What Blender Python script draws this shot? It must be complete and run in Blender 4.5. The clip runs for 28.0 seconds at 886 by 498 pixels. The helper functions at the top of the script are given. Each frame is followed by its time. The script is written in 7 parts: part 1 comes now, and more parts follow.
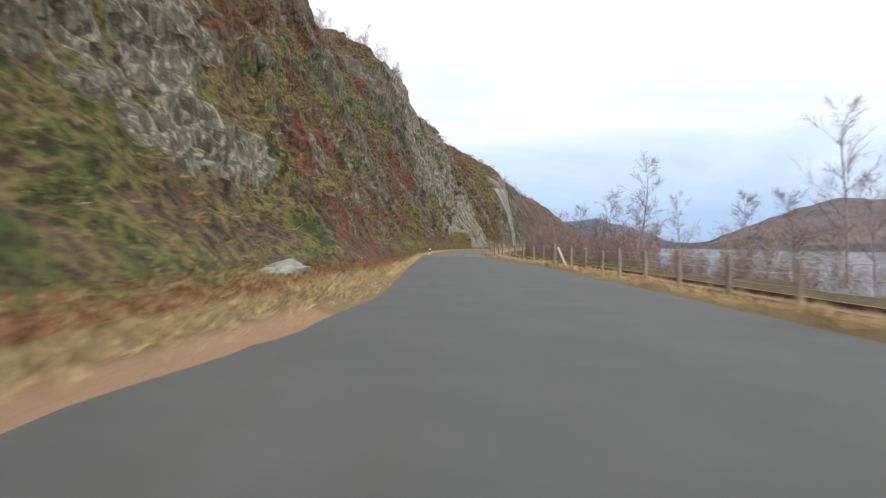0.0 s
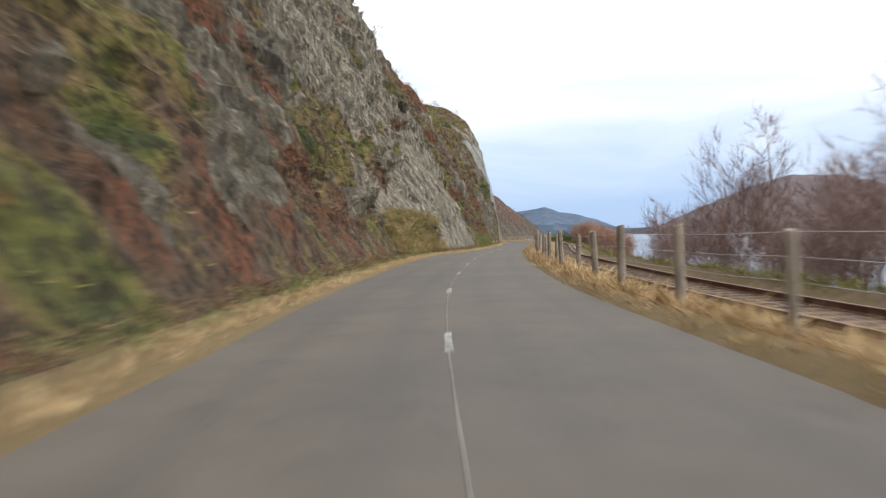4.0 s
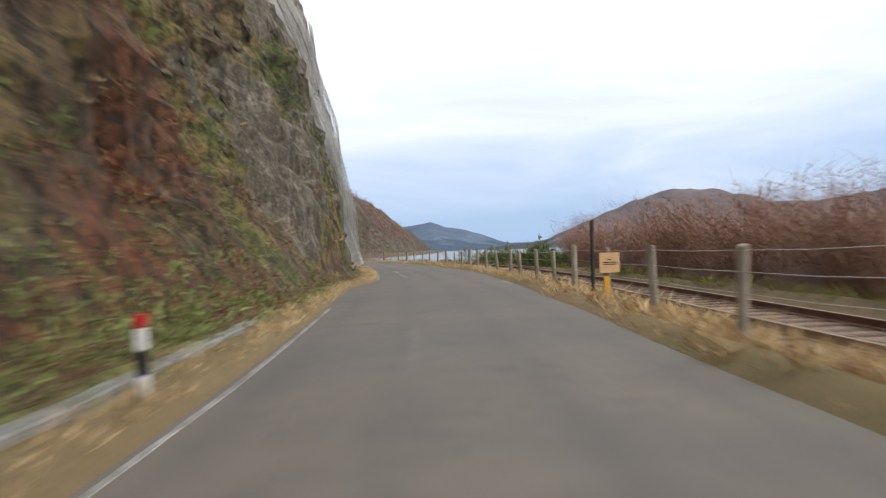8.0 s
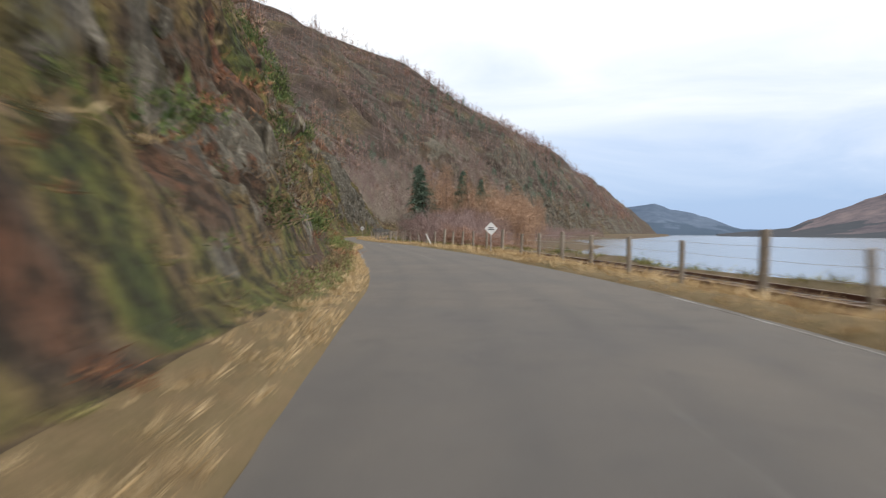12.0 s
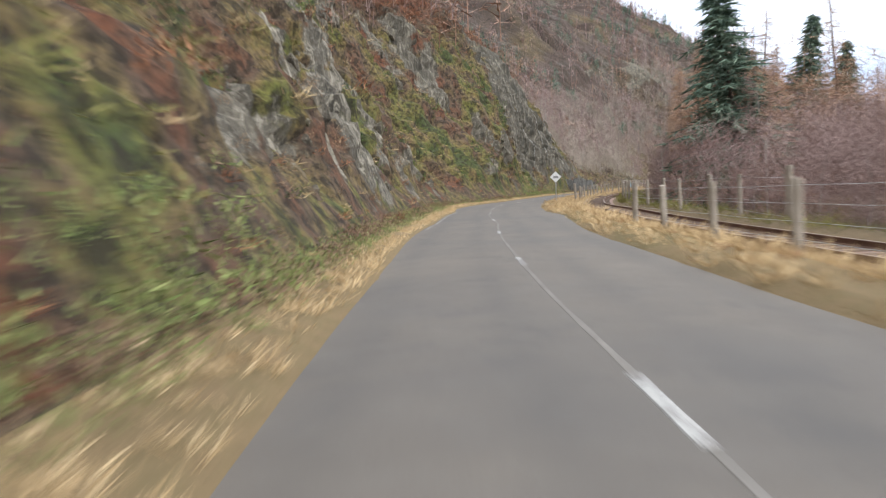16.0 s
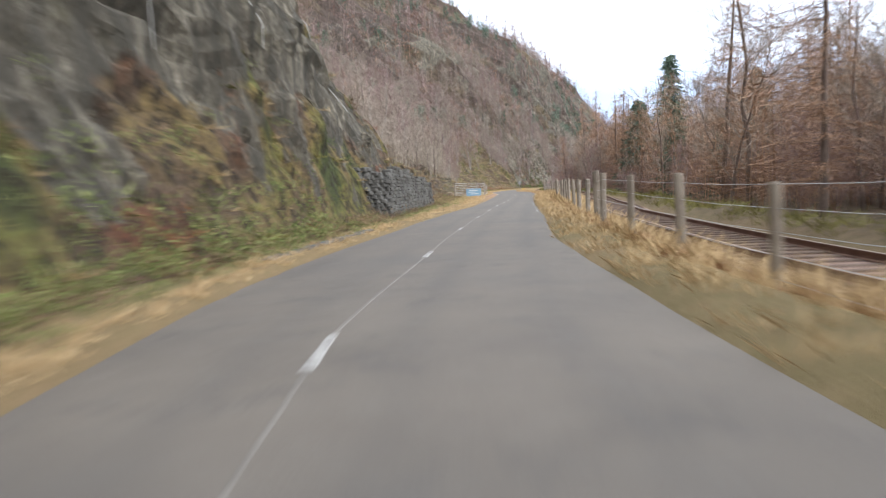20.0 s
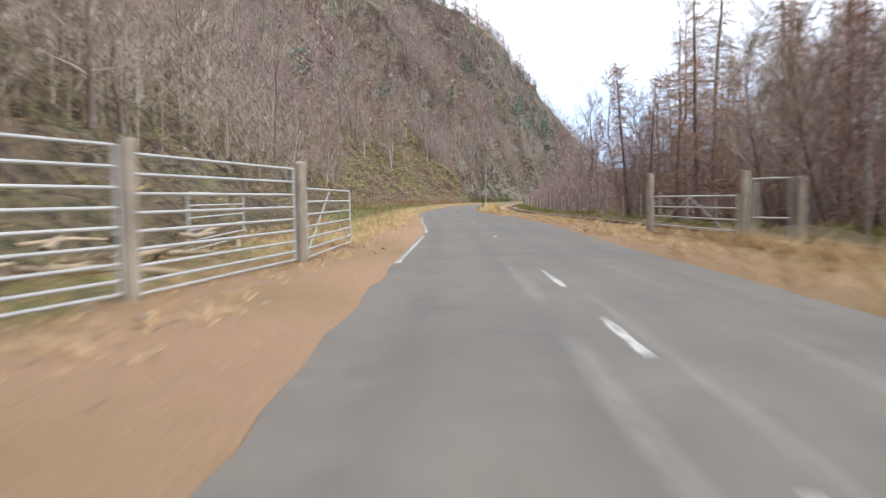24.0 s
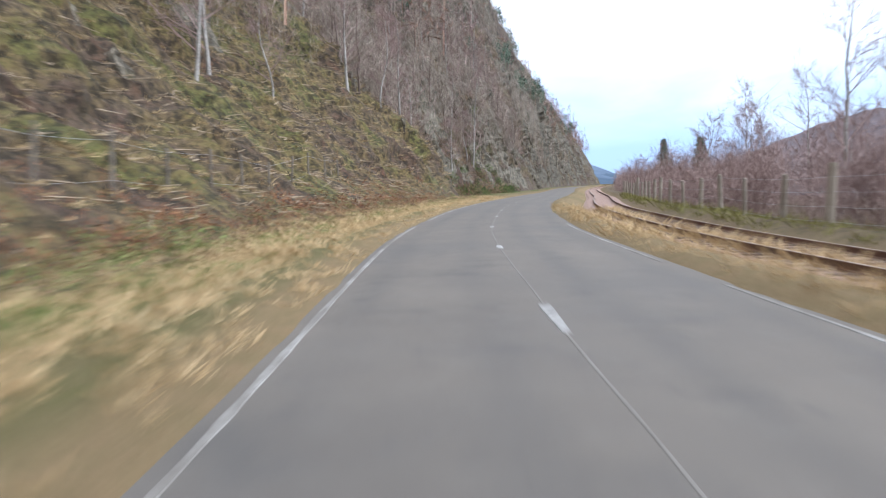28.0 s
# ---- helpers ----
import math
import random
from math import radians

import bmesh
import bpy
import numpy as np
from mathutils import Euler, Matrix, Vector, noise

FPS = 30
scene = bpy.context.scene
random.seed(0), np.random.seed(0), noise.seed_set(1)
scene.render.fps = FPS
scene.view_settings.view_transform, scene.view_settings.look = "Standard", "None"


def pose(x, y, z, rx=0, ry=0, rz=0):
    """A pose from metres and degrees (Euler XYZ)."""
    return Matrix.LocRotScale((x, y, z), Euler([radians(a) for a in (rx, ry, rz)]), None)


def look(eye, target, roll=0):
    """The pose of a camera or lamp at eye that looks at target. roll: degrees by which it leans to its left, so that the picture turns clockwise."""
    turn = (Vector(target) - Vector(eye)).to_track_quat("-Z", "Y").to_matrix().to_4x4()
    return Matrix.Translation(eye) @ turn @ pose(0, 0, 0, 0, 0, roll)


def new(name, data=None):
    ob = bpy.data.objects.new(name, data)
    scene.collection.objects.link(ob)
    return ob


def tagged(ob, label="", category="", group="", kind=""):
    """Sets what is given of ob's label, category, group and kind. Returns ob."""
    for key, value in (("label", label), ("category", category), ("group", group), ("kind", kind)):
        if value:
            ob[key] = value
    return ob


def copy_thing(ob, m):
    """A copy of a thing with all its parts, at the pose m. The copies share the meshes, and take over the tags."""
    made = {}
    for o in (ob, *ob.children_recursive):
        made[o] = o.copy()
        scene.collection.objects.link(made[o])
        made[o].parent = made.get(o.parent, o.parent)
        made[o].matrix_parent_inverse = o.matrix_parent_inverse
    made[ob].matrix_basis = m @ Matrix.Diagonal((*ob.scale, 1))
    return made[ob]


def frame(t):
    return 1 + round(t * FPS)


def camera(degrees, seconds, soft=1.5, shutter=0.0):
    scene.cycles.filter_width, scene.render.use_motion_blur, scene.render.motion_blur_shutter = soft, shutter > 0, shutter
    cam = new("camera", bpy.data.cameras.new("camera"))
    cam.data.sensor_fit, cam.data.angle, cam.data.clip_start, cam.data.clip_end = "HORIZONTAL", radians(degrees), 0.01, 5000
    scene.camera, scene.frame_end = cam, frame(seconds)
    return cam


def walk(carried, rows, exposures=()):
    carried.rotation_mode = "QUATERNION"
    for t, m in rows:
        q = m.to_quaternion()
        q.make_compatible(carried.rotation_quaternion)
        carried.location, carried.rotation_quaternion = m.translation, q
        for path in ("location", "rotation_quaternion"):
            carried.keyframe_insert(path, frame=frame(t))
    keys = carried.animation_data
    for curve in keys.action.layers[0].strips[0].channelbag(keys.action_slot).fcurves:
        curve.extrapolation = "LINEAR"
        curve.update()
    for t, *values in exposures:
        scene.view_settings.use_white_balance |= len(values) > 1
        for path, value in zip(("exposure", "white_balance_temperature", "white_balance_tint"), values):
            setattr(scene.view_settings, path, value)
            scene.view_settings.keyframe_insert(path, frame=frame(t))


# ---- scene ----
cam = camera(60.3, 28.0, soft=1.2, shutter=0.4)
PATH = [
    (0, pose(-0.00, 0.00, 1.3, 89.56, -0.81, 11.86)),
    (0.5, pose(-2.34, 12.20, 1.3, 89.71, -0.51, 13.41)),
    (1, pose(-4.92, 24.37, 1.3, 89.42, -1.69, 15.20)),
    (1.5, pose(-7.72, 36.16, 1.3, 89.35, 0.33, 15.33)),
    (2, pose(-10.11, 47.96, 1.3, 89.73, 1.99, 13.82)),
    (2.5, pose(-12.42, 59.85, 1.3, 90.60, 3.15, 13.05)),
    (3, pose(-14.61, 71.77, 1.3, 90.52, 3.18, 11.62)),
    (3.5, pose(-16.67, 83.75, 1.3, 89.51, 3.31, 9.84)),
    (4, pose(-18.37, 96.07, 1.3, 89.18, 1.90, 7.88)),
    (4.5, pose(-19.77, 108.58, 1.3, 88.73, 1.73, 6.24)),
    (5, pose(-20.86, 121.18, 1.3, 88.24, 2.65, 4.96)),
    (5.5, pose(-21.70, 133.75, 1.3, 87.66, 5.49, 4.10)),
    (6, pose(-22.14, 146.21, 1.3, 88.41, 4.58, 2.38)),
    (6.5, pose(-22.38, 158.42, 1.3, 89.16, 3.36, 1.11)),
    (7, pose(-22.63, 170.40, 1.3, 89.66, 3.26, 0.71)),
    (7.5, pose(-22.71, 182.09, 1.3, 90.02, 3.06, -0.09)),
    (8, pose(-22.70, 193.33, 1.3, 90.06, 2.45, -0.69)),
    (8.5, pose(-22.59, 204.42, 1.3, 90.13, 1.28, -1.31)),
    (9, pose(-22.74, 215.15, 1.3, 90.49, 2.74, -1.48)),
    (9.5, pose(-23.69, 225.43, 1.3, 90.85, 0.47, -1.13)),
    (10, pose(-24.67, 235.87, 1.3, 89.81, -0.70, 1.16)),
    (10.5, pose(-25.75, 246.74, 1.3, 89.74, -0.69, 4.41)),
    (11, pose(-27.18, 257.95, 1.3, 90.13, -0.11, 8.59)),
    (11.5, pose(-29.28, 269.34, 1.3, 89.15, -1.44, 12.03)),
    (12, pose(-32.03, 280.80, 1.3, 88.75, -0.30, 15.46)),
    (12.5, pose(-35.39, 292.23, 1.3, 88.31, 0.14, 18.16)),
    (13, pose(-39.23, 303.55, 1.3, 87.79, 0.26, 20.43)),
    (13.5, pose(-43.44, 314.70, 1.3, 87.00, 0.17, 22.51)),
    (14, pose(-47.78, 325.66, 1.3, 86.86, -0.13, 23.29)),
    (14.5, pose(-52.05, 336.44, 1.3, 86.05, 1.03, 24.35)),
    (15, pose(-56.49, 346.96, 1.3, 85.70, 1.92, 26.10)),
    (15.5, pose(-61.42, 356.99, 1.3, 85.32, 2.27, 28.30)),
    (16, pose(-66.74, 366.49, 1.3, 85.63, 2.38, 29.04)),
    (16.5, pose(-72.19, 375.85, 1.3, 85.52, 1.82, 27.21)),
    (17, pose(-77.38, 385.87, 1.3, 85.45, 2.19, 26.53)),
    (17.5, pose(-82.36, 396.45, 1.3, 83.89, -0.37, 24.02)),
    (18, pose(-86.89, 407.67, 1.3, 85.85, 0.17, 23.53)),
    (18.5, pose(-90.61, 419.88, 1.3, 85.67, -1.24, 21.12)),
    (19, pose(-94.12, 432.67, 1.3, 85.61, 3.95, 16.75)),
    (19.5, pose(-97.76, 445.63, 1.3, 86.38, 2.94, 14.77)),
    (20, pose(-100.68, 458.34, 1.3, 85.53, 2.90, 12.38)),
    (20.5, pose(-102.82, 470.94, 1.3, 84.65, 0.91, 10.26)),
    (21, pose(-104.79, 483.34, 1.3, 83.84, -0.37, 8.74)),
    (21.5, pose(-106.78, 495.66, 1.3, 83.48, -2.38, 7.66)),
    (22, pose(-108.37, 508.18, 1.3, 84.74, -0.69, 6.93)),
    (22.5, pose(-109.81, 520.86, 1.3, 85.48, -0.06, 6.59)),
    (23, pose(-111.22, 533.66, 1.3, 85.99, 0.07, 6.69)),
    (23.5, pose(-112.74, 546.58, 1.3, 86.09, -0.18, 7.26)),
    (24, pose(-114.69, 559.58, 1.3, 86.21, 0.81, 8.17)),
    (24.5, pose(-116.59, 572.30, 1.3, 84.61, 1.30, 8.80)),
    (25, pose(-118.13, 584.79, 1.3, 83.60, -1.57, 7.52)),
    (25.5, pose(-120.26, 597.06, 1.3, 84.47, 0.42, 9.07)),
    (26, pose(-122.25, 609.22, 1.3, 85.07, 2.93, 9.65)),
    (26.5, pose(-124.25, 621.15, 1.3, 85.43, 3.02, 9.65)),
    (27, pose(-125.76, 633.06, 1.3, 85.39, 2.07, 6.82)),
    (27.5, pose(-126.89, 644.97, 1.3, 85.20, 0.74, 5.50)),
    (28, pose(-127.76, 656.92, 1.3, 85.31, 1.30, 5.01)),
]
walk(cam, PATH, [(0, 0.58, 6500, 10), (4, 0.6, 6500, 10), (7, 0.56, 6500, 10), (10, 0.24, 6500, 10), (11, 0.2, 6500, 10), (12, 0.45, 6500, 10), (14, 0.92, 6450, 10), (17, 1.1, 6000, 10), (20, 1.16, 6050, 10), (24, 1.1, 6100, 10), (25, 1.07, 6150, 10), (26, 1.05, 5900, 10), (28, 1.04, 5700, 10)])

# ---------------------------------------------------------------- sky and light
SUN_EL, SUN_AZ = 36.0, 112.0     # degrees above the horizon; compass bearing, clockwise from +y
world = bpy.data.worlds.new("overcast_sky")
scene.world = world
world.use_nodes = True
wn, wl = world.node_tree.nodes, world.node_tree.links
wn.clear()


def wnode(kind, **kw):
    n = wn.new(kind)
    for k, v in kw.items():
        n.inputs[k].default_value = v
    return n


w_out = wn.new("ShaderNodeOutputWorld")
w_sky = wn.new("ShaderNodeTexSky")
w_sky.sky_type = "NISHITA"
w_sky.sun_disc = False
w_sky.sun_elevation, w_sky.sun_rotation = radians(SUN_EL), radians(SUN_AZ)
w_bg = wnode("ShaderNodeBackground", Strength=0.08)
wl.new(w_sky.outputs[0], w_bg.inputs[0])
w_tc = wn.new("ShaderNodeTexCoord")
w_sep = wn.new("ShaderNodeSeparateXYZ")
wl.new(w_tc.outputs["Generated"], w_sep.inputs[0])
w_map = wn.new("ShaderNodeMapping")
w_map.inputs["Scale"].default_value = (1.0, 1.0, 5.0)
wl.new(w_tc.outputs["Generated"], w_map.inputs[0])
w_noise = wnode("ShaderNodeTexNoise", Scale=2.2, Detail=7.0, Roughness=0.55, Distortion=0.6)
wl.new(w_map.outputs[0], w_noise.inputs["Vector"])
# cloud cover: broken near the horizon, closed higher up
w_a = wn.new("ShaderNodeMath")
w_a.operation = "MULTIPLY_ADD"
w_a.inputs[1].default_value, w_a.inputs[2].default_value = 3.0, -0.5
wl.new(w_sep.outputs["Z"], w_a.inputs[0])
w_b = wn.new("ShaderNodeMath")
w_b.operation = "MULTIPLY_ADD"
w_b.inputs[1].default_value = 1.0
wl.new(w_noise.outputs["Fac"], w_b.inputs[0])
wl.new(w_a.outputs[0], w_b.inputs[2])
w_ramp = wn.new("ShaderNodeValToRGB")
e = w_ramp.color_ramp.elements
e[0].position, e[0].color = 0.0, (0.33, 0.46, 0.68, 1)
e[1].position, e[1].color = 0.85, (0.93, 0.935, 0.95, 1)
for pos, col in ((0.22, (0.45, 0.56, 0.75, 1)), (0.45, (0.63, 0.70, 0.83, 1))):
    x = e.new(pos)
    x.color = col
wl.new(w_b.outputs[0], w_ramp.inputs[0])
w_bg2 = wnode("ShaderNodeBackground", Strength=1.0)
wl.new(w_ramp.outputs[0], w_bg2.inputs[0])
w_mix = wnode("ShaderNodeMixShader", Fac=0.88)
wl.new(w_bg.outputs[0], w_mix.inputs[1])
wl.new(w_bg2.outputs[0], w_mix.inputs[2])
wl.new(w_mix.outputs[0], w_out.inputs[0])

sun = new("sun", bpy.data.lights.new("sun", "SUN"))
sun.data.energy, sun.data.angle, sun.data.color = 1.25, radians(20), (1.0, 0.97, 0.93)
saz, sel = radians(SUN_AZ), radians(SUN_EL)
sun.matrix_world = look((math.sin(saz) * math.cos(sel) * 50, math.cos(saz) * math.cos(sel) * 50, math.sin(sel) * 50), (0, 0, 0))


# ---------------------------------------------------------------- materials
class Nodes:
    """A short way to write a node material."""

    def __init__(self, name, rough=0.9, metal=0.0, spec=0.3):
        self.m = bpy.data.materials.new(name)
        self.m.use_nodes = True
        self.t = self.m.node_tree
        self.b = self.t.nodes["Principled BSDF"]
        self.b.inputs["Roughness"].default_value = rough
        self.b.inputs["Metallic"].default_value = metal
        self.b.inputs["Specular IOR Level"].default_value = spec
        self.pos = self.add("ShaderNodeNewGeometry").outputs["Position"]

    def add(self, kind, **kw):
        n = self.t.nodes.new(kind)
        for k, v in kw.items():
            self.put(n.inputs[k], v)
        return n

    def put(self, socket, v):
        if hasattr(v, "is_linked"):
            self.t.links.new(v, socket)
        elif isinstance(v, tuple) and len(v) == 3 and socket.type == "RGBA":
            socket.default_value = (*v, 1)
        else:
            socket.default_value = v

    def noise(self, scale, detail=5.0, rough=0.55, stretch=None, distort=0.0, vec=None):
        v = vec or self.pos
        if stretch:
            v = self.add("ShaderNodeMapping", Vector=v, Scale=stretch).outputs[0]
        return self.add("ShaderNodeTexNoise", Vector=v, Scale=scale, Detail=detail, Roughness=rough, Distortion=distort).outputs["Fac"]

    def ramp(self, fac, *stops):
        n = self.add("ShaderNodeValToRGB", Fac=fac)
        els = n.color_ramp.elements
        while len(els) > 2:
            els.remove(els[-1])
        for i, (p, c) in enumerate(stops):
            el = els[i] if i < 2 else els.new(p)
            el.position = p
            el.color = (*c, 1) if isinstance(c, tuple) else (c, c, c, 1)
        return n.outputs[0]

    def mix(self, fac, a, b, how="MIX"):
        n = self.t.nodes.new("ShaderNodeMix")
        n.data_type = "RGBA"
        n.blend_type = how
        self.put(n.inputs[0], fac)
        self.put(n.inputs[6], a)
        self.put(n.inputs[7], b)
        return n.outputs[2]

    def math(self, op, a, b=0.0, c=0.0):
        n = self.t.nodes.new("ShaderNodeMath")
        n.operation = op
        for s, v in zip(n.inputs, (a, b, c)):
            self.put(s, v)
        return n.outputs[0]

    def attr(self, name):
        n = self.t.nodes.new("ShaderNodeAttribute")
        n.attribute_name = name
        return n.outputs["Fac"]

    def bump(self, height, strength=0.5, distance=0.05):
        n = self.add("ShaderNodeBump", Height=height, Strength=strength, Distance=distance)
        self.put(self.b.inputs["Normal"], n.outputs[0])

    def done(self, colour, rough=None):
        self.put(self.b.inputs["Base Color"], colour)
        if rough is not None:
            self.put(self.b.inputs["Roughness"], rough)
        return self.m


def speckled(name, a, b, scale=6.0, rough=0.9, metal=0.0, bump=0.3, dist=0.01, stretch=None, spec=0.3):
    n = Nodes(name, rough, metal, spec)
    big = n.noise(scale * 0.13, 3.0)
    fine = n.noise(scale, 6.0, 0.6, stretch)
    f = n.math("ADD", n.math("MULTIPLY", big, 0.5), n.math("MULTIPLY", fine, 0.5))
    col = n.ramp(f, (0.34, a), (0.66, b))
    n.bump(fine, bump, dist)
    return n.done(col)


def tufted(name, a, b, c, rough=0.95):
    """Loose plant matter: each blade or twig takes its own tone."""
    n = Nodes(name, rough, 0.0, 0.12)
    g = n.t.nodes.new("ShaderNodeNewGeometry")
    big = n.noise(0.35, 3.0)
    f = n.math("ADD", n.math("MULTIPLY", g.outputs["Random Per Island"], 0.6), n.math("MULTIPLY", big, 0.55))
    a, b, c = (tuple(1.28 * k for k in q) for q in (a, b, c))
    col = n.ramp(f, (0.25, a), (0.9, c), (0.55, b))
    return n.done(col)


# rock face with heath on it: "cover" is 0 on bare rock and 1 under plants, "tone" picks the kind of plant
n = Nodes("rock_and_heath", 0.9, 0.0, 0.25)
coarse = n.noise(0.22, 5.0, 0.6, (1, 1, 0.45), 0.8)
mid = n.noise(0.9, 7.0, 0.65, (1.2, 1.2, 0.35), 1.2)
fine = n.noise(5.5, 8.0, 0.7)
crack = n.add("ShaderNodeTexVoronoi", Vector=n.add("ShaderNodeMapping", Vector=n.pos, Scale=(1.1, 1.1, 0.45), Rotation=(0.35, 0.2, 0.0)).outputs[0], Scale=0.8)
crack.feature = "DISTANCE_TO_EDGE"
crk = n.ramp(crack.outputs["Distance"], (0.0, 0.0), (0.06, 1.0))
rock = n.ramp(mid, (0.36, (0.025, 0.023, 0.021)), (0.70, (0.43, 0.405, 0.365)), (0.47, (0.088, 0.08, 0.069)), (0.58, (0.195, 0.182, 0.16)))
rock = n.mix(n.ramp(coarse, (0.42, 0.0), (0.62, 0.55)), rock, (0.12, 0.105, 0.085))
rock = n.mix(n.ramp(n.noise(2.6, 4.0, 0.6), (0.60, 0.0), (0.70, 0.7)), rock, (0.47, 0.46, 0.43))
rock = n.mix(n.ramp(n.noise(0.55, 6.0, 0.7, (1.5, 1.5, 0.3), 0.8), (0.36, 0.6), (0.46, 0.0)), rock, (0.045, 0.042, 0.038))
rock = n.mix(n.ramp(fine, (0.36, 0.75), (0.58, 0.0)), rock, (0.05, 0.047, 0.042))
rock = n.mix(n.ramp(n.noise(11.0, 6.0, 0.7), (0.55, 0.0), (0.72, 0.55)), rock, (0.44, 0.43, 0.40))
rock = n.mix(n.math("MULTIPLY", n.math("SUBTRACT", 1.0, crk), 0.6), rock, (0.035, 0.033, 0.03))
rock = n.mix(n.ramp(n.noise(1.3, 5.0, 0.6), (0.56, 0.0), (0.70, 0.6)), rock, (0.10, 0.095, 0.035))
rock = n.mix(n.math("MULTIPLY", n.attr("pale"), n.ramp(mid, (0.40, 0.0), (0.60, 0.5))), rock, n.ramp(fine, (0.35, (0.22, 0.21, 0.19)), (0.65, (0.46, 0.445, 0.415))))
quartz = n.ramp(n.noise(1.5, 8.0, 0.78, (1.3, 1.3, 0.5), 1.3), (0.515, 0.0), (0.575, 1.0))
rock = n.mix(n.math("MULTIPLY", quartz, n.math("MULTIPLY_ADD", n.math("MULTIPLY", n.attr("pale"), n.attr("pale")), 0.85, 0.08)), rock, (0.72, 0.70, 0.65))
fissure = n.ramp(n.noise(0.9, 6.0, 0.7, (1.7, 1.7, 0.22), 1.6), (0.485, 0.0), (0.50, 1.0), (0.515, 0.0))
rock = n.mix(n.math("MULTIPLY", fissure, 0.7), rock, (0.03, 0.028, 0.026))
streaks = n.noise(1.1, 6.0, 0.65, (1.6, 1.6, 0.14), 0.6)
rock = n.mix(n.math("MULTIPLY", n.attr("wet"), n.ramp(streaks, (0.42, 1.0), (0.60, 0.3))), rock, (0.058, 0.057, 0.053))
rock = n.mix(n.ramp(streaks, (0.66, 0.0), (0.74, 0.4)), rock, (0.46, 0.45, 0.42))
rock = n.mix(1.0, rock, (1.12, 1.04, 0.88), "MULTIPLY")
tone = n.math("ADD", n.attr("tone"), n.math("MULTIPLY", n.math("SUBTRACT", n.noise(0.85, 6.0, 0.7), 0.5), 0.95))
heath = n.ramp(tone, (0.05, (0.07, 0.088, 0.028)), (0.95, (0.185, 0.07, 0.036)),
               (0.22, (0.16, 0.155, 0.042)), (0.42, (0.215, 0.155, 0.066)), (0.58, (0.13, 0.09, 0.06)), (0.75, (0.16, 0.082, 0.048)))
woodland = n.ramp(n.noise(0.12, 8.0, 0.72), (0.36, (0.065, 0.048, 0.044)), (0.66, (0.20, 0.148, 0.128)), (0.5, (0.125, 0.091, 0.08)))
woodland = n.mix(n.ramp(n.noise(0.028, 6.0, 0.65), (0.54, 0.0), (0.66, 0.75)), woodland, n.ramp(n.noise(0.3, 6.0, 0.7), (0.4, (0.15, 0.12, 0.055)), (0.6, (0.32, 0.24, 0.12))))
woodland = n.mix(n.ramp(n.noise(0.04, 6.0, 0.7, None, 0.8), (0.36, 0.7), (0.45, 0.0)), woodland, n.ramp(n.noise(0.6, 6.0, 0.7), (0.4, (0.06, 0.058, 0.05)), (0.6, (0.25, 0.235, 0.21))))
heath = n.mix(n.math("MULTIPLY", n.attr("high"), 0.85), heath, woodland)
heath = n.mix(n.ramp(n.noise(2.2, 6.0, 0.7), (0.42, 0.85), (0.55, 0.0)), heath, (0.022, 0.018, 0.012))
heath = n.mix(n.ramp(fine, (0.35, 0.6), (0.6, 0.0)), heath, (0.035, 0.028, 0.018))
cov = n.ramp(n.math("ADD", n.attr("cover"), n.math("MULTIPLY", n.math("SUBTRACT", n.noise(1.7, 6.0, 0.7), 0.5), 1.1)), (0.42, 0.0), (0.58, 1.0))
col = n.mix(cov, rock, heath)
hgt = n.math("ADD", n.math("MULTIPLY", mid, 0.8), n.math("ADD", n.math("MULTIPLY", fine, 0.35), n.math("MULTIPLY", crk, 0.06)))
n.bump(hgt, 0.9, 0.3)
M_CLIFF = n.done(col)

# verge and shore ground: "tone" 0 green, 0.5 straw, 1 red grit
n = Nodes("verge_ground", 0.95, 0.0, 0.15)
f2, f3 = n.noise(3.0, 6.0, 0.65), n.noise(22.0, 6.0, 0.7)
tone = n.math("ADD", n.attr("tone"), n.math("MULTIPLY", n.math("SUBTRACT", f2, 0.5), 0.5))
base = n.ramp(tone, (0.0, (0.10, 0.12, 0.03)), (1.0, (0.37, 0.235, 0.15)), (0.28, (0.165, 0.142, 0.065)), (0.5, (0.245, 0.18, 0.095)), (0.78, (0.33, 0.215, 0.125)))
base = n.mix(n.ramp(f3, (0.3, 0.45), (0.6, 0.0)), base, (0.09, 0.068, 0.038))
base = n.mix(n.math("MULTIPLY", n.math("SUBTRACT", 1.0, n.attr("cover")), 0.85), base, n.ramp(f2, (0.35, (0.06, 0.048, 0.034)), (0.65, (0.16, 0.12, 0.082))))
n.bump(n.math("ADD", f2, f3), 0.8, 0.06)
M_VERGE = n.done(base)

# carriageway: "tone" 0 fresh dark surfacing, 1 old browned surface
n = Nodes("asphalt", 0.85, 0.0, 0.35)
agg, patch, longw = n.noise(95.0, 4.0, 0.7), n.noise(0.55, 5.0, 0.6), n.noise(0.16, 4.0, 0.55)
grit = n.add("ShaderNodeTexVoronoi", Vector=n.pos, Scale=120.0).outputs["Distance"]
new_c = n.ramp(patch, (0.3, (0.072, 0.076, 0.074)), (0.7, (0.112, 0.115, 0.11)))
old_c = n.ramp(patch, (0.3, (0.132, 0.114, 0.094)), (0.7, (0.182, 0.158, 0.13)))
old_c = n.mix(n.ramp(n.noise(2.4, 6.0, 0.7), (0.5, 0.0), (0.72, 0.35)), old_c, (0.215, 0.195, 0.17))
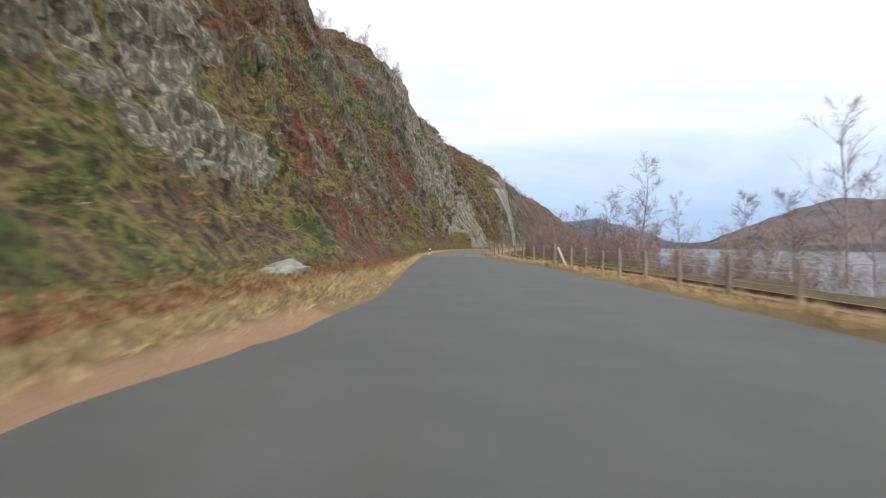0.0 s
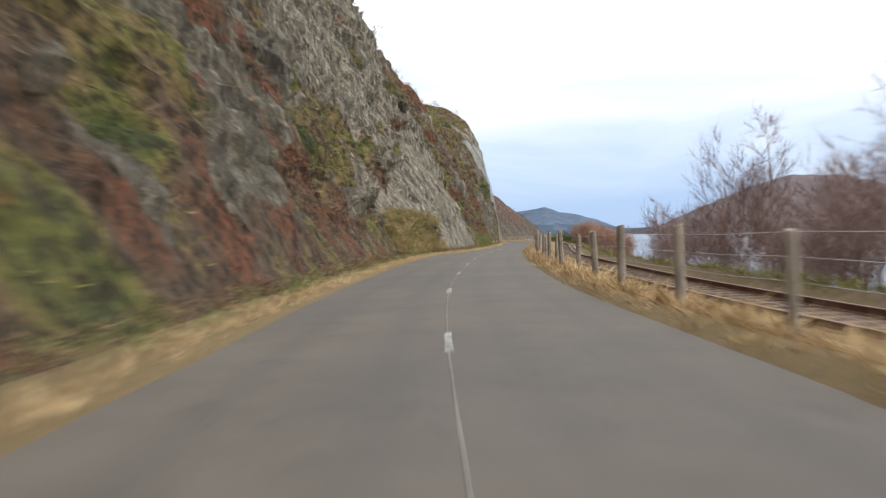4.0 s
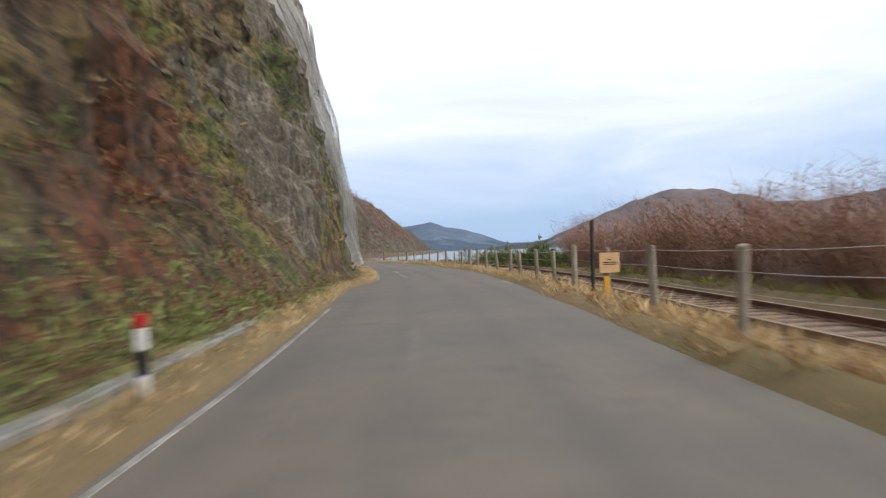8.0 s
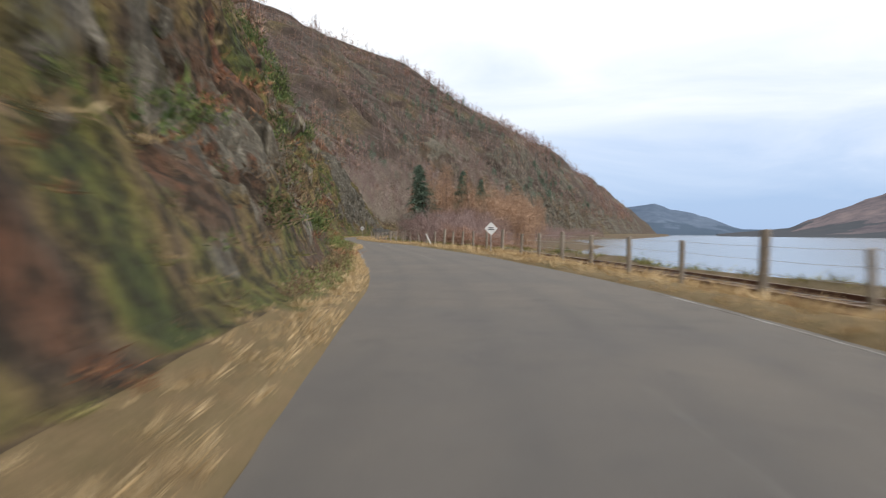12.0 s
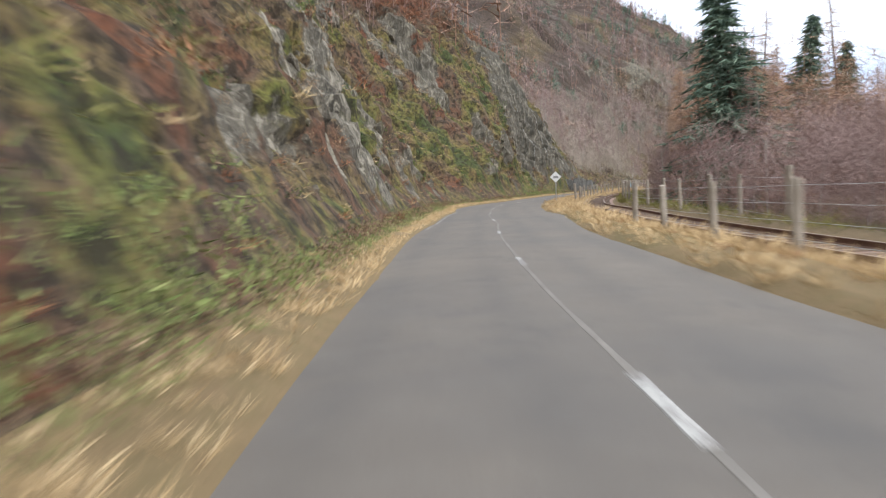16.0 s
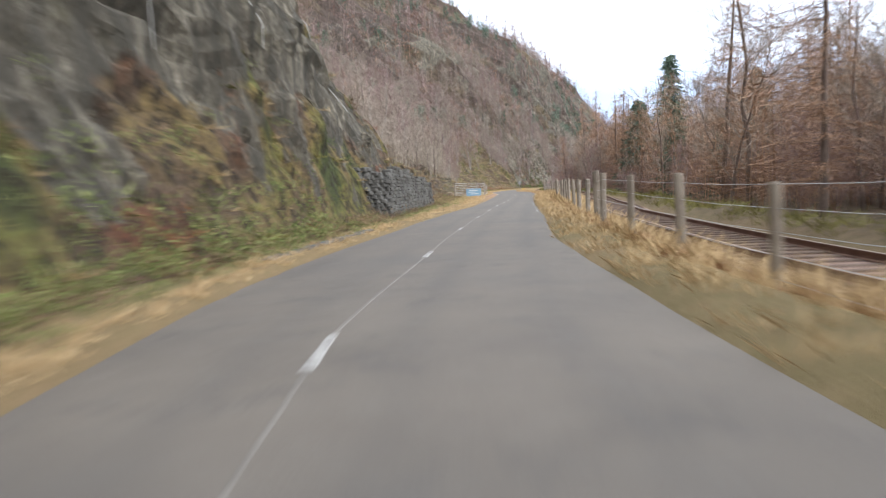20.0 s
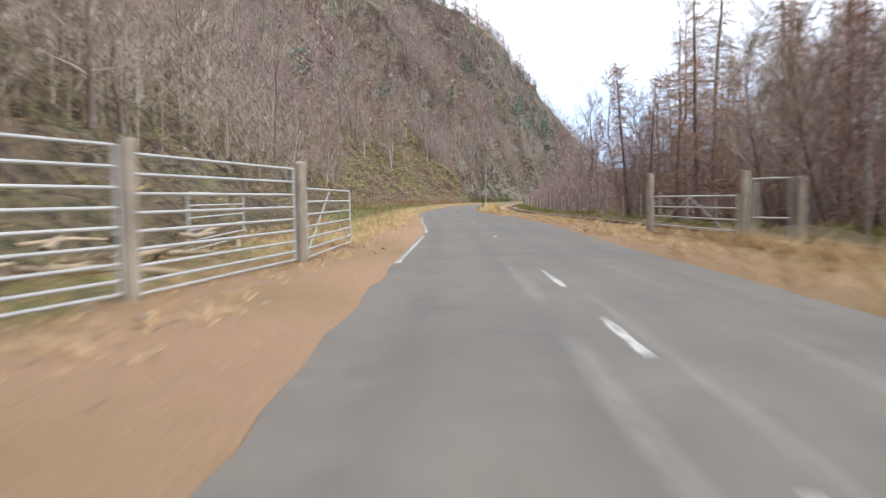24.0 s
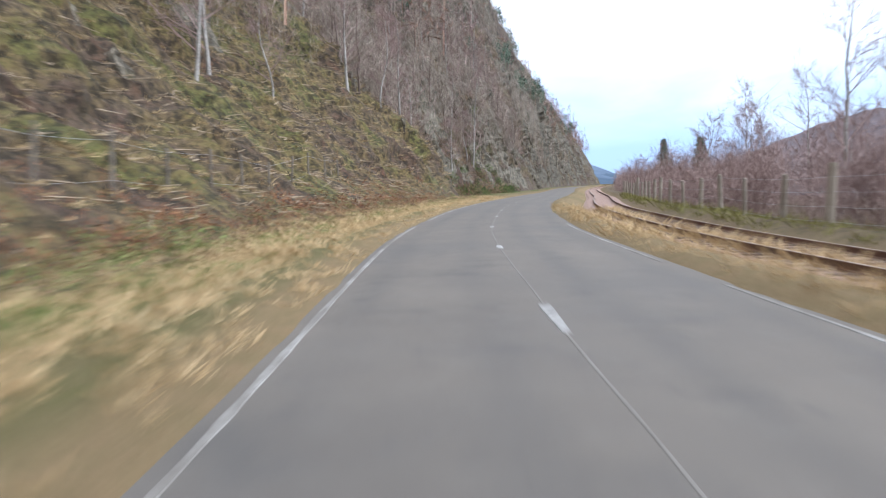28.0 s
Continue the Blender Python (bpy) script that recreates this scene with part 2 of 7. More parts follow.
old_c = n.mix(n.ramp(n.noise(0.9, 6.0, 0.75), (0.36, 0.5), (0.46, 0.0)), old_c, (0.09, 0.083, 0.076))
old_c = n.mix(n.ramp(longw, (0.45, 0.0), (0.65, 0.45)), old_c, (0.105, 0.10, 0.095))
road_c = n.mix(n.attr("tone"), new_c, old_c)
road_c = n.mix(n.math("MULTIPLY", n.attr("track"), n.ramp(n.noise(0.8, 4.0, 0.6, (1, 0.15, 1)), (0.35, 0.2), (0.65, 0.75))), road_c, (0.082, 0.078, 0.074))
worn_f = n.math("MULTIPLY_ADD", n.math("SUBTRACT", n.noise(1.6, 6.0, 0.7), 0.5), n.math("MULTIPLY", n.attr("wear"), 2.2), n.attr("wear"))
road_c = n.mix(n.math("MULTIPLY", n.ramp(worn_f, (0.12, 0.0), (0.75, 1.0)), n.ramp(n.noise(7.0, 5.0, 0.7), (0.42, 0.15), (0.62, 0.75))), road_c, (0.40, 0.375, 0.345))
road_c = n.mix(n.math("MULTIPLY", n.ramp(agg, (0.35, 1.0), (0.6, 0.0)), 0.35), road_c, (0.05, 0.048, 0.045))
n.bump(n.math("ADD", agg, n.math("MULTIPLY", grit, 0.6)), 0.35, 0.006)
M_ROAD = n.done(road_c, n.math("MULTIPLY_ADD", patch, 0.2, 0.68))

n = Nodes("worn_road_paint", 0.7, 0.0, 0.3)
worn = n.math("MULTIPLY", n.ramp(n.noise(9.0, 6.0, 0.7), (0.40, 0.0), (0.58, 1.0)), n.ramp(n.noise(0.35, 3.0), (0.35, 0.25), (0.6, 1.0)))
M_PAINT = n.done(n.mix(n.math("MULTIPLY", worn, 0.85), (0.16, 0.15, 0.138), (0.60, 0.59, 0.56)))

n = Nodes("faded_edge_line", 0.75, 0.0, 0.3)
worn = n.math("MULTIPLY", n.ramp(n.noise(11.0, 6.0, 0.72), (0.42, 0.0), (0.60, 1.0)), n.ramp(n.noise(0.5, 4.0, 0.6), (0.36, 0.1), (0.62, 1.0)))
M_EDGE_PAINT = n.done(n.mix(n.math("MULTIPLY", worn, 0.8), (0.145, 0.13, 0.112), (0.50, 0.49, 0.46)))

M_POST = speckled("weathered_timber", (0.16, 0.13, 0.10), (0.40, 0.35, 0.285), 14.0, 0.9, 0.0, 0.5, 0.01, (4, 4, 0.35))
M_OLDPOST = speckled("old_grey_timber", (0.09, 0.075, 0.06), (0.26, 0.225, 0.185), 14.0, 0.9, 0.0, 0.5, 0.01, (4, 4, 0.35))
M_DARKPOST = speckled("dark_timber", (0.03, 0.026, 0.022), (0.075, 0.066, 0.055), 14.0, 0.9, 0.0, 0.5, 0.01, (4, 4, 0.35))
M_WIRE = speckled("galvanised_wire", (0.30, 0.30, 0.30), (0.48, 0.48, 0.47), 30.0, 0.45, 0.7, 0.1, 0.001)
M_GALV = speckled("galvanised_steel", (0.36, 0.36, 0.35), (0.55, 0.55, 0.53), 8.0, 0.5, 0.6, 0.1, 0.002)
M_NET = speckled("rockfall_netting", (0.38, 0.375, 0.355), (0.60, 0.59, 0.56), 12.0, 0.6, 0.1, 0.1, 0.002)
M_RAIL = speckled("rusty_rail_steel", (0.085, 0.045, 0.032), (0.20, 0.11, 0.075), 18.0, 0.85, 0.1, 0.3, 0.004)
M_RAILHEAD = speckled("worn_rail_head", (0.26, 0.19, 0.15), (0.42, 0.34, 0.28), 10.0, 0.5, 0.4, 0.1, 0.001)
M_SLEEPER = speckled("old_sleeper_timber", (0.075, 0.052, 0.04), (0.20, 0.145, 0.11), 9.0, 0.95, 0.0, 0.5, 0.015, (1, 4, 4))
M_BALLAST = speckled("rusty_ballast", (0.21, 0.135, 0.105), (0.46, 0.325, 0.265), 26.0, 0.95, 0.0, 1.0, 0.05)
M_WHITE = speckled("white_plastic", (0.62, 0.62, 0.60), (0.78, 0.78, 0.76), 6.0, 0.5, 0.0, 0.1, 0.002)
M_BLACK = speckled("black_plastic", (0.018, 0.018, 0.019), (0.04, 0.04, 0.042), 6.0, 0.55, 0.0, 0.1, 0.002)
M_RED = speckled("red_reflector", (0.42, 0.022, 0.022), (0.55, 0.04, 0.04), 8.0, 0.35, 0.0, 0.1, 0.001)
M_YELLOW = speckled("yellow_paint", (0.62, 0.34, 0.03), (0.74, 0.43, 0.05), 6.0, 0.55, 0.0, 0.1, 0.002)
M_BLUE = speckled("blue_sign_sheet", (0.17, 0.30, 0.42), (0.23, 0.37, 0.48), 4.0, 0.5, 0.0, 0.05, 0.001)
M_ORANGE = speckled("faded_orange_board", (0.62, 0.37, 0.18), (0.74, 0.47, 0.25), 6.0, 0.6, 0.0, 0.1, 0.002)
M_GREYBACK = speckled("grey_sign_back", (0.22, 0.23, 0.23), (0.32, 0.33, 0.33), 6.0, 0.5, 0.3, 0.1, 0.002)
M_STONE = speckled("wall_stone", (0.045, 0.043, 0.038), (0.17, 0.163, 0.148), 7.0, 0.9, 0.0, 0.8, 0.03)
M_BOULDER = speckled("pale_boulder", (0.17, 0.155, 0.135), (0.40, 0.375, 0.335), 3.0, 0.9, 0.0, 0.8, 0.05)
M_CONCRETE = speckled("stained_concrete", (0.14, 0.135, 0.125), (0.33, 0.32, 0.30), 5.0, 0.9, 0.0, 0.5, 0.02)
M_SCREE = speckled("reddish_scree", (0.15, 0.105, 0.085), (0.36, 0.275, 0.23), 4.0, 0.95, 0.0, 0.6, 0.02)
M_LOG = speckled("cut_branch_wood", (0.22, 0.16, 0.10), (0.46, 0.37, 0.26), 9.0, 0.9, 0.0, 0.5, 0.01)
M_BIRCH = speckled("birch_bark", (0.13, 0.115, 0.10), (0.52, 0.49, 0.45), 5.0, 0.85, 0.0, 0.4, 0.01, (1, 1, 3))
M_BARK = speckled("dark_bark", (0.035, 0.028, 0.022), (0.115, 0.09, 0.072), 9.0, 0.95, 0.0, 0.9, 0.02, (3, 3, 0.5))
M_LARCH_BARK = speckled("larch_bark", (0.095, 0.07, 0.058), (0.24, 0.185, 0.155), 9.0, 0.95, 0.0, 0.9, 0.02, (3, 3, 0.5))
M_TWIG = tufted("birch_twigs", (0.135, 0.09, 0.08), (0.225, 0.158, 0.142), (0.35, 0.265, 0.24))
M_TWIG_FAR = tufted("rusty_far_twigs", (0.15, 0.085, 0.058), (0.26, 0.155, 0.11), (0.38, 0.25, 0.185))
M_TWIG_PALE = tufted("pale_twigs", (0.16, 0.132, 0.104), (0.265, 0.222, 0.18), (0.4, 0.345, 0.285))
M_LARCH = tufted("larch_twigs", (0.18, 0.11, 0.07), (0.29, 0.182, 0.118), (0.42, 0.285, 0.19))
M_NEEDLE = tufted("spruce_needles", (0.045, 0.07, 0.052), (0.09, 0.13, 0.095), (0.16, 0.205, 0.145))
M_BRACKEN = tufted("dead_bracken", (0.085, 0.038, 0.022), (0.2, 0.09, 0.048), (0.35, 0.185, 0.1))
M_HEATHER = tufted("winter_heather", (0.06, 0.04, 0.026), (0.15, 0.098, 0.062), (0.28, 0.2, 0.125))
M_MOOR = tufted("moor_grass", (0.14, 0.10, 0.05), (0.31, 0.225, 0.115), (0.50, 0.385, 0.22))
M_GORSE = tufted("gorse_and_ivy", (0.028, 0.048, 0.02), (0.07, 0.1, 0.038), (0.16, 0.185, 0.06))
M_STRAW = tufted("straw_grass", (0.24, 0.165, 0.082), (0.4, 0.285, 0.15), (0.56, 0.43, 0.255))
M_MOSS = tufted("mossy_grass", (0.075, 0.08, 0.026), (0.165, 0.155, 0.05), (0.29, 0.26, 0.1))
M_GREEN = tufted("verge_green", (0.08, 0.11, 0.035), (0.15, 0.175, 0.06), (0.24, 0.255, 0.10))

n = Nodes("loch_water", 0.16, 0.0, 0.5)
w1 = n.noise(0.6, 5.0, 0.6, (0.5, 1.6, 1.0))
n.bump(w1, 0.12, 0.08)
M_WATER = n.done((0.16, 0.185, 0.205))


def hill_material(name, low, high, far, wood):
    """Far moorland: two scales of heath, with dark plantations towards the water. Any haze is in the colours passed in.
    """
    n = Nodes(name, 1.0, 0.0, 0.0)
    f = n.math("ADD", n.math("MULTIPLY", n.noise(0.004, 6.0, 0.7), 0.5), n.math("MULTIPLY", n.noise(0.022, 6.0, 0.7), 0.5))
    col = n.ramp(f, (0.38, low), (0.62, high), (0.5, far))
    z = n.add("ShaderNodeSeparateXYZ", Vector=n.pos).outputs["Z"]
    planted = n.math("SUBTRACT", n.math("MULTIPLY_ADD", n.noise(0.0035, 5.0, 0.6), 260.0, -105.0), z)
    col = n.mix(n.ramp(n.math("MULTIPLY_ADD", planted, 0.02, 0.5), (0.45, 0.0), (0.55, 0.85)), col, wood)
    return n.done(col)


M_HILL = hill_material("far_moorland", (0.10, 0.093, 0.105), (0.23, 0.185, 0.18), (0.16, 0.137, 0.145), (0.075, 0.085, 0.095))
# the blue is aerial haze, painted straight into the hill's colours
M_HILL_HAZE = hill_material("haze_tinted_hill", (0.085, 0.115, 0.165), (0.145, 0.185, 0.245), (0.115, 0.15, 0.205), (0.08, 0.11, 0.15))

# ---------------------------------------------------------------- the plan: one line along the road
RX = [15.6, 7.0, -0.0, -5.1, -10.1, -14.6, -18.2, -20.6, -21.9, -22.5, -22.8, -23.9, -26.4, -30.9, -37.5, -45.9, -55.6, -66.5, -77.6, -87.1, -94.4, -100.2, -104.7, -108.2, -111.4, -114.6, -118.2, -121.9, -125.3, -127.8, -129.5, -128.3, -123.0, -116.2, -108.6, -99.6, -78, -66, -56, -46, -34, -20]
RY = [-68.3, -34.1, 0.0, 24.4, 48.9, 73.5, 98.2, 123.3, 148.0, 173.2, 198.2, 223.1, 248.0, 272.6, 296.6, 320.2, 343.3, 365.7, 388.0, 411.4, 435.2, 459.4, 484.2, 508.7, 533.8, 558.4, 583.2, 607.8, 632.7, 657.7, 682.5, 722.5, 782.0, 842.0, 902.0, 960.6, 1060, 1150, 1300, 1500, 1720, 2000]


def smooth_line(c, n=24):
    out = []
    for i in range(len(c) - 1):
        p0, p1, p2, p3 = c[max(i - 1, 0)], c[i], c[i + 1], c[min(i + 2, len(c) - 1)]
        u = np.linspace(0, 1, n, endpoint=False)[:, None]
        d = np.linalg.norm(p2 - p1)
        m1 = (p2 - p0) / np.linalg.norm(p2 - p0) * d
        m2 = (p3 - p1) / np.linalg.norm(p3 - p1) * d
        out.append((2 * u**3 - 3 * u**2 + 1) * p1 + (u**3 - 2 * u**2 + u) * m1 + (3 * u**2 - 2 * u**3) * p2 + (u**3 - u**2) * m2)
    return np.vstack(out + [c[-1:]])


LINE = smooth_line(np.array(list(zip(RX, RY)), float))
LS = np.concatenate([[0], np.cumsum(np.linalg.norm(np.diff(LINE, axis=0), axis=1))])
LS -= LS[2 * 24]
GRID = np.arange(LS[0], LS[-1], 0.5)
GX, GY = np.interp(GRID, LS, LINE[:, 0]), np.interp(GRID, LS, LINE[:, 1])


def softened(a, w):
    k = np.ones(w) / w
    return np.convolve(np.pad(a, (w // 2, w - 1 - w // 2), mode="edge"), k, mode="valid")


TX, TY = softened(np.gradient(GX), 9), softened(np.gradient(GY), 9)
TL = np.hypot(TX, TY)
NX, NY = TY / TL, -TX / TL                 # to the right of the road
FARN = np.array([0.982, 0.19]) / np.hypot(0.982, 0.19)
SX, SY = softened(GX, 301), softened(GY, 301)


def at(s, d):
    """Plan place at s metres along the road line and d metres to its right."""
    s, d = np.broadcast_arrays(np.asarray(s, float), np.asarray(d, float))
    x, y = np.interp(s, GRID, GX), np.interp(s, GRID, GY)
    nx, ny = np.interp(s, GRID, NX), np.interp(s, GRID, NY)
    k = np.clip((np.abs(d) - 14) / 70, 0, 1)
    k = k * k * (3 - 2 * k)
    fx, fy = np.interp(s, GRID, SX) + FARN[0] * d, np.interp(s, GRID, SY) + FARN[1] * d
    return (x + nx * d) * (1 - k) + fx * k, (y + ny * d) * (1 - k) + fy * k


def heading(s):
    return math.atan2(-np.interp(s, GRID, TX), np.interp(s, GRID, TY))


def knots(text):
    a = np.array([[float(v) for v in q.split(":")] for q in text.split()])

    def f(s):
        i = np.clip(np.searchsorted(a[:, 0], s) - 1, 0, len(a) - 2)
        u = np.clip((s - a[i, 0]) / (a[i + 1, 0] - a[i, 0]), 0, 1)
        return a[i, 1] + (a[i + 1, 1] - a[i, 1]) * u * u * (3 - 2 * u) * 0.5 + (a[i + 1, 1] - a[i, 1]) * u * 0.5
    return f


EDGE_L = knots("-70:-3 6:-3 12:-2.1 19:-1.6 46:-2 60:-2.3 76:-2.9 86:-2.7 99:-3.4 123:-4.2 145:-4.9 157:-4.7 163:-3.6 170:-2.9 185:-2.4 203:-2.1 "
               "213:-2.2 224:-2.2 231:-1.1 243:-.8 260:-.5 280:-.2 300:-.7 325:-1.7 338:-1.9 346:-1.1 360:-.6 368:-.6 385:-1.4 405:-2 421:-2.8 "
               "430:-3.9 437:-4.2 452:-3.5 472:-3.4 485:-4.1 505:-3.1 513:-2.7 530:-1.6 560:-1.3 585:-1.1 607:-.6 626:-1.15 640:-1.75 657:-1.9 678:-1.5 "
               "698:-1.6 718:-1.7 760:-.6 800:.3 900:-2.5 2100:-2.5")
EDGE_R = knots("-70:6 11:6.4 44:6.2 59:5 66:4.5 82:3.7 96:2.9 120:2.1 155:1.9 165:1.9 180:2.3 191:2.7 203:3.1 213:3.5 226:4.1 236:4.6 250:4.7 "
               "268:5.4 283:5.8 300:6 328:5.3 340:4.8 350:4.7 365:4.4 385:3.6 400:3.4 410:3.5 418:2.7 430:2.1 453:1.8 480:1.5 492:1.5 507:2.3 "
               "520:2.6 545:3.2 585:4.8 600:5 612:5.5 624:5.2 636:4.3 647:3.5 660:3.5 690:3.8 712:3.8 730:4.2 760:5.4 800:5.6 900:3 2100:3")
CENTRE = knots("70:.3 88:0 120:-1 154:-1.2 159:-1 200:.4 244:1 248:1.1 300:2.2 324:1.8 336:1.4 344:1.3 361:1.8 370:1.5 388:1 403:.7 415:-.2 426:-.9 "
               "434:-1.4 453:-.9 461:-1 481:-1.9 491:-1.4 504:-.8 512:-.4 545:.8 577:1.6 587:1.8 615:1.9 632:1.2 648:.8 665:.9 690:1.1 718:1.2 760:2.4 900:.3 2100:.3")
FENCE_OUT = knots("-70:1.6 0:1.6 60:1.8 85:1 160:1 200:1.3 230:1.5 260:2.2 330:2.2 380:2 430:1.9 510:1.7 560:2.4 600:2.6 2100:2.6")
RAIL = knots("-70:10 40:9.4 85:6.6 120:5.2 155:4.9 180:5.7 203:6.3 226:7.2 250:8.2 280:9.8 330:9.6 360:8.6 392:7.4 415:6.9 433:5.7 458:5.3 485:5.2 509:6.1 522:7.4 "
             "545:9 585:10.5 620:9 640:7.7 665:7.1 690:7.3 715:7.4 760:9 900:8 2100:8")
VERGE_W = knots("-70:2 0:3 14:3.2 21:3.6 26:3.2 34:1.5 44:1 60:.9 90:1.3 120:.9 160:.9 180:.7 200:1.3 215:.9 245:1.1 260:1 285:1.2 330:.9 350:1.3 365:2.4 385:1 410:1.2 430:1.3 "
                "460:.7 505:1.3 530:3 560:5 580:6.5 600:4.5 640:4 690:3.4 744:2.8 758:8.5 790:7 825:2.6 1000:2 2100:2")
SHORE = knots("-70:30 60:26 120:20 145:6 170:4.5 195:5 212:15 245:14 256:8 330:9 350:7 385:10 410:18 440:24 500:32 600:40 680:34 760:18 900:12 2100:10")
# hillside: slope and height of the foot, slope and height of the face, slope above
A1 = knots("-70:42 0:40 50:42 90:55 140:62 180:64 193:62 215:64 232:75 262:76 285:70 310:64 335:58 352:68 380:62 410:55 445:52 470:68 500:72 515:66 535:42 "
           "565:30 600:22 690:30 735:42 785:62 850:62 910:76 1000:64 1150:60 2100:45")
H1 = knots("-70:6 0:5 50:5 90:8 140:16 180:18 193:12 215:12 232:18 262:22 285:26 310:18 335:14 352:14 380:12 410:10 445:9 470:13 500:14 515:12 535:3 565:3 "
           "600:2 690:4 735:9 785:33 850:38 910:28 1000:30 1150:30 2100:20")
A2 = knots("-70:58 0:60 50:62 90:64 140:66 180:62 193:60 215:62 232:62 262:64 285:60 310:60 335:62 352:60 380:58 410:58 445:62 470:58 500:55 515:48 535:38 "
           "565:36 600:36 690:40 735:46 785:50 850:52 910:62 1000:52 1150:48 2100:35")
H2 = knots("-70:34 90:35 140:36 180:33 200:29 232:25 262:26 285:29 310:30 335:28 352:26 410:24 445:22 500:26 515:30 535:40 565:50 600:55 690:60 785:60 850:60 910:70 "
           "1000:80 1150:80 2100:50")
A3 = knots("-70:12 193:12 215:14 232:15 262:18 285:22 310:28 335:32 352:34 500:33 600:32 735:32 785:30 1000:30 1150:28 2100:12")
# how much of the face is bare
BARE = knots("-70:.3 0:.34 20:.44 34:.42 46:.34 75:.22 110:.2 140:.22 148:.9 179:.95 181:.0 206:.05 214:.26 222:.3 232:.42 239:.55 246:.66 256:.6 263:.4 272:.3 285:.22 300:.3 322:.0 353:.0 359:.35 366:.5 373:.35 380:.15 "
             "392:.25 403:.62 432:.55 446:.15 475:.05 492:.62 518:.55 530:.3 600:.1 700:.1 760:.2 795:.3 850:.42 900:.52 1000:.35 2100:.25")
PALE = knots("-70:.4 30:.7 60:.5 90:.25 144:.3 150:.6 178:.6 186:.2 214:.3 232:.3 239:.35 246:.8 260:.8 270:.35 290:.3 345:.5 380:.45 400:.6 445:.62 470:.4 500:.5 530:.3 770:.4 800:.55 860:.4 1000:.35 2100:.2")
WET = knots("-70:.3 50:.6 140:.65 150:.3 180:.35 225:.4 290:.4 340:.4 400:.5 470:.7 490:1 520:1 540:.4 780:.4 900:.8 1000:.6 2100:.4")
TONE = knots("-70:.45 0:.48 24:.40 40:.50 56:.57 80:.57 140:.52 183:.44 188:.66 206:.74 218:.45 232:.3 270:.3 290:.32 325:.60 342:.52 352:.36 365:.42 390:.44 420:.42 450:.42 475:.36 500:.30 515:.45 540:.5 "
             "600:.46 640:.44 690:.43 745:.44 765:.5 800:.48 2100:.6")


# ---------------------------------------------------------------- noise in bulk
def hash3(ix, iy, iz, k=0):
    h = (ix.astype(np.int64) * 374761393 + iy.astype(np.int64) * 668265263 + iz.astype(np.int64) * 2147483647 + k * 974634533) & 0xFFFFFFFF
    h = ((h ^ (h >> 13)) * 1274126177) & 0xFFFFFFFF
    h = ((h ^ (h >> 16)) * 2246822519) & 0xFFFFFFFF
    return ((h ^ (h >> 15)) & 0xFFFFFF) / float(0xFFFFFF)


def vnoise(x, y, z, k=0):
    ix, iy, iz = np.floor(x), np.floor(y), np.floor(z)
    fx, fy, fz = x - ix, y - iy, z - iz
    fx, fy, fz = fx * fx * (3 - 2 * fx), fy * fy * (3 - 2 * fy), fz * fz * (3 - 2 * fz)
    r = 0
    for a in (0, 1):
        for b in (0, 1):
            for c in (0, 1):
                r = r + hash3(ix + a, iy + b, iz + c, k) * (fx if a else 1 - fx) * (fy if b else 1 - fy) * (fz if c else 1 - fz)
    return r * 2 - 1


def fbm(x, y, z, octaves=4, k=0):
    r, amp = 0, 1.0
    for o in range(octaves):
        r = r + amp * vnoise(x * 2**o, y * 2**o, z * 2**o, k + o)
        amp *= 0.5
    return r


def facets(x, y, z, k=0):
    """Blocky relief: every cell has its own level and its own tilt."""
    ix, iy, iz = np.floor(x), np.floor(y), np.floor(z)
    best, val = np.full(x.shape, 9.0), np.zeros(x.shape)
    for a in (-1, 0, 1):
        for b in (-1, 0, 1):
            for c in (-1, 0, 1):
                jx, jy, jz = ix + a, iy + b, iz + c
                dx, dy, dz = x - jx - hash3(jx, jy, jz, k), y - jy - hash3(jx, jy, jz, k + 1), z - jz - hash3(jx, jy, jz, k + 2)
                dd = dx * dx + dy * dy + dz * dz
                v = (hash3(jx, jy, jz, k + 3) - 0.5) * 1.6 + (hash3(jx, jy, jz, k + 4) - 0.5) * 1.3 * dx + (hash3(jx, jy, jz, k + 5) - 0.5) * 1.3 * dy + (hash3(jx, jy, jz, k + 6) - 0.5) * 1.3 * dz
                m = dd < best
                best, val = np.where(m, dd, best), np.where(m, v, val)
    return val


# ---------------------------------------------------------------- mesh helpers
def mesh_of(name, verts, faces, material, smooth=False):
    """A mesh from arrays: verts n x 3, faces m x 3 or m x 4."""
    me = bpy.data.meshes.new(name)
    verts, faces = np.asarray(verts, np.float32), np.asarray(faces, np.int32)
    k = faces.shape[1]
    me.vertices.add(len(verts))
    me.vertices.foreach_set("co", verts.ravel())
    me.loops.add(faces.size)
    me.loops.foreach_set("vertex_index", faces.ravel())
    me.polygons.add(len(faces))
    me.polygons.foreach_set("loop_start", np.arange(0, faces.size, k, dtype=np.int32))
    me.polygons.foreach_set("loop_total", np.full(len(faces), k, np.int32))
    me.polygons.foreach_set("use_smooth", np.full(len(faces), smooth))
    me.materials.append(material)
    me.update(calc_edges=True)
    return me


def attribute(me, name, values):
    a = me.attributes.new(name, "FLOAT", "POINT")
    a.data.foreach_set("value", np.asarray(values, np.float32).ravel())


def sheet(nr, nc):
    i = np.arange(nr - 1)[:, None] * nc + np.arange(nc - 1)[None, :]
    return np.stack([i, i + 1, i + nc + 1, i + nc], -1).reshape(-1, 4)


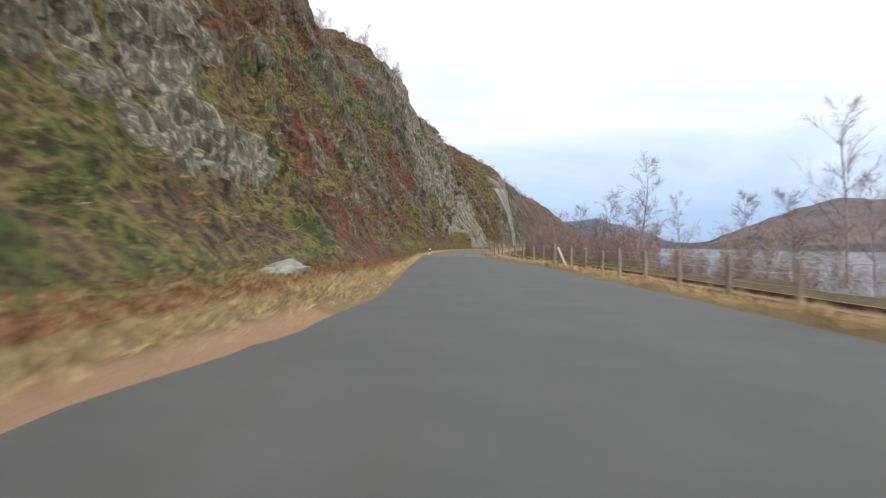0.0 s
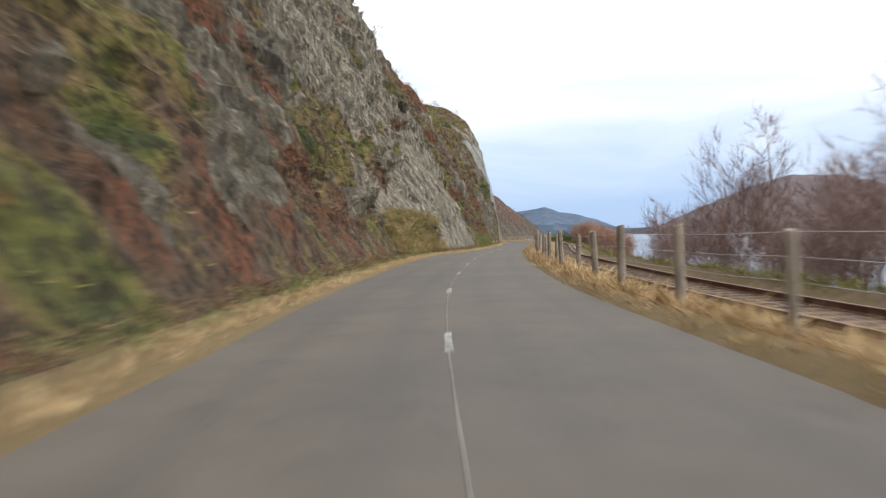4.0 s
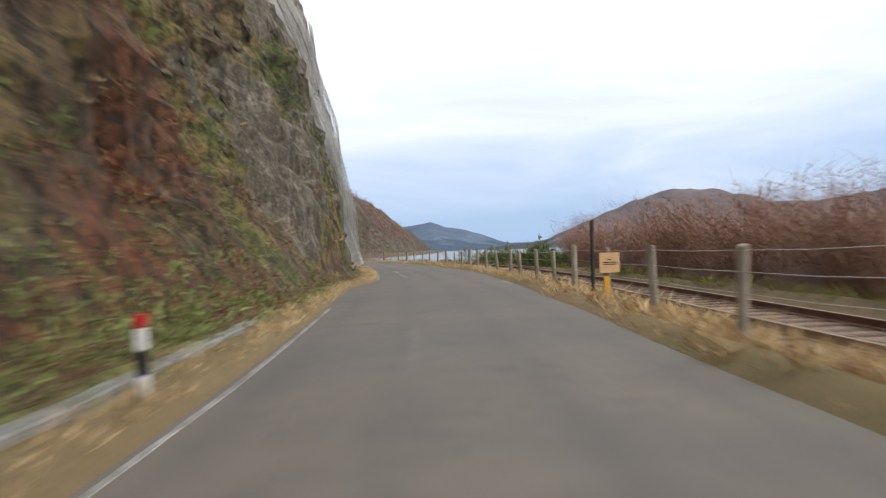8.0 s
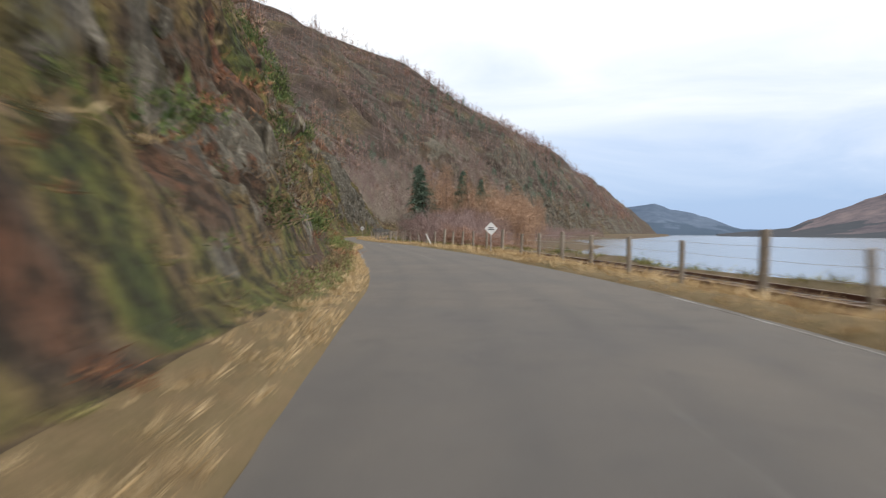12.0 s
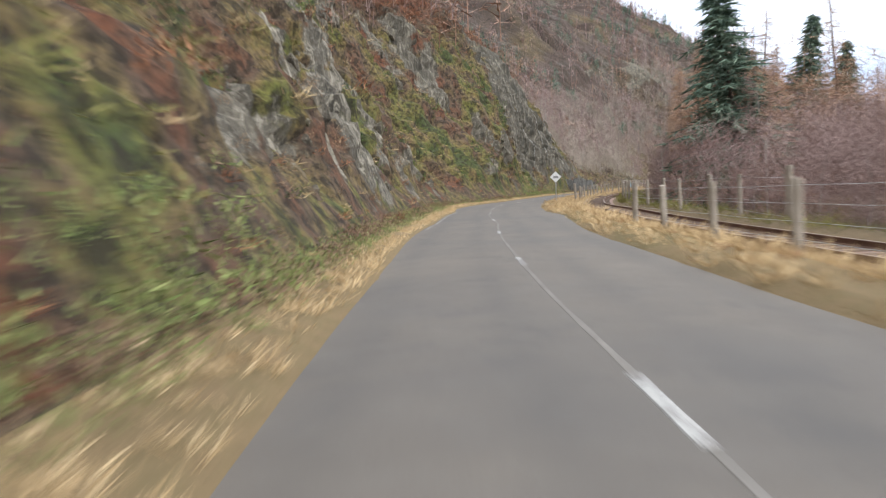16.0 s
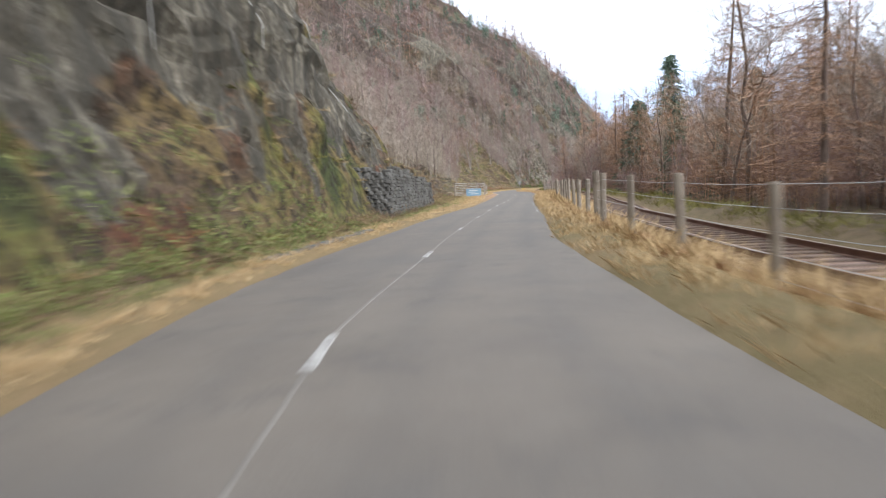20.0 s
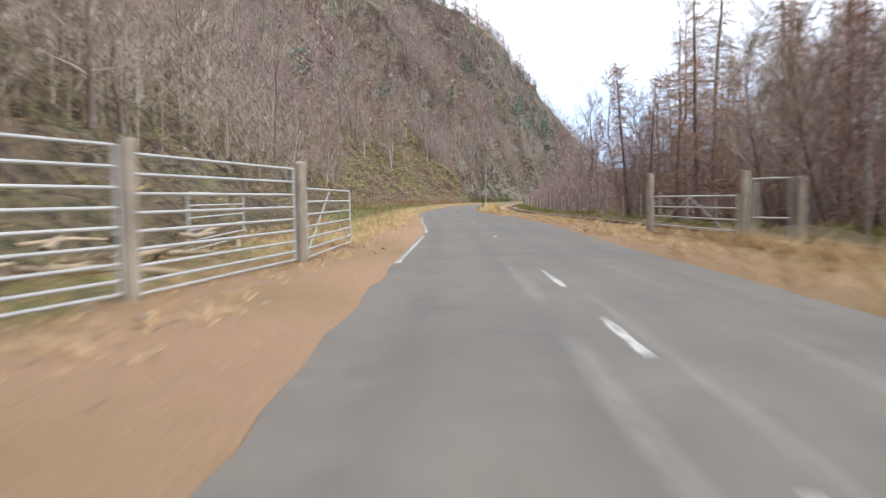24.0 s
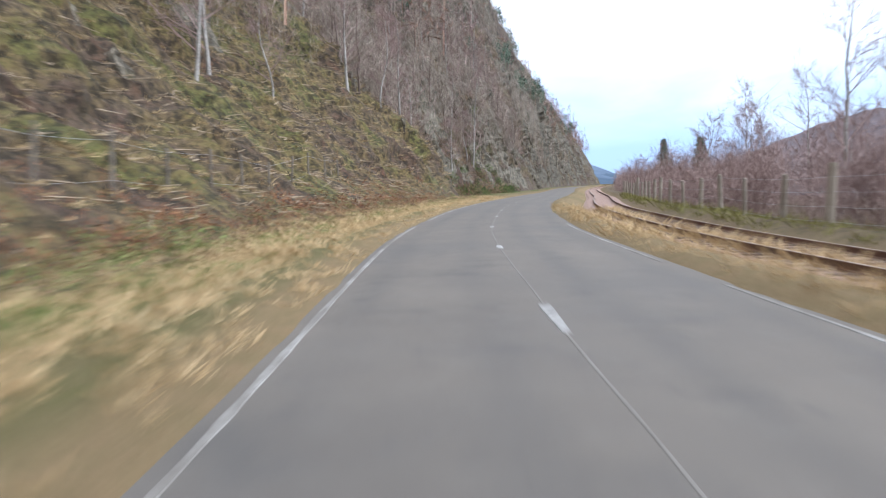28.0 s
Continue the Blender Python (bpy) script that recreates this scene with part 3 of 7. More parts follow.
def join(bm, me_name):
    me = bpy.data.meshes.new(me_name)
    bm.to_mesh(me)
    bm.free()
    return me


def part(name, bm, material, parent, label="", smooth=False):
    me = bm if isinstance(bm, bpy.types.Mesh) else join(bm, name)
    if not me.materials:
        me.materials.append(material)
    if smooth:
        me.polygons.foreach_set("use_smooth", np.full(len(me.polygons), True))
    ob = new(name, me)
    ob.parent = parent
    if label:
        tagged(ob, label)
    return ob


def empty(name, m, label, category, group="", kind=""):
    ob = new(name)
    ob.empty_display_size = 0.2
    ob.matrix_world = m
    return tagged(ob, label, category, group, kind)


def box(bm, x0, y0, z0, x1, y1, z1, bevel=0.0, m=None):
    r = bmesh.ops.create_cube(bm, size=1.0)
    for v in r["verts"]:
        v.co = Vector((x0 + (v.co.x + 0.5) * (x1 - x0), y0 + (v.co.y + 0.5) * (y1 - y0), z0 + (v.co.z + 0.5) * (z1 - z0)))
    if bevel:
        es = list({e for v in r["verts"] for e in v.link_edges})
        vs = bmesh.ops.bevel(bm, geom=es, offset=bevel, segments=1, affect="EDGES")["verts"]
        r = {"verts": vs}
    if m is not None:
        bmesh.ops.transform(bm, matrix=m, verts=r["verts"])
    return bm


def tube(points, radii, sides=6, cap=True):
    """Arrays of a tapered tube along points."""
    p = np.asarray(points, float)
    r = np.broadcast_to(np.asarray(radii, float), (len(p),))
    t = np.gradient(p, axis=0)
    t /= np.linalg.norm(t, axis=1)[:, None] + 1e-9
    ref = np.where(np.abs(t[:, 2:3]) > 0.9, np.array([[1.0, 0, 0]]), np.array([[0, 0, 1.0]]))
    u = np.cross(t, ref)
    u /= np.linalg.norm(u, axis=1)[:, None] + 1e-9
    v = np.cross(t, u)
    a = np.linspace(0, 2 * np.pi, sides, endpoint=False)
    vs = (p[:, None, :] + r[:, None, None] * (np.cos(a)[None, :, None] * u[:, None, :] + np.sin(a)[None, :, None] * v[:, None, :])).reshape(-1, 3)
    i = np.arange(len(p) - 1)[:, None] * sides
    j = np.arange(sides)[None, :]
    k = (j + 1) % sides
    f = np.stack([i + j, i + k, i + sides + k, i + sides + j], -1).reshape(-1, 4)
    return vs, f


def merged(pieces):
    vs, fs, o = [], [], 0
    for v, f in pieces:
        vs.append(v)
        fs.append(f + o)
        o += len(v)
    return np.vstack(vs), np.vstack(fs)


def path_mesh(name, xyz, profile, material):
    """Sweeps a closed cross-section (pairs of sideways and up) along a plan path."""
    p = np.asarray(xyz, float)
    t = np.gradient(p, axis=0)
    t[:, 2] = 0
    t /= np.linalg.norm(t, axis=1)[:, None]
    side = np.stack([t[:, 1], -t[:, 0], 0 * t[:, 0]], 1)
    pr = np.asarray(profile, float)
    vs = (p[:, None, :] + side[:, None, :] * pr[None, :, 0:1] + np.array([0, 0, 1.0]) * pr[None, :, 1:2]).reshape(-1, 3)
    n, k = len(p), len(pr)
    i = np.arange(n - 1)[:, None] * k
    j = np.arange(k)[None, :]
    f = np.stack([i + j, i + k + j, i + k + (j + 1) % k, i + (j + 1) % k], -1).reshape(-1, 4)
    return mesh_of(name, vs, f, material)


rng = np.random.default_rng(7)


def strewn(name, template, places, scales, material, tilt=0.25, lean=None, jitter=0.006):
    """One mesh of many copies of a small plant, each turned, scaled and tipped its own way. template: n x 3 x 3 triangles."""
    n = len(places)
    t = np.asarray(template, float)
    a = rng.uniform(0, 2 * np.pi, n)
    ca, sa = np.cos(a), np.sin(a)
    v = np.broadcast_to(t.reshape(1, -1, 3), (n, t.shape[0] * 3, 3)).copy()
    v += rng.normal(0, jitter, v.shape)
    x = v[..., 0] * ca[:, None] - v[..., 1] * sa[:, None]
    y = v[..., 0] * sa[:, None] + v[..., 1] * ca[:, None]
    z = v[..., 2]
    tx, ty = rng.normal(0, tilt, (2, n))
    if lean is not None:
        tx, ty = tx + lean[:, 0], ty + lean[:, 1]
    x, y = x + z * tx[:, None], y + z * ty[:, None]
    s = np.asarray(scales)[:, None]
    out = np.stack([places[:, 0:1] + x * s, places[:, 1:2] + y * s, places[:, 2:3] + z * s], -1).reshape(-1, 3)
    f = np.arange(len(out)).reshape(-1, 3)
    return mesh_of(name, out, f, material)


def blades(count, spread, height, width, droop=0.3, seed=1, two=False):
    """Triangles of a tuft: narrow blades from one root."""
    r = np.random.default_rng(seed)
    out = []
    for i in range(count):
        a = r.uniform(0, 2 * np.pi)
        root = np.array([r.normal(0, spread * 0.3), r.normal(0, spread * 0.3), -0.05])
        out_r = spread * r.uniform(0.3, 1.0)
        tip = root + np.array([math.cos(a) * out_r, math.sin(a) * out_r, height * r.uniform(0.5, 1.0) * (1 - droop * r.uniform(0, 1))])
        side = np.array([-math.sin(a), math.cos(a), r.uniform(-0.3, 0.3)]) * width * r.uniform(0.6, 1.3)
        midp = (root + tip) / 2 + np.array([0, 0, height * 0.05])
        out.append([root - side * 0.4, midp + side, tip])
        if two:
            out.append([root + side * 0.4, midp - side, tip + side * 0.5])
    return np.array(out)


def bush(count, seed=1, length=0.2, width=0.014, tall=0.8):
    """Triangles of a rounded bush: short shoots all through a dome."""
    r = np.random.default_rng(seed)
    out = []
    for i in range(count):
        d = r.normal(0, 1, 3)
        d[2] = abs(d[2])
        d /= np.linalg.norm(d)
        lump = 0.78 + 0.22 * math.sin(5 * d[0] + seed) * math.cos(4 * d[1] + 2 * seed)
        p = d * r.uniform(0.15, 1) ** 0.45 * lump * np.array([0.75, 0.75, tall])
        e = d * 0.7 + r.normal(0, 0.6, 3) + np.array([0, 0, 0.35])
        e *= length * r.uniform(0.5, 1.2) / np.linalg.norm(e)
        w = np.cross(e, r.normal(0, 1, 3))
        w *= width / (np.linalg.norm(w) + 1e-9)
        out.append([p - w, p + w, p + e])
    return np.array(out)


# ---------------------------------------------------------------- left hillside, one sheet from the road edge to the skyline
rows_s = np.concatenate([np.arange(-68, -4, 1.2), np.arange(-4, 545, 0.42), np.arange(545, 800, 0.95), np.arange(800, 1060, 1.8), np.geomspace(1062, 2000, 60)])
arc = np.concatenate([np.arange(0, 16, 0.36), np.arange(16, 30, 0.58), np.arange(30, 52, 0.9), np.geomspace(53, 430, 36), [560, 800, 1300, 2200]])
nr, na = len(rows_s), len(arc)
S2 = rows_s[:, None]
h1, h2 = H1(rows_s)[:, None], H2(rows_s)[:, None]
a1, a2, a3 = (np.radians(f(rows_s))[:, None] for f in (A1, A2, A3))
wob = fbm(S2 / 23 + 0 * arc[None, :], arc[None, :] / 30, 0 * S2 + 0.5, 3, 40)
l1 = h1 / np.sin(a1)
l2 = l1 + np.maximum(h2 - h1, 1) / np.sin(a2)


def step(x, w):
    u = np.clip(x / w + 0.5, 0, 1)
    return u * u * (3 - 2 * u)


AA = arc[None, :] + 4 * wob * np.clip(arc[None, :] / 20, 0, 1)
ang = a1 + (a2 - a1) * step(AA - l1, 8) + (a3 - a2) * step(AA - l2, 12)
ang = ang * np.clip(arc[None, :] / 0.8, 0.4, 1)
ang = ang * (1 - 0.9 * step(arc[None, :] - 330, 120))
ang = ang + 0.16 * fbm(S2 / 17, arc[None, :] / 9, 0 * S2, 3, 3) * np.clip((arc[None, :] - 2) / 6, 0, 1)
da = np.diff(arc, prepend=0)[None, :]
XX, ZZ = np.cumsum(np.cos(ang) * da, axis=1), np.cumsum(np.sin(ang) * da, axis=1) + 0.22
# relief
nx_, nz_ = -np.sin(ang), np.cos(ang)
bareb = BARE(rows_s)[:, None]
u, v = S2 + 0 * arc[None, :], arc[None, :] + 0 * S2
low = fbm(u / 11, v / 19, u * 0 + 0.3, 3, 11)
patchy = fbm(u / 5.5, v / 8.5, u * 0 + 7.7, 3, 21)
steep = np.degrees(ang)
rocky = bareb + 0.55 * patchy + 0.3 * low + (steep - 60) / 55 - 0.5 * np.clip(1 - v / 3.5, 0, 1) * (bareb < 0.8) * ((u < 236) | (u > 298))
ribs = fbm((u + 0.35 * v) / 4.2, v / 26, u * 0 + 4.4, 3, 25)
rocky = rocky + 0.55 * np.clip(ribs, -0.3, 1) * (u < 545) * np.clip((v - 3) / 5, 0, 1) + 0.35 * np.clip(ribs, 0, 1) * (u > 780) * (u < 1010)
rocky = rocky + 0.6 * fbm(u / 2.3, v / 3.4, u * 0 + 6.1, 3, 27) * (1 - 0.85 * ((u > 224) & (u < 290)))
rocky = rocky - 0.5 * step(v - l2 - 4, 8) + 2.2 * np.clip(fbm(u / 34, v / 24, u * 0 + 8.8, 4, 29) - 0.28, 0, 0.6) * np.clip((v - 40) / 15, 0, 1)
slabz = ((S2 > 146) & (S2 < 178)) & (ZZ < np.clip(4.6 + (S2 - 154) * 0.42, 4, 13) + 2 * low)
rocky = np.where(slabz, np.where((ZZ < 2.2 + 1.5 * low) & (S2 < 162), 0.35, 1.15), rocky)
cover = np.clip(1.02 - rocky, 0, 1)
cover = np.where(cover > 0.5, 0.5 + (cover - 0.5) * 1.6, 0.5 - (0.5 - cover) * 1.6).clip(0, 1)
near = rows_s < 1060
blk = np.zeros_like(u)
skew = u + 0.45 * v
warp_u, warp_v = 0.9 * fbm(u / 2.6, v / 3.4, u * 0 + 1.7, 3, 201), 0.9 * fbm(u / 2.6, v / 3.4, u * 0 + 2.9, 3, 211)
sk, sv = skew + warp_u, v + warp_v
farz = np.clip((u - 700) / 60, 0, 1) * np.clip((v - 4) / 10, 0, 1) + np.clip((v - 40) / 30, 0, 1) * (u > 330)
blk[near] = 2.6 * (farz * facets(skew / 13, v / 19, u * 0 + 5.3, 140))[near] + 0.75 * facets(sk[near] / 3.6, sv[near] / 8.0, u[near] * 0 + 3.1, 60) + 0.36 * facets(sk[near] / 1.3, sv[near] / 2.8, u[near] * 0 + 9.1, 80) + 0.17 * facets(sk[near] / 0.6, sv[near] / 1.1, u[near] * 0 + 4.1, 90)
# tilted slabs, each edge standing proud of the next
slab_q = (sk + 0.8 * low) / 1.9
slab_f = slab_q - np.floor(slab_q)
slab = (slab_f**1.6 - 0.35) * (0.25 + 0.65 * hash3(np.floor(slab_q), np.floor(sv / 9), 0 * u, 37))
blk = blk + 0.8 * slab * np.clip((545 - u) / 10, 0, 1) * np.clip((v - 1) / 4, 0, 1)
smooth_face = np.where(slabz, 0.2, np.where((S2 > 226) & (S2 < 272), 1 - 0.6 * np.clip(np.minimum((S2 - 226) / 8, (272 - S2) / 8), 0, 1), np.where((S2 > 497) & (S2 < 531) & (v < 6), 0.25, 1.0)))
ramp_up = np.clip((v - 0.8) / 3.0, 0, 1)
dis = ramp_up * (1.0 * low + blk * (0.45 + 0.65 * (1 - cover)) * smooth_face + (0.24 + 0.3 * cover) * fbm(u / 1.5, v / 1.7, u * 0, 3, 31))
gully = fbm((u + 0.4 * v) / 3.4, v / 24, u * 0 + 1.1, 3, 45)
dis = dis + 0.9 * gully * np.clip((v - 2) / 6, 0, 1) * (np.clip((232 - u) / 14, 0, 1) + np.clip((u - 385) / 14, 0, 1) + np.clip(np.minimum((u - 262) / 8, (330 - u) / 10), 0, 1)) * np.clip((545 - u) / 10, 0, 1) * np.where(slabz, 0.0, 1.0)
dis = dis + np.clip((v - 45) / 60, 0, 1) * 7 * fbm(u / 46, v / 60, u * 0, 4, 51)
dis = np.maximum(dis, -2.2 * ramp_up - 3 * farz)
XX, ZZ = XX + dis * nx_ * 0.9, ZZ + dis * nz_ + 0 * dis
XX = np.maximum(XX, 0.0)
ease = 0.1 + 0.85 * np.clip(np.minimum((S2 - 216) / 8, (300 - S2) / 8), 0, 1) * np.clip((9 - v) / 3, 0, 1)
XX = XX + (np.maximum.accumulate(XX, axis=1) - XX) * ease * (v < 40)
ZZ = np.minimum(ZZ, 0.22 + np.tan(np.radians(84)) * np.maximum(XX, 0.1))
el, vw = EDGE_L(rows_s)[:, None], VERGE_W(rows_s)[:, None]
verge_f = np.array([-0.25, 0.02, 0.12, 0.25, 0.4, 0.55, 0.7, 0.85])
vz = np.array([-0.10, -0.012, 0.05, 0.09, 0.10, 0.11, 0.14, 0.18])
VD = el - verge_f[None, :] * np.where(verge_f[None, :] < 0, 1.0, vw)
VZ = vz[None, :] + 0.05 * fbm(S2 / 2.0 + 0 * verge_f[None, :], VD, 0 * VD, 2, 5) * (verge_f[None, :] > 0.05)
D = np.concatenate([VD, el - vw - XX], axis=1)
Z = np.concatenate([VZ, ZZ], axis=1)
px, py = at(S2 + 0 * D, D)
LEFT_V = np.stack([px, py, Z], -1)
nc = D.shape[1]
me = mesh_of("hillside", LEFT_V.reshape(-1, 3), sheet(nr, nc)[:, ::-1], M_CLIFF)
nv = len(verge_f)
f = np.arange((nr - 1) * (nc - 1))
mi = np.where((f % (nc - 1)) < nv - 1, 1, 0).astype(np.int32)
me.materials.append(M_VERGE)
me.polygons.foreach_set("material_index", mi)
LCOV = np.concatenate([np.ones_like(VD), cover], axis=1)
grit = np.clip(1 - np.abs(rows_s - 595) / 75, 0, 1)[:, None]
vtone = 0.50 - 0.25 * (vnoise(S2 / 9, 0 * S2, 0 * S2, 3) > 0.2) * (verge_f[None, :] > 0.5) + grit * (0.45 + 0.4 * vnoise(S2 / 3.1, verge_f[None, :] * 5, 0 * S2, 33)) * (verge_f[None, :] < np.where(S2 > 598, 0.3, 0.5)) + 0.35 * ((S2 > 358) & (S2 < 375)) + 0.45 * (S2 < 14) * (verge_f[None, :] < 0.2) - 0.2 * (S2 < 34) * (verge_f[None, :] > 0.2) - 0.24 * (S2 > 636) * (verge_f[None, :] > 0.12)
LTONE = np.concatenate([np.clip(vtone, 0, 1) + 0 * VD, np.clip(TONE(rows_s)[:, None] + (0.56 - TONE(rows_s)[:, None]) * step(v - 34, 16) + (0.56 - 0.36 * (S2 > 528)) * (1 - 0.6 * step(v - 34, 16)) * (0.45 * fbm(u / 5.0, v / 6.5, u * 0 + 2.2, 2, 91) + 0.75 * fbm(u / 1.9, v / 2.3, u * 0 + 5.2, 2, 97)) + 0.22 * vnoise(u / 1.7, v / 2.0, u * 0, 95), 0, 1)], axis=1)
LTONE[:, nv:] = np.where((u > 222) & (u < 268), np.minimum(LTONE[:, nv:], 0.5), LTONE[:, nv:])
shoulder = np.clip(np.minimum((u - 400) / 15, (535 - u) / 15), 0, 1) * np.clip(np.minimum((v - 22) / 4, (46 - v) / 5), 0, 1)
LTONE[:, nv:] = LTONE[:, nv:] * (1 - shoulder) + shoulder * (0.78 + 0.2 * fbm(u / 4, v / 4, 0 * u, 2, 61))
LCOV[:, nv:] = np.maximum(LCOV[:, nv:], 0.8 * shoulder)
attribute(me, "cover", LCOV)
attribute(me, "tone", LTONE)
attribute(me, "pale", np.clip(PALE(rows_s), 0, 1)[:, None] + 0 * LTONE)
attribute(me, "high", np.concatenate([0 * VD, np.maximum(step(v - 36, 16) * (u > 290) * (1 - shoulder), 0.6 * np.clip((u - 540) / 30, 0, 1) * np.where((u > 636) & (u < 748) & (v < 28), 0.25, 1.0))], axis=1))
attribute(me, "wet", np.clip(WET(rows_s), 0, 1)[:, None] + 0 * LTONE)
tagged(new("ground_hillside", me), "steep grey rock cliff and heath hillside beside the road", "cliff", kind="structure")


def left_height(s, d):
    """Height of the hillside sheet at s, d (outside its overhangs)."""
    i = int(np.clip(np.searchsorted(rows_s, s), 1, nr - 1))
    o = np.argsort(-D[i])
    return float(np.interp(-d, -D[i][o], Z[i][o]))


# ---------------------------------------------------------------- right side: verge, railway bed, shore
rows_r = np.concatenate([np.arange(-68, 760, 1.0), np.geomspace(761, 2000, 60)])
off = np.concatenate([[-0.25, 0.02, 0.25, 0.55, 0.9, 1.4, 2.0], np.arange(2.6, 14, 0.7), np.geomspace(14.5, 330, 34)])
R2 = rows_r[:, None]
er, rl, sh = EDGE_R(rows_r)[:, None], RAIL(rows_r)[:, None], SHORE(rows_r)[:, None]
DR = er + off[None, :]
bump_r = fbm(R2 / 3.0 + 0 * DR, DR / 1.7, 0 * DR, 3, 17)
zr = np.where(off[None, :] < 0, -0.10, np.where(off[None, :] < 0.1, -0.012, 0.07 + 0.05 * bump_r))
bed = np.clip((np.abs(DR - rl) - 1.5) / 1.0, 0, 1)
zr = np.where(off[None, :] > 0.5, zr * bed + (1 - bed) * -0.42, zr)
past = np.clip((DR - rl - 2.6) / np.maximum(sh - 2.6, 3), 0, 1.6)
wood = np.clip((R2 - 350) / 60, 0, 1)
zr = np.where(DR > rl + 2.6, (1 - wood) * (0.05 - 5.2 * past**0.8) + wood * (0.1 - 0.9 * np.clip(past * 12, 0, 1) + 0.8 * past - 7 * np.clip(past - 0.85, 0, 1)) + 0.25 * fbm(R2 / 7 + 0 * DR, DR / 7, 0 * DR, 3, 19), zr)
px, py = at(R2 + 0 * DR, DR)
RIGHT_V = np.stack([px, py, zr], -1)
me = mesh_of("shore", RIGHT_V.reshape(-1, 3), sheet(len(rows_r), len(off)), M_VERGE, True)
rt = 0.50 - 0.1 * (vnoise(R2 / 8, DR / 5, 0 * DR, 77) > 0.3) + np.clip(1 - np.abs(R2 - 610) / 60, 0, 1) * 0.45 * (off[None, :] < 1.6) + 0.03 * (DR > rl + 2.5) * wood
attribute(me, "tone", np.clip(rt, 0, 1))
attribute(me, "cover", 1 - np.clip((DR - rl - 1.2) / 1.5, 0, 1))
tagged(new("ground_shore", me), "straw-coloured verge and low shore beside the railway", "ground", kind="structure")


def right_height(s, d):
    i = int(np.clip(np.searchsorted(rows_r, s), 1, len(rows_r) - 1))
    return float(np.interp(d, DR[i], zr[i]))


# loch and seabed
bm = bmesh.new()
bmesh.ops.create_grid(bm, x_segments=2, y_segments=2, size=4600)
tagged(part("water_loch", bm, M_WATER, None), "calm pale grey-blue sea loch", "water", kind="structure").matrix_world = Matrix.Translation((200, 900, -4.0))

# ---------------------------------------------------------------- far shore hills
def ridge(name, label, text, dist, shore_d, back, material, az0, az1, seed, z0=-6.0):
    """Hills round the place, given as degrees of height by compass degree as seen from the middle of the road."""
    prof = knots(text)
    az = np.linspace(az0, az1, 260)
    k = np.linspace(0, 1, 34)
    c = np.array([-24.0, 230.0])
    A, K = np.meshgrid(az, k, indexing="ij")
    up = np.clip(K / 0.62, 0, 1)
    shape = np.where(K < 0.62, up**1.35, 1 - 0.9 * ((K - 0.62) / 0.38) ** 1.5)
    rr = shore_d + (dist - shore_d) * K / 0.62 * (K < 0.62) + (K >= 0.62) * ((dist - shore_d) + (K - 0.62) / 0.38 * back)
    top = dist * np.tan(np.radians(prof(A) * (1 + 0.05 * fbm(A / 2.2, 0 * A + seed, 0 * A, 4, seed))))
    x, y = c[0] + rr * np.sin(np.radians(A)), c[1] + rr * np.cos(np.radians(A))
    nz = fbm(x / 260, y / 260, 0 * x, 5, seed)
    z = z0 + (top - z0) * shape + nz * top * 0.16 * np.clip(K * 3, 0, 1) * (1 - 0.75 * np.exp(-((K - 0.62) / 0.05) ** 2))
    me = mesh_of(name, np.stack([x, y, z], -1).reshape(-1, 3), sheet(260, 34)[:, ::-1], material, True)
    return tagged(new(name, me), label, "hill", kind="structure")


# farthest ridge: its material carries the painted blue haze of distance
ridge("backdrop_blue_hill", "distant hills at the head of the loch, blue-grey haze painted in their colour", "-14:1.2 -8:1.5 -4:1.8 -2.8:1.95 -.2:2.05 1:1.6 2.5:1.38 3.3:1.2 5.8:.35 8:.3 12:.25 16:.2", 3300, 2500, 800, M_HILL_HAZE, -14, 14, 5)
ridge("backdrop_far_shore_hill", "brown moorland hills across the loch", "4:.02 6.5:.25 8.5:.45 9.8:1 11.8:1.75 13.2:2.45 15.5:3.05 17:3.45 19.3:4.05 20.6:3.9 22.1:3.35 24.6:2.5 27:2.35 29.4:2.6 33:3 40:3.6 50:3 62:3.4 75:2.8 90:2.4 110:2",
      2350, 1350, 900, M_HILL, 4, 110, 9)
ridge("backdrop_moor_behind", "brown moorland rising behind the cliffs", "108:2 130:3 170:5 200:8 240:11 290:11 320:8 338:2", 1700, 560, 900, M_HILL, 108, 338, 13)

# ---------------------------------------------------------------- carriageway
rs = np.concatenate([np.arange(-68, 800, 0.7), np.arange(800, 1000, 4.0)])
uu = np.linspace(0, 1, 61)
RL, RR = EDGE_L(rs)[:, None], EDGE_R(rs)[:, None]
rag = 0.09 * fbm(rs / 1.4, 0 * rs, 0 * rs, 3, 71)[:, None]
rag2 = 0.09 * fbm(rs / 1.4, 0 * rs + 9, 0 * rs, 3, 72)[:, None]
RD = (RL + rag) * (1 - uu[None, :]) + (RR + rag2) * uu[None, :]
x, y = at(rs[:, None] + 0 * RD, RD)
z = 0.035 * (1 - (2 * uu - 1) ** 2)[None, :] - 0.035 + 0.008 * vnoise(rs[:, None] / 6 + 0 * RD, RD / 3, 0 * RD, 8)
me = mesh_of("road", np.stack([x, y, z], -1).reshape(-1, 3), sheet(len(rs), 61), M_ROAD, True)
attribute(me, "tone", np.clip((rs - 74) / 3 + 0.6 * vnoise(0 * RD, RD * 3, 0 * RD, 4).T[:1].mean(), 0, 1)[:, None] + 0 * RD)
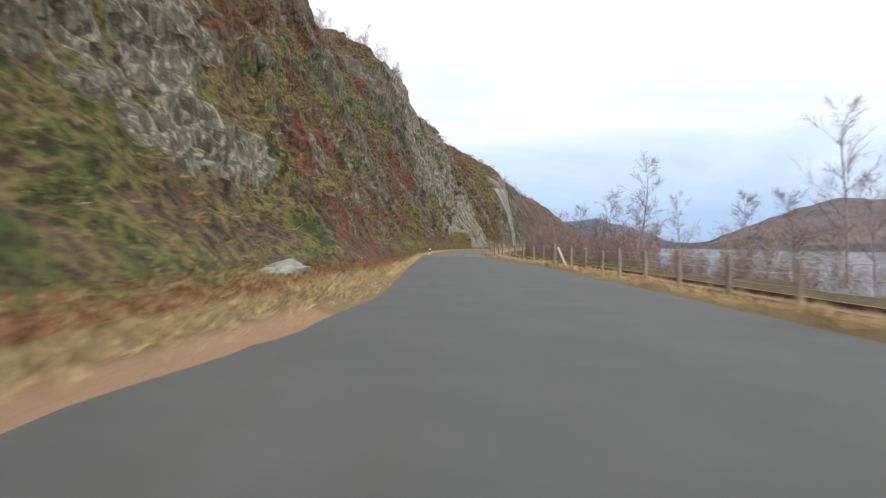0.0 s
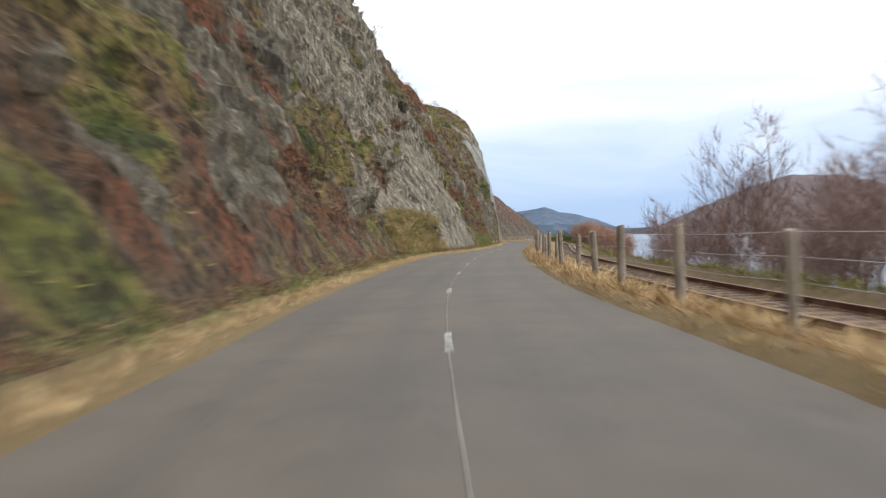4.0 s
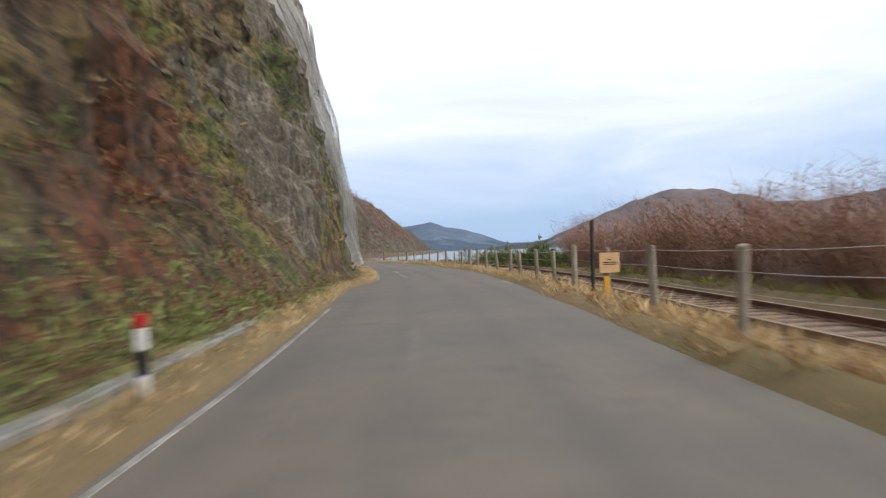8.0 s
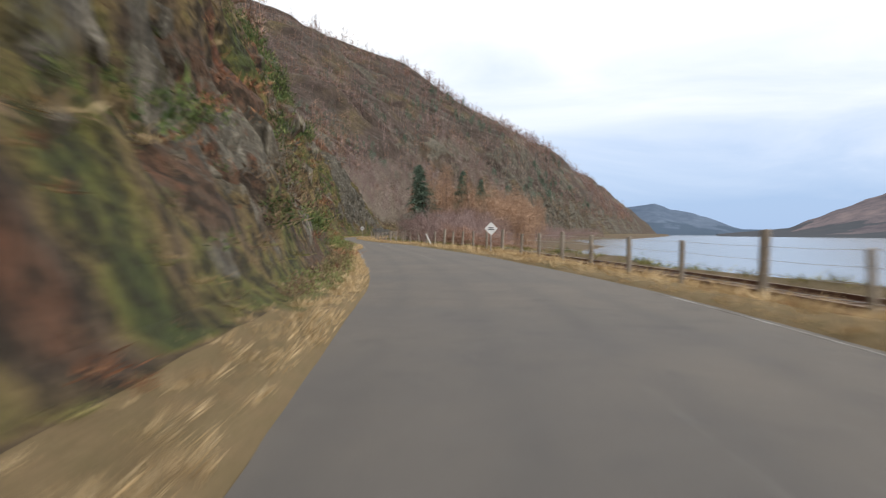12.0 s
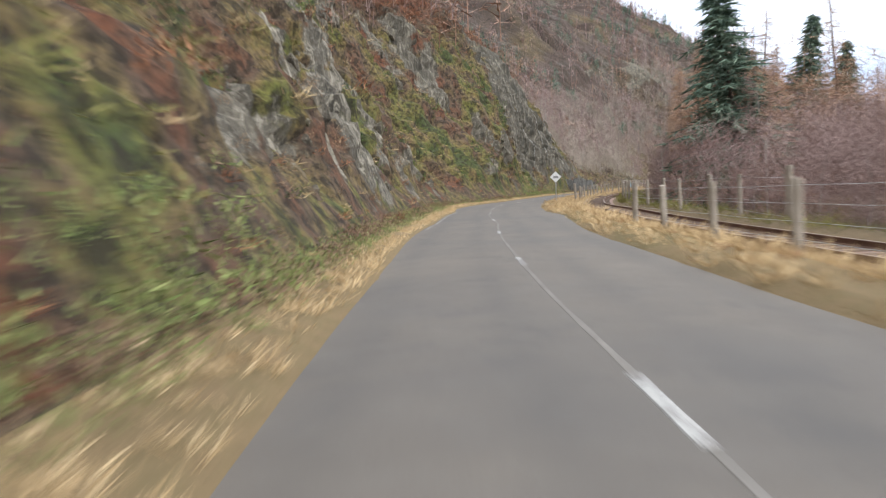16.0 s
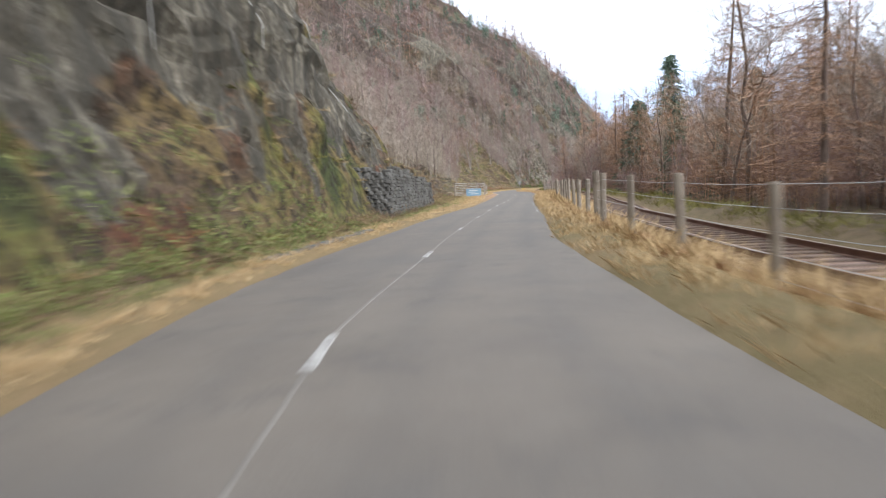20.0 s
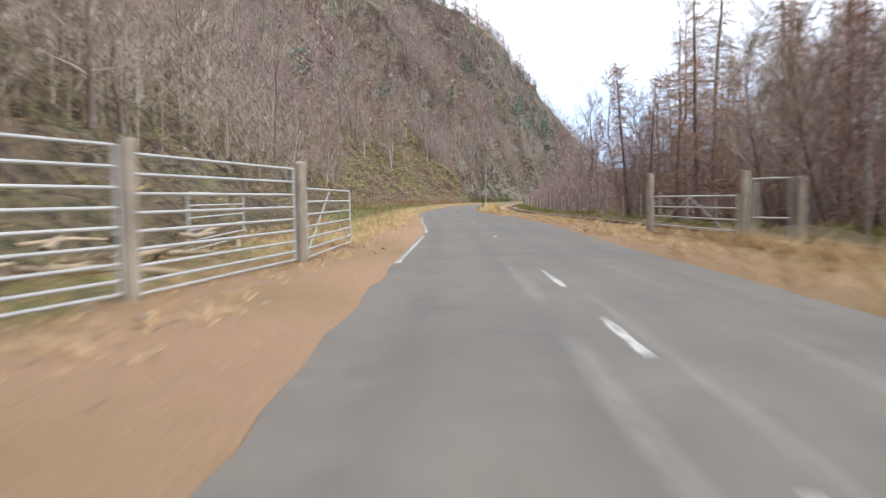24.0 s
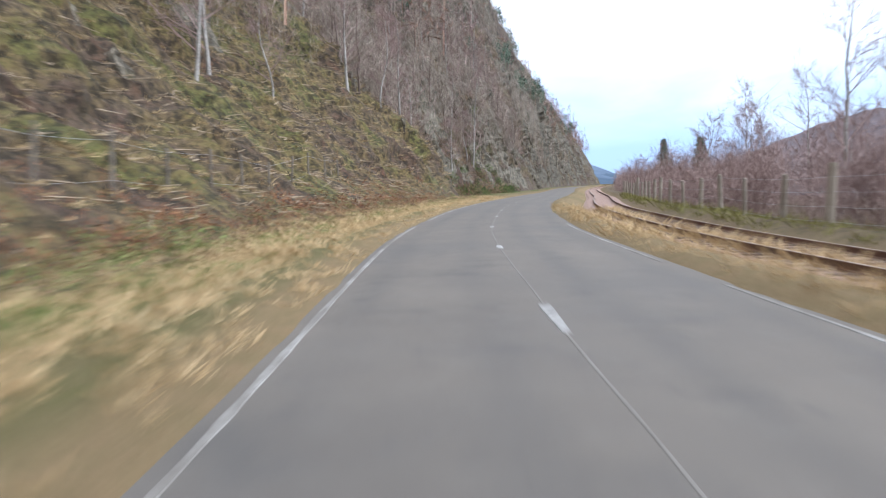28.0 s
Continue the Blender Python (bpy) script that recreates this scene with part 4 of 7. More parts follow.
# pale polished tracks through the bend and at the gates
oc = RD - CENTRE(rs)[:, None]
track = sum(k * np.exp(-((oc - c) / w) ** 2) for c, w, k in ((0.2, 0.1, 0.5), (-0.5, 0.13, 0.8), (1.35, 0.14, 0.6), (-2.2, 0.2, 0.25), (2.4, 0.2, 0.35)))
where = 1.5 * np.exp(-((rs - 253) / 22) ** 2) + 0.35 * np.exp(-((rs - 205) / 9) ** 2) + 0.75 * np.exp(-((rs - 582) / 12) ** 2)
streak = np.clip(1.2 * vnoise(rs[:, None] / 12 + 0 * RD, RD * 1.6, 0 * RD, 15) + 0.72, 0, 1) * np.clip(vnoise(rs[:, None] / 3.5 + 0 * RD, RD * 3.0, 0 * RD, 16) + 0.8, 0, 1)
main_track = 0.9 * np.exp(-((oc - 0.55) / 0.1) ** 2) * (np.exp(-((rs - 268) / 17) ** 2) * np.clip(0.85 + 0.6 * vnoise(rs / 3.0, 0 * rs, 0 * rs, 23), 0, 1))[:, None]
scab = np.clip(1.5 * (fbm(rs[:, None] / 2.2 + 0 * RD, RD * 1.1, 0 * RD, 3, 18) - 0.42), 0, 1) * np.exp(-((rs - 264) / 14) ** 2)[:, None] * np.exp(-((oc - 0.6) / 1.6) ** 2)
attribute(me, "wear", np.clip(track * where[:, None] * streak + scab + main_track, 0, 0.85))
off_c = RD - CENTRE(np.maximum(rs, 70))[:, None]
lanes = sum(np.exp(-((off_c - c) / 0.24) ** 2) for c in (-2.0, -0.65, 0.75, 2.1))
attribute(me, "track", np.clip(np.clip(lanes, 0, 1) * 0.5 + 0.75 * np.exp(-((rs - 256) / 30) ** 2)[:, None], 0, 1))
road = tagged(new("road", me), "narrow two-lane asphalt road, new dark surfacing then old brown", "road", kind="structure")


def road_top(s, d):
    """Height of the carriageway at s, d."""
    k = (d - EDGE_L(s)) / (EDGE_R(s) - EDGE_L(s))
    return 0.035 * (1 - (2 * k - 1) ** 2) - 0.035 + 0.008 * vnoise(s / 6, d / 3, 0 * d, 8)


def stripe(s0, s1, f, width, material=M_PAINT, name="road_marking", rise=0.008):
    """A painted line: a thin ribbon on the carriageway with ragged edges and feathered sides."""
    ss = np.linspace(s0, s1, max(3, int((s1 - s0) / 0.35) + 2))
    d = f(ss)
    half = width / 2 * (1 + 0.25 * fbm(ss * 1.7, 0 * ss, 0 * ss + width, 2, 21))
    rows = []
    for side, skirt, lift in ((-1, 0.012, -0.003), (-1, 0.0, rise), (1, 0.0, rise), (1, 0.012, -0.003)):
        dd = d + side * (half + skirt)
        x, y = at(ss, dd)
        rows.append(np.stack([x, y, road_top(ss, dd) + lift], -1))
    fs = sheet(4, len(ss))[:, ::-1]
    part(name, mesh_of(name, np.concatenate(rows), fs, material), None, road)


# centre dashes every nine metres, shorter steps past the gates
for k in range(55):
    s = 88.3 + 9.1 * k
    if s < 565 and not 174 < s < 352:
        stripe(s, s + (1.4 if s > 352 else 1.7), CENTRE, 0.09)
for s, w in ((568, 1.8), (573, 1.8), (577.5, 1.8), (582.3, 1.9), (587.1, 2.5), (601.2, 0.7), (609, 0.5), (616, 0.8), (624, 0.6), (631.5, 1.4), (639.6, 0.6), (646.4, 0.6), (657, 1.0), (665, 0.7), (672.2, 0.7), (681, 1.6), (690, 0.8), (698, 0.8), (706, 0.8), (714, 0.8), (722, 1.0), (730, 1.0), (739, 1.0), (748, 1.0), (757, 1.0)):
    stripe(s, s + w, CENTRE, 0.10)
M_SEAM = speckled("pale_worn_centre_line", (0.125, 0.113, 0.098), (0.235, 0.217, 0.193), 5.0, 0.8, 0.0, 0.1, 0.002)
for a, b, w in ((78, 150, 0.02), (318, 470, 0.05), (470, 540, 0.03), (592, 720, 0.016)):
    stripe(a, b, lambda q: CENTRE(q) + 0.012 * fbm(q / 3, 0 * q, 0 * q, 2, 6), w, M_SEAM, "joint_line", 0.0045)
for a, b in ((179, 186), (196, 214), (232, 286), (322, 332), (334, 340), (342, 352), (360, 366), (372, 377), (402, 405), (406, 421), (452, 455), (457, 460), (592, 603), (606, 631), (654, 660), (662, 664.5), (668, 700), (704, 740)):
    stripe(a, b, lambda q: EDGE_L(q) + np.where((q > 588) & (q < 634) | (q > 230) & (q < 288), 0.07, 0.16), 0.09 if 590 < a < 650 else 0.06, M_PAINT if 590 < a < 650 else M_EDGE_PAINT)
for a, b in ((222, 225), (238, 300), (512, 519), (523, 532), (612, 620), (678, 684), (687, 700)):
    stripe(a, b, lambda q: EDGE_R(q) - 0.2, 0.055, M_EDGE_PAINT)


# ---------------------------------------------------------------- railway
ss = np.arange(-66, 1000, 1.5)
rx, ry = at(ss, RAIL(ss))
RZ = -0.07
tt = np.stack([np.gradient(rx), np.gradient(ry)], 1)
tt /= np.linalg.norm(tt, axis=1)[:, None]
railway = empty("railway_track", Matrix.Identity(4), "single rusty railway track on old sleepers beside the road", "railway")
bal = path_mesh("ballast", np.stack([rx, ry, 0 * rx], 1), [(-2.0, -0.75), (-1.75, -0.42), (-1.3, -0.24), (1.3, -0.24), (1.75, -0.42), (2.0, -0.75)], M_BALLAST)
part("ballast", bal, None, railway, "reddish stone ballast")
for side in (-0.7525, 0.7525):
    p = np.stack([rx + tt[:, 1] * side, ry - tt[:, 0] * side, 0 * rx + RZ], 1)
    ob = part("rail", path_mesh("rail", p, [(-0.065, -0.15), (-0.06, -0.135), (-0.012, -0.12), (-0.012, -0.035), (-0.035, -0.03), (-0.035, -0.004), (0.035, -0.004), (0.035, -0.03), (0.012, -0.035), (0.012, -0.12), (0.06, -0.135), (0.065, -0.15)], M_RAIL), None, railway, "rust-brown rail")
    part("rail_head", path_mesh("rail_head", p, [(-0.028, -0.004), (-0.028, 0.002), (0.028, 0.002), (0.028, -0.004)], M_RAILHEAD), None, ob, "worn bright rail head")
bm = box(bmesh.new(), -1.25, -0.125, -0.13, 1.25, 0.125, 0.02, 0.012)
sleeper_me = join(bm, "sleeper")
sleeper_me.materials.append(M_SLEEPER)
base_v = np.array([v.co[:] for v in sleeper_me.vertices])
tris = []
for p in sleeper_me.polygons:
    vi = list(p.vertices)
    tris += [(vi[0], vi[i], vi[i + 1]) for i in range(1, len(vi) - 1)]
tris = np.array(tris)
rest = []
for s in np.arange(60, 720, 0.72):
    x0, y0 = at(s, RAIL(s))
    h = heading(s) + (RAIL(s + 1) - RAIL(s - 1)) / -2 + rng.normal(0, 0.012)
    zz = -0.225 + rng.normal(0, 0.006)
    if 440 <= s < 512 or 150 <= s < 212:
        o = part("sleeper", sleeper_me, None, railway)
        o.matrix_world = pose(float(x0), float(y0), zz, 0, 0, math.degrees(h))
    else:
        c, q = math.cos(h), math.sin(h)
        v = base_v @ np.array([[c, q, 0], [-q, c, 0], [0, 0, 1]]) + np.array([float(x0), float(y0), zz])
        rest.append((v, tris))
v, f = merged(rest)
tagged(part("sleepers_beyond", mesh_of("sleepers_beyond", v, f, M_SLEEPER), None, railway), "old timber sleepers", kind="stuff")


# ---------------------------------------------------------------- post and wire fences
def post_mesh(h, r, seed, mat):
    q = np.random.default_rng(seed)
    bm = bmesh.new()
    n = 8
    rings = [(-0.5, 1.05), (0.0, 1.03), (h * 0.5, 1.0), (h - 0.03, 0.97), (h, 0.86)]
    loops = []
    for zc, k in rings:
        loops.append([bm.verts.new((math.cos(2 * math.pi * i / n) * r * k * (1 + 0.08 * math.sin(i * 2.3 + seed)), math.sin(2 * math.pi * i / n) * r * k, zc + (0.02 * math.sin(i + seed) if zc > h - 0.05 else 0))) for i in range(n)])
    for a, b in zip(loops, loops[1:]):
        for i in range(n):
            bm.faces.new((a[i], a[(i + 1) % n], b[(i + 1) % n], b[i]))
    bm.faces.new(loops[-1])
    me = join(bm, "post")
    me.materials.append(mat)
    return me


POSTS = [post_mesh(1.40 + 0.05 * i, 0.08 + 0.006 * i, i, M_POST) for i in range(4)]
STOUT = post_mesh(1.75, 0.12, 9, M_POST)


SLIM = [post_mesh(1.05 + 0.08 * i, 0.042, 20 + i, M_OLDPOST) for i in range(3)]


def fence(label, s0, s1, dist, spacing, wires=5, group="", height=1.42, slim=False):
    f = empty("post_and_wire_fence", Matrix.Identity(4), label, "fence", group)
    n = max(2, int((s1 - s0) / spacing))
    tops = []
    for i, s in enumerate(np.linspace(s0, s1, n)):
        d = dist(s) + rng.normal(0, 0.05)
        x, y = at(s, d)
        zb = right_height(s, d) if d > 0 else left_height(s, d)
        me = SLIM[int(rng.integers(3))] if slim else STOUT if i % 12 == 0 else POSTS[int(rng.integers(4))]
        o = part("post", me, None, f)
        o.matrix_world = pose(float(x), float(y), zb, rng.normal(0, 2.0), rng.normal(0, 2.0), rng.uniform(0, 360))
        tops.append((float(x), float(y), zb))
    tops = np.array(tops)
    for k in range(wires):
        hgt = height * (0.12 + 0.85 * k / (wires - 1))
        pts = []
        for a, b in zip(tops, tops[1:]):
            for q in (0, 0.5):
                p = a + (b - a) * q
                pts.append((p[0], p[1], p[2] + hgt - (0.02 if q else 0)))
        pts.append((*tops[-1][:2], tops[-1][2] + hgt))
        v, fc = tube(pts, 0.0045, 4)
        part("wire", mesh_of("wire", v, fc, M_WIRE), None, f)
    return f


near_fence = lambda s: EDGE_R(s) + FENCE_OUT(s)
fence("weathered timber post and wire fence along the road verge", 0, 150, near_fence, 4.1, group="roadside fences")
fence("weathered timber post and wire fence between road and railway", 150, 300, near_fence, 4.1, group="roadside fences")
fence("weathered timber post and wire fence beside the loch bend", 300, 402, near_fence, 4.1, group="roadside fences")
fence("timber post and wire fence hugging the railway", 449, 588, near_fence, 4.1, group="roadside fences")
fence("timber post and wire fence beyond the railway", 400, 452, lambda s: RAIL(s) + 2.4, 4.1, 4)
fence("timber post and wire fence on the far side of the track", 606, 770, lambda s: RAIL(s) + 2.9, 3.6, 4)
fence("leaning timber post and wire fence below the cleared bank", 640, 716, lambda s: EDGE_L(s) - 4.6 - 0.02 * (s - 640), 3.0, 2, "", 1.0, True)


# ---------------------------------------------------------------- roadside furniture
def marker_post(s, d, turn=0.0):
    x, y = at(s, d)
    zb = min(max(left_height(s, d), 0.0), 0.06) if d < 0 else right_height(s, d)
    o = empty("marker_post", pose(float(x), float(y), zb, rng.normal(0, 2), rng.normal(0, 2), math.degrees(heading(s)) + turn), "black and white road edge marker post with a red top", "marker post", "edge marker posts")
    for name, z0, z1, m, w in (("base_band", -0.2, 0.2, M_WHITE, 0.058), ("dark_band", 0.2, 0.43, M_BLACK, 0.056), ("white_band", 0.43, 0.64, M_WHITE, 0.057), ("red_cap", 0.64, 0.77, M_RED, 0.06)):
        part(name, box(bmesh.new(), -w, -0.028, z0, w, 0.028, z1, 0.012), m, o)
    part("reflector", box(bmesh.new(), -0.03, -0.034, 0.655, 0.03, -0.027, 0.735, 0.002), M_RED, o)
    return o


for s, d in ((86.8, -2.9), (88.8, -3.1), (195.5, -2.65), (202.3, -2.55), (237.0, -2.25), (257.6, -1.05)):
    marker_post(s, d)


def diamond_sign(s, d, centre_z, size, label):
    x, y = at(s, d)
    zb = right_height(s, d)
    o = empty("diamond_sign", pose(float(x), float(y), zb, 0, 0, math.degrees(heading(s)) + 4), label, "road sign", "passing signs")
    v, f = tube([(0, 0, -0.3), (0, 0, centre_z - zb + size * 0.6)], 0.032, 8)
    part("pole", mesh_of("pole", v, f, M_GALV), None, o, "grey steel pole")
    m = Matrix.Translation((0, -0.045, centre_z - zb)) @ Euler((0, radians(45), 0)).to_matrix().to_4x4()
    k = size / 2
    part("panel", box(bmesh.new(), -k, -0.006, -k, k, 0.006, k, 0.004, m), M_WHITE, o, "white diamond sign panel")
    for i, w in enumerate((0.30, 0.36)):
        zc = centre_z - zb + 0.05 - i * 0.11
        part("text_bar", box(bmesh.new(), -w * size / 1.1, -0.056, zc - 0.03, w * size / 1.1, -0.052, zc + 0.03), M_BLACK, o)
    part("clip", box(bmesh.new(), -0.05, -0.04, centre_z - zb - 0.04, 0.05, 0.04, centre_z - zb + 0.04, 0.01), M_GALV, o)


diamond_sign(436.5, 2.75, 2.0, 0.62, "white diamond passing place sign on a grey pole")
diamond_sign(330.5, 6.5, 1.55, 0.6, "white diamond passing place sign by the loch fence")


def board_sign(name, label, category, s, d, z0, w, h, panel_m, yaw, bars, legs=2, bar_m=None):
    x, y = at(s, d)
    zb = right_height(s, d) if d > 0 else left_height(s, d)
    o = empty(name, pose(float(x), float(y), zb, 0, 0, math.degrees(heading(s)) + yaw), label, category)
    for i in range(legs):
        lx = (-0.32 + 0.64 * i) * w if legs == 2 else 0.0
        v, f = tube([(lx, 0.03, -0.3), (lx, 0.03, z0 - zb + h)], 0.028, 8)
        part("leg", mesh_of("leg", v, f, M_GALV), None, o)
    part("panel", box(bmesh.new(), -w / 2, -0.012, z0 - zb, w / 2, 0.0, z0 - zb + h, 0.004), panel_m, o)
    for cx, cz, bw, bh in bars:
        part("text_bar", box(bmesh.new(), cx * w - bw * w / 2, -0.018, z0 - zb + cz * h - bh * h / 2, cx * w + bw * w / 2, -0.0125, z0 - zb + cz * h + bh * h / 2), bar_m or M_WHITE, o)
    return o


board_sign("direction_sign", "blue rectangular roadside sign with white lettering bars", "road sign", 565, -3.4, 0.35, 1.75, 0.85, M_BLUE, 6, [(0, 0.76, 0.6, 0.08), (-0.1, 0.52, 0.5, 0.07), (0.05, 0.28, 0.55, 0.07)])
warn = board_sign("warning_board", "faded peach-orange notice board on a yellow stem beside the railway fence", "sign", 214, 4.95, 0.55, 0.52, 0.5, M_ORANGE, 4, [(0, 0.66, 0.16, 0.05), (0, 0.52, 0.66, 0.05), (0, 0.42, 0.6, 0.04)], 0, M_BLACK)
part("stem", box(bmesh.new(), -0.15, 0.0, -0.25, -0.01, 0.06, 0.75, 0.015), M_YELLOW, warn, "yellow-orange stem")

# the back of a round sign and a yellow box by the track
x, y = at(651, 4.3)
o = empty("round_sign", pose(float(x), float(y), right_height(651, 4.3), 0, 0, math.degrees(heading(651))), "grey back of a round sign on a pole", "road sign")
v, f = tube([(0, 0, -0.3), (0, 0, 2.15)], 0.034, 8)
part("pole", mesh_of("pole", v, f, M_GALV), None, o)
bm = bmesh.new()
bmesh.ops.create_cone(bm, cap_ends=True, segments=36, radius1=0.36, radius2=0.36, depth=0.012, matrix=Matrix.Translation((0, 0.045, 1.8)) @ Euler((radians(90), 0, 0)).to_matrix().to_4x4())
part("disc", bm, M_GREYBACK, o)
for zc in (1.68, 1.92):
    part("bracket", box(bmesh.new(), -0.26, 0.02, zc - 0.02, 0.26, 0.038, zc + 0.02, 0.004), M_GALV, o)
x, y = at(650, 5.0)
o = empty("yellow_box", pose(float(x), float(y), right_height(650, 5.0), 0, 0, math.degrees(heading(650))), "small yellow trackside box on a post", "equipment box")
part("stem", box(bmesh.new(), -0.05, -0.05, -0.2, 0.05, 0.05, 0.3, 0.01), M_YELLOW, o)
part("case", box(bmesh.new(), -0.1, -0.08, 0.25, 0.1, 0.08, 0.6, 0.02), M_YELLOW, o)
part("lid", box(bmesh.new(), -0.11, -0.09, 0.6, 0.11, 0.09, 0.64, 0.012), M_YELLOW, o)

# leaning white stakes, a dark telegraph stub
for s, d, lean, h, m, lab in ((43, 6.9, -24, 1.25, M_WHITE, "leaning white timber stake in the verge"), (357.5, 6.3, -26, 1.3, M_WHITE, "leaning pale strut against the fence")):
    x, y = at(s, d)
    o = empty("stake", pose(float(x), float(y), right_height(s, d), 0, lean, math.degrees(heading(s))), lab, "stake")
    part("shaft", box(bmesh.new(), -0.06, -0.035, -0.3, 0.06, 0.035, h, 0.012), m, o)
for s, d, h in ((215.5, 4.9, 2.15), (478, 3.0, 1.7), (668, 4.2, 1.5)):
    x, y = at(s, d)
    o = empty("dark_post", pose(float(x), float(y), right_height(s, d), 0, 1, 20), "dark tarred timber post in the verge", "post")
    part("shaft", post_mesh(h, 0.055, int(s), M_DARKPOST), None, o)
x, y = at(452, 13)
o = empty("telegraph_pole", pose(float(x), float(y), right_height(452, 13) - 0.1, 0, 0.5, 0), "grey timber telegraph pole beyond the railway", "pole")
v, f = tube([(0, 0, -0.2), (0, 0, 3.6), (0, 0, 7.2)], [0.13, 0.115, 0.1], 10)
part("shaft", mesh_of("shaft", v, f, M_POST), None, o)
part("cross_arm", box(bmesh.new(), -0.7, -0.05, 6.7, 0.7, 0.05, 6.8, 0.01), M_POST, o)


# ---------------------------------------------------------------- steel field gates
def gate(p0, p1, height, bars, label, group="", brace=True):
    """A tubular gate between two plan places given as (s, d)."""
    (x0, y0), (x1, y1) = at(*p0), at(*p1)
    zf = left_height if p0[1] < 0 else right_height
    z0 = (zf(*p0) + zf(*p1)) / 2 + 0.08
    L = math.hypot(x1 - x0, y1 - y0)
    o = empty("field_gate", Matrix.Translation((float(x0), float(y0), z0)) @ Euler((0, 0, math.atan2(y1 - y0, x1 - x0))).to_matrix().to_4x4(), label, "gate", group)
    for i in range(bars):
        k = i / (bars - 1)
        zz = height * (k**1.15)
        v, f = tube([(0, 0, zz), (L, 0, zz)], 0.024, 8)
        part("bar", mesh_of("bar", v, f, M_GALV), None, o)
    for q in (0.0, L):
        v, f = tube([(q, 0, 0), (q, 0, height)], 0.03, 8)
        part("stile", mesh_of("stile", v, f, M_GALV), None, o)
    if brace:
        for a, b in (((0.05, 0.02), (L * 0.5, height - 0.02)), ((L * 0.5, height - 0.02), (L - 0.05, 0.02))):
            v, f = tube([(a[0], 0.03, a[1]), (b[0], 0.03, b[1])], 0.016, 6)
            part("brace", mesh_of("brace", v, f, M_GALV), None, o)
    return o


gate((576.5, -6.3), (585.1, -3.75), 1.75, 9, "tall galvanised steel hurdle beside the dirt lay-by", "sheep hurdles", False)
gate((585.4, -3.65), (590.5, -2.72), 1.7, 9, "tall galvanised steel hurdle beside the dirt lay-by", "sheep hurdles", False)
gate((591.1, -2.6), (596.6, -2.4), 1.35, 7, "galvanised steel field gate standing open along the road", "field gates")
gate((592.0, -5.2), (598.0, -5.6), 1.2, 6, "galvanised steel gate at the back of the pen", "field gates", False)
gate((596.0, 7.75), (601.5, 7.1), 1.15, 5, "galvanised steel gate in the railway fence", "field gates")
gate((594.2, 8.3), (595.3, 7.85), 1.75, 3, "tall narrow wicket frame in the railway fence", "field gates", False)
for s, d in ((576.3, -6.4), (585.25, -3.7), (590.8, -2.66), (595.7, 7.8), (601.75, 7.05), (594.0, 8.45)):
    x, y = at(s, d)
    o = empty("gate_post", pose(float(x), float(y), left_height(s, d) if d < 0 else right_height(s, d), 0, 1, 15), "stout weathered timber gate post", "gate post", "gate posts")
    part("shaft", post_mesh(1.95, 0.11, int(s), M_POST), None, o)


# pale logs heaped behind the hurdles
pile = empty("log_pile", pose(0, 0, 0), "pale weathered logs heaped behind the sheep hurdles", "log pile")
for i in range(26):
    s, d = rng.uniform(578, 593), 0
    d = -6.6 + (s - 578) * 0.17 - rng.uniform(0, 1.6)
    x, y = at(s, d)
    zb = left_height(s, d) + 0.1 + 0.22 * (i % 3)
    a = heading(s) + math.pi / 2 + rng.normal(0, 0.35)
    L, r0 = rng.uniform(1.0, 3.0), rng.uniform(0.035, 0.08)
    e = np.array([math.cos(a), math.sin(a), rng.normal(0, 0.06)]) * L / 2
    c = np.array([float(x), float(y), zb])
    v, f = tube(np.array([c - e, c + rng.normal(0, 0.03, 3), c + e]), [r0, r0 * 0.9, r0 * 0.75], 8)
    part("log", mesh_of("log", v, f, M_LOG), None, pile)


# ---------------------------------------------------------------- dry stone wall under the cliff
wall = empty("dry_stone_wall", Matrix.Identity(4), "grey dry stone retaining wall at the foot of the cliff", "wall")
stones = []
for i in range(8):
    q = np.random.default_rng(40 + i)
    bm = box(bmesh.new(), -0.5, -0.5, -0.5, 0.5, 0.5, 0.5, 0.09)
    for v in bm.verts:
        v.co += Vector(q.normal(0, 0.035, 3))
    me = join(bm, "stone")
    me.materials.append(M_STONE)
    stones.append(me)
far_st, count = [], 0
for course in range(15):
    s = 502.5 + rng.uniform(0, 0.4)
    while s < 527.5:
        w = rng.uniform(0.35, 0.85)
        top = 2.45 - 0.5 * abs(s - 512) / 15 + 0.15 * math.sin(s)
        zc = 0.12 + course * 0.165
        if zc < top:
            d = EDGE_L(s) - VERGE_W(s) * 0.92 - 0.18 - 0.11 * zc - 1.3 * min(max((506.5 - s) / 4, 0), 1)
            x, y = at(s + w / 2, d + rng.normal(0, 0.02))
            m = pose(float(x), float(y), zc, rng.normal(0, 2), rng.normal(0, 2), math.degrees(heading(s)) + 90 + rng.normal(0, 2)) @ Matrix.Diagonal((w * 0.98, 0.42, rng.uniform(0.145, 0.175), 1))
            me = stones[int(rng.integers(8))]
            if count < 300 and course > 2:
                o = part("stone", me, None, wall)
                o.matrix_world = m
                count += 1
            else:
                vv = np.array([(m @ v.co)[:] for v in me.vertices])
                ff = []
                for p in me.polygons:
                    vi = list(p.vertices)
                    ff += [(vi[0], vi[i], vi[i + 1]) for i in range(1, len(vi) - 1)]
                far_st.append((vv, np.array(ff)))
        s += w
v, f = merged(far_st)
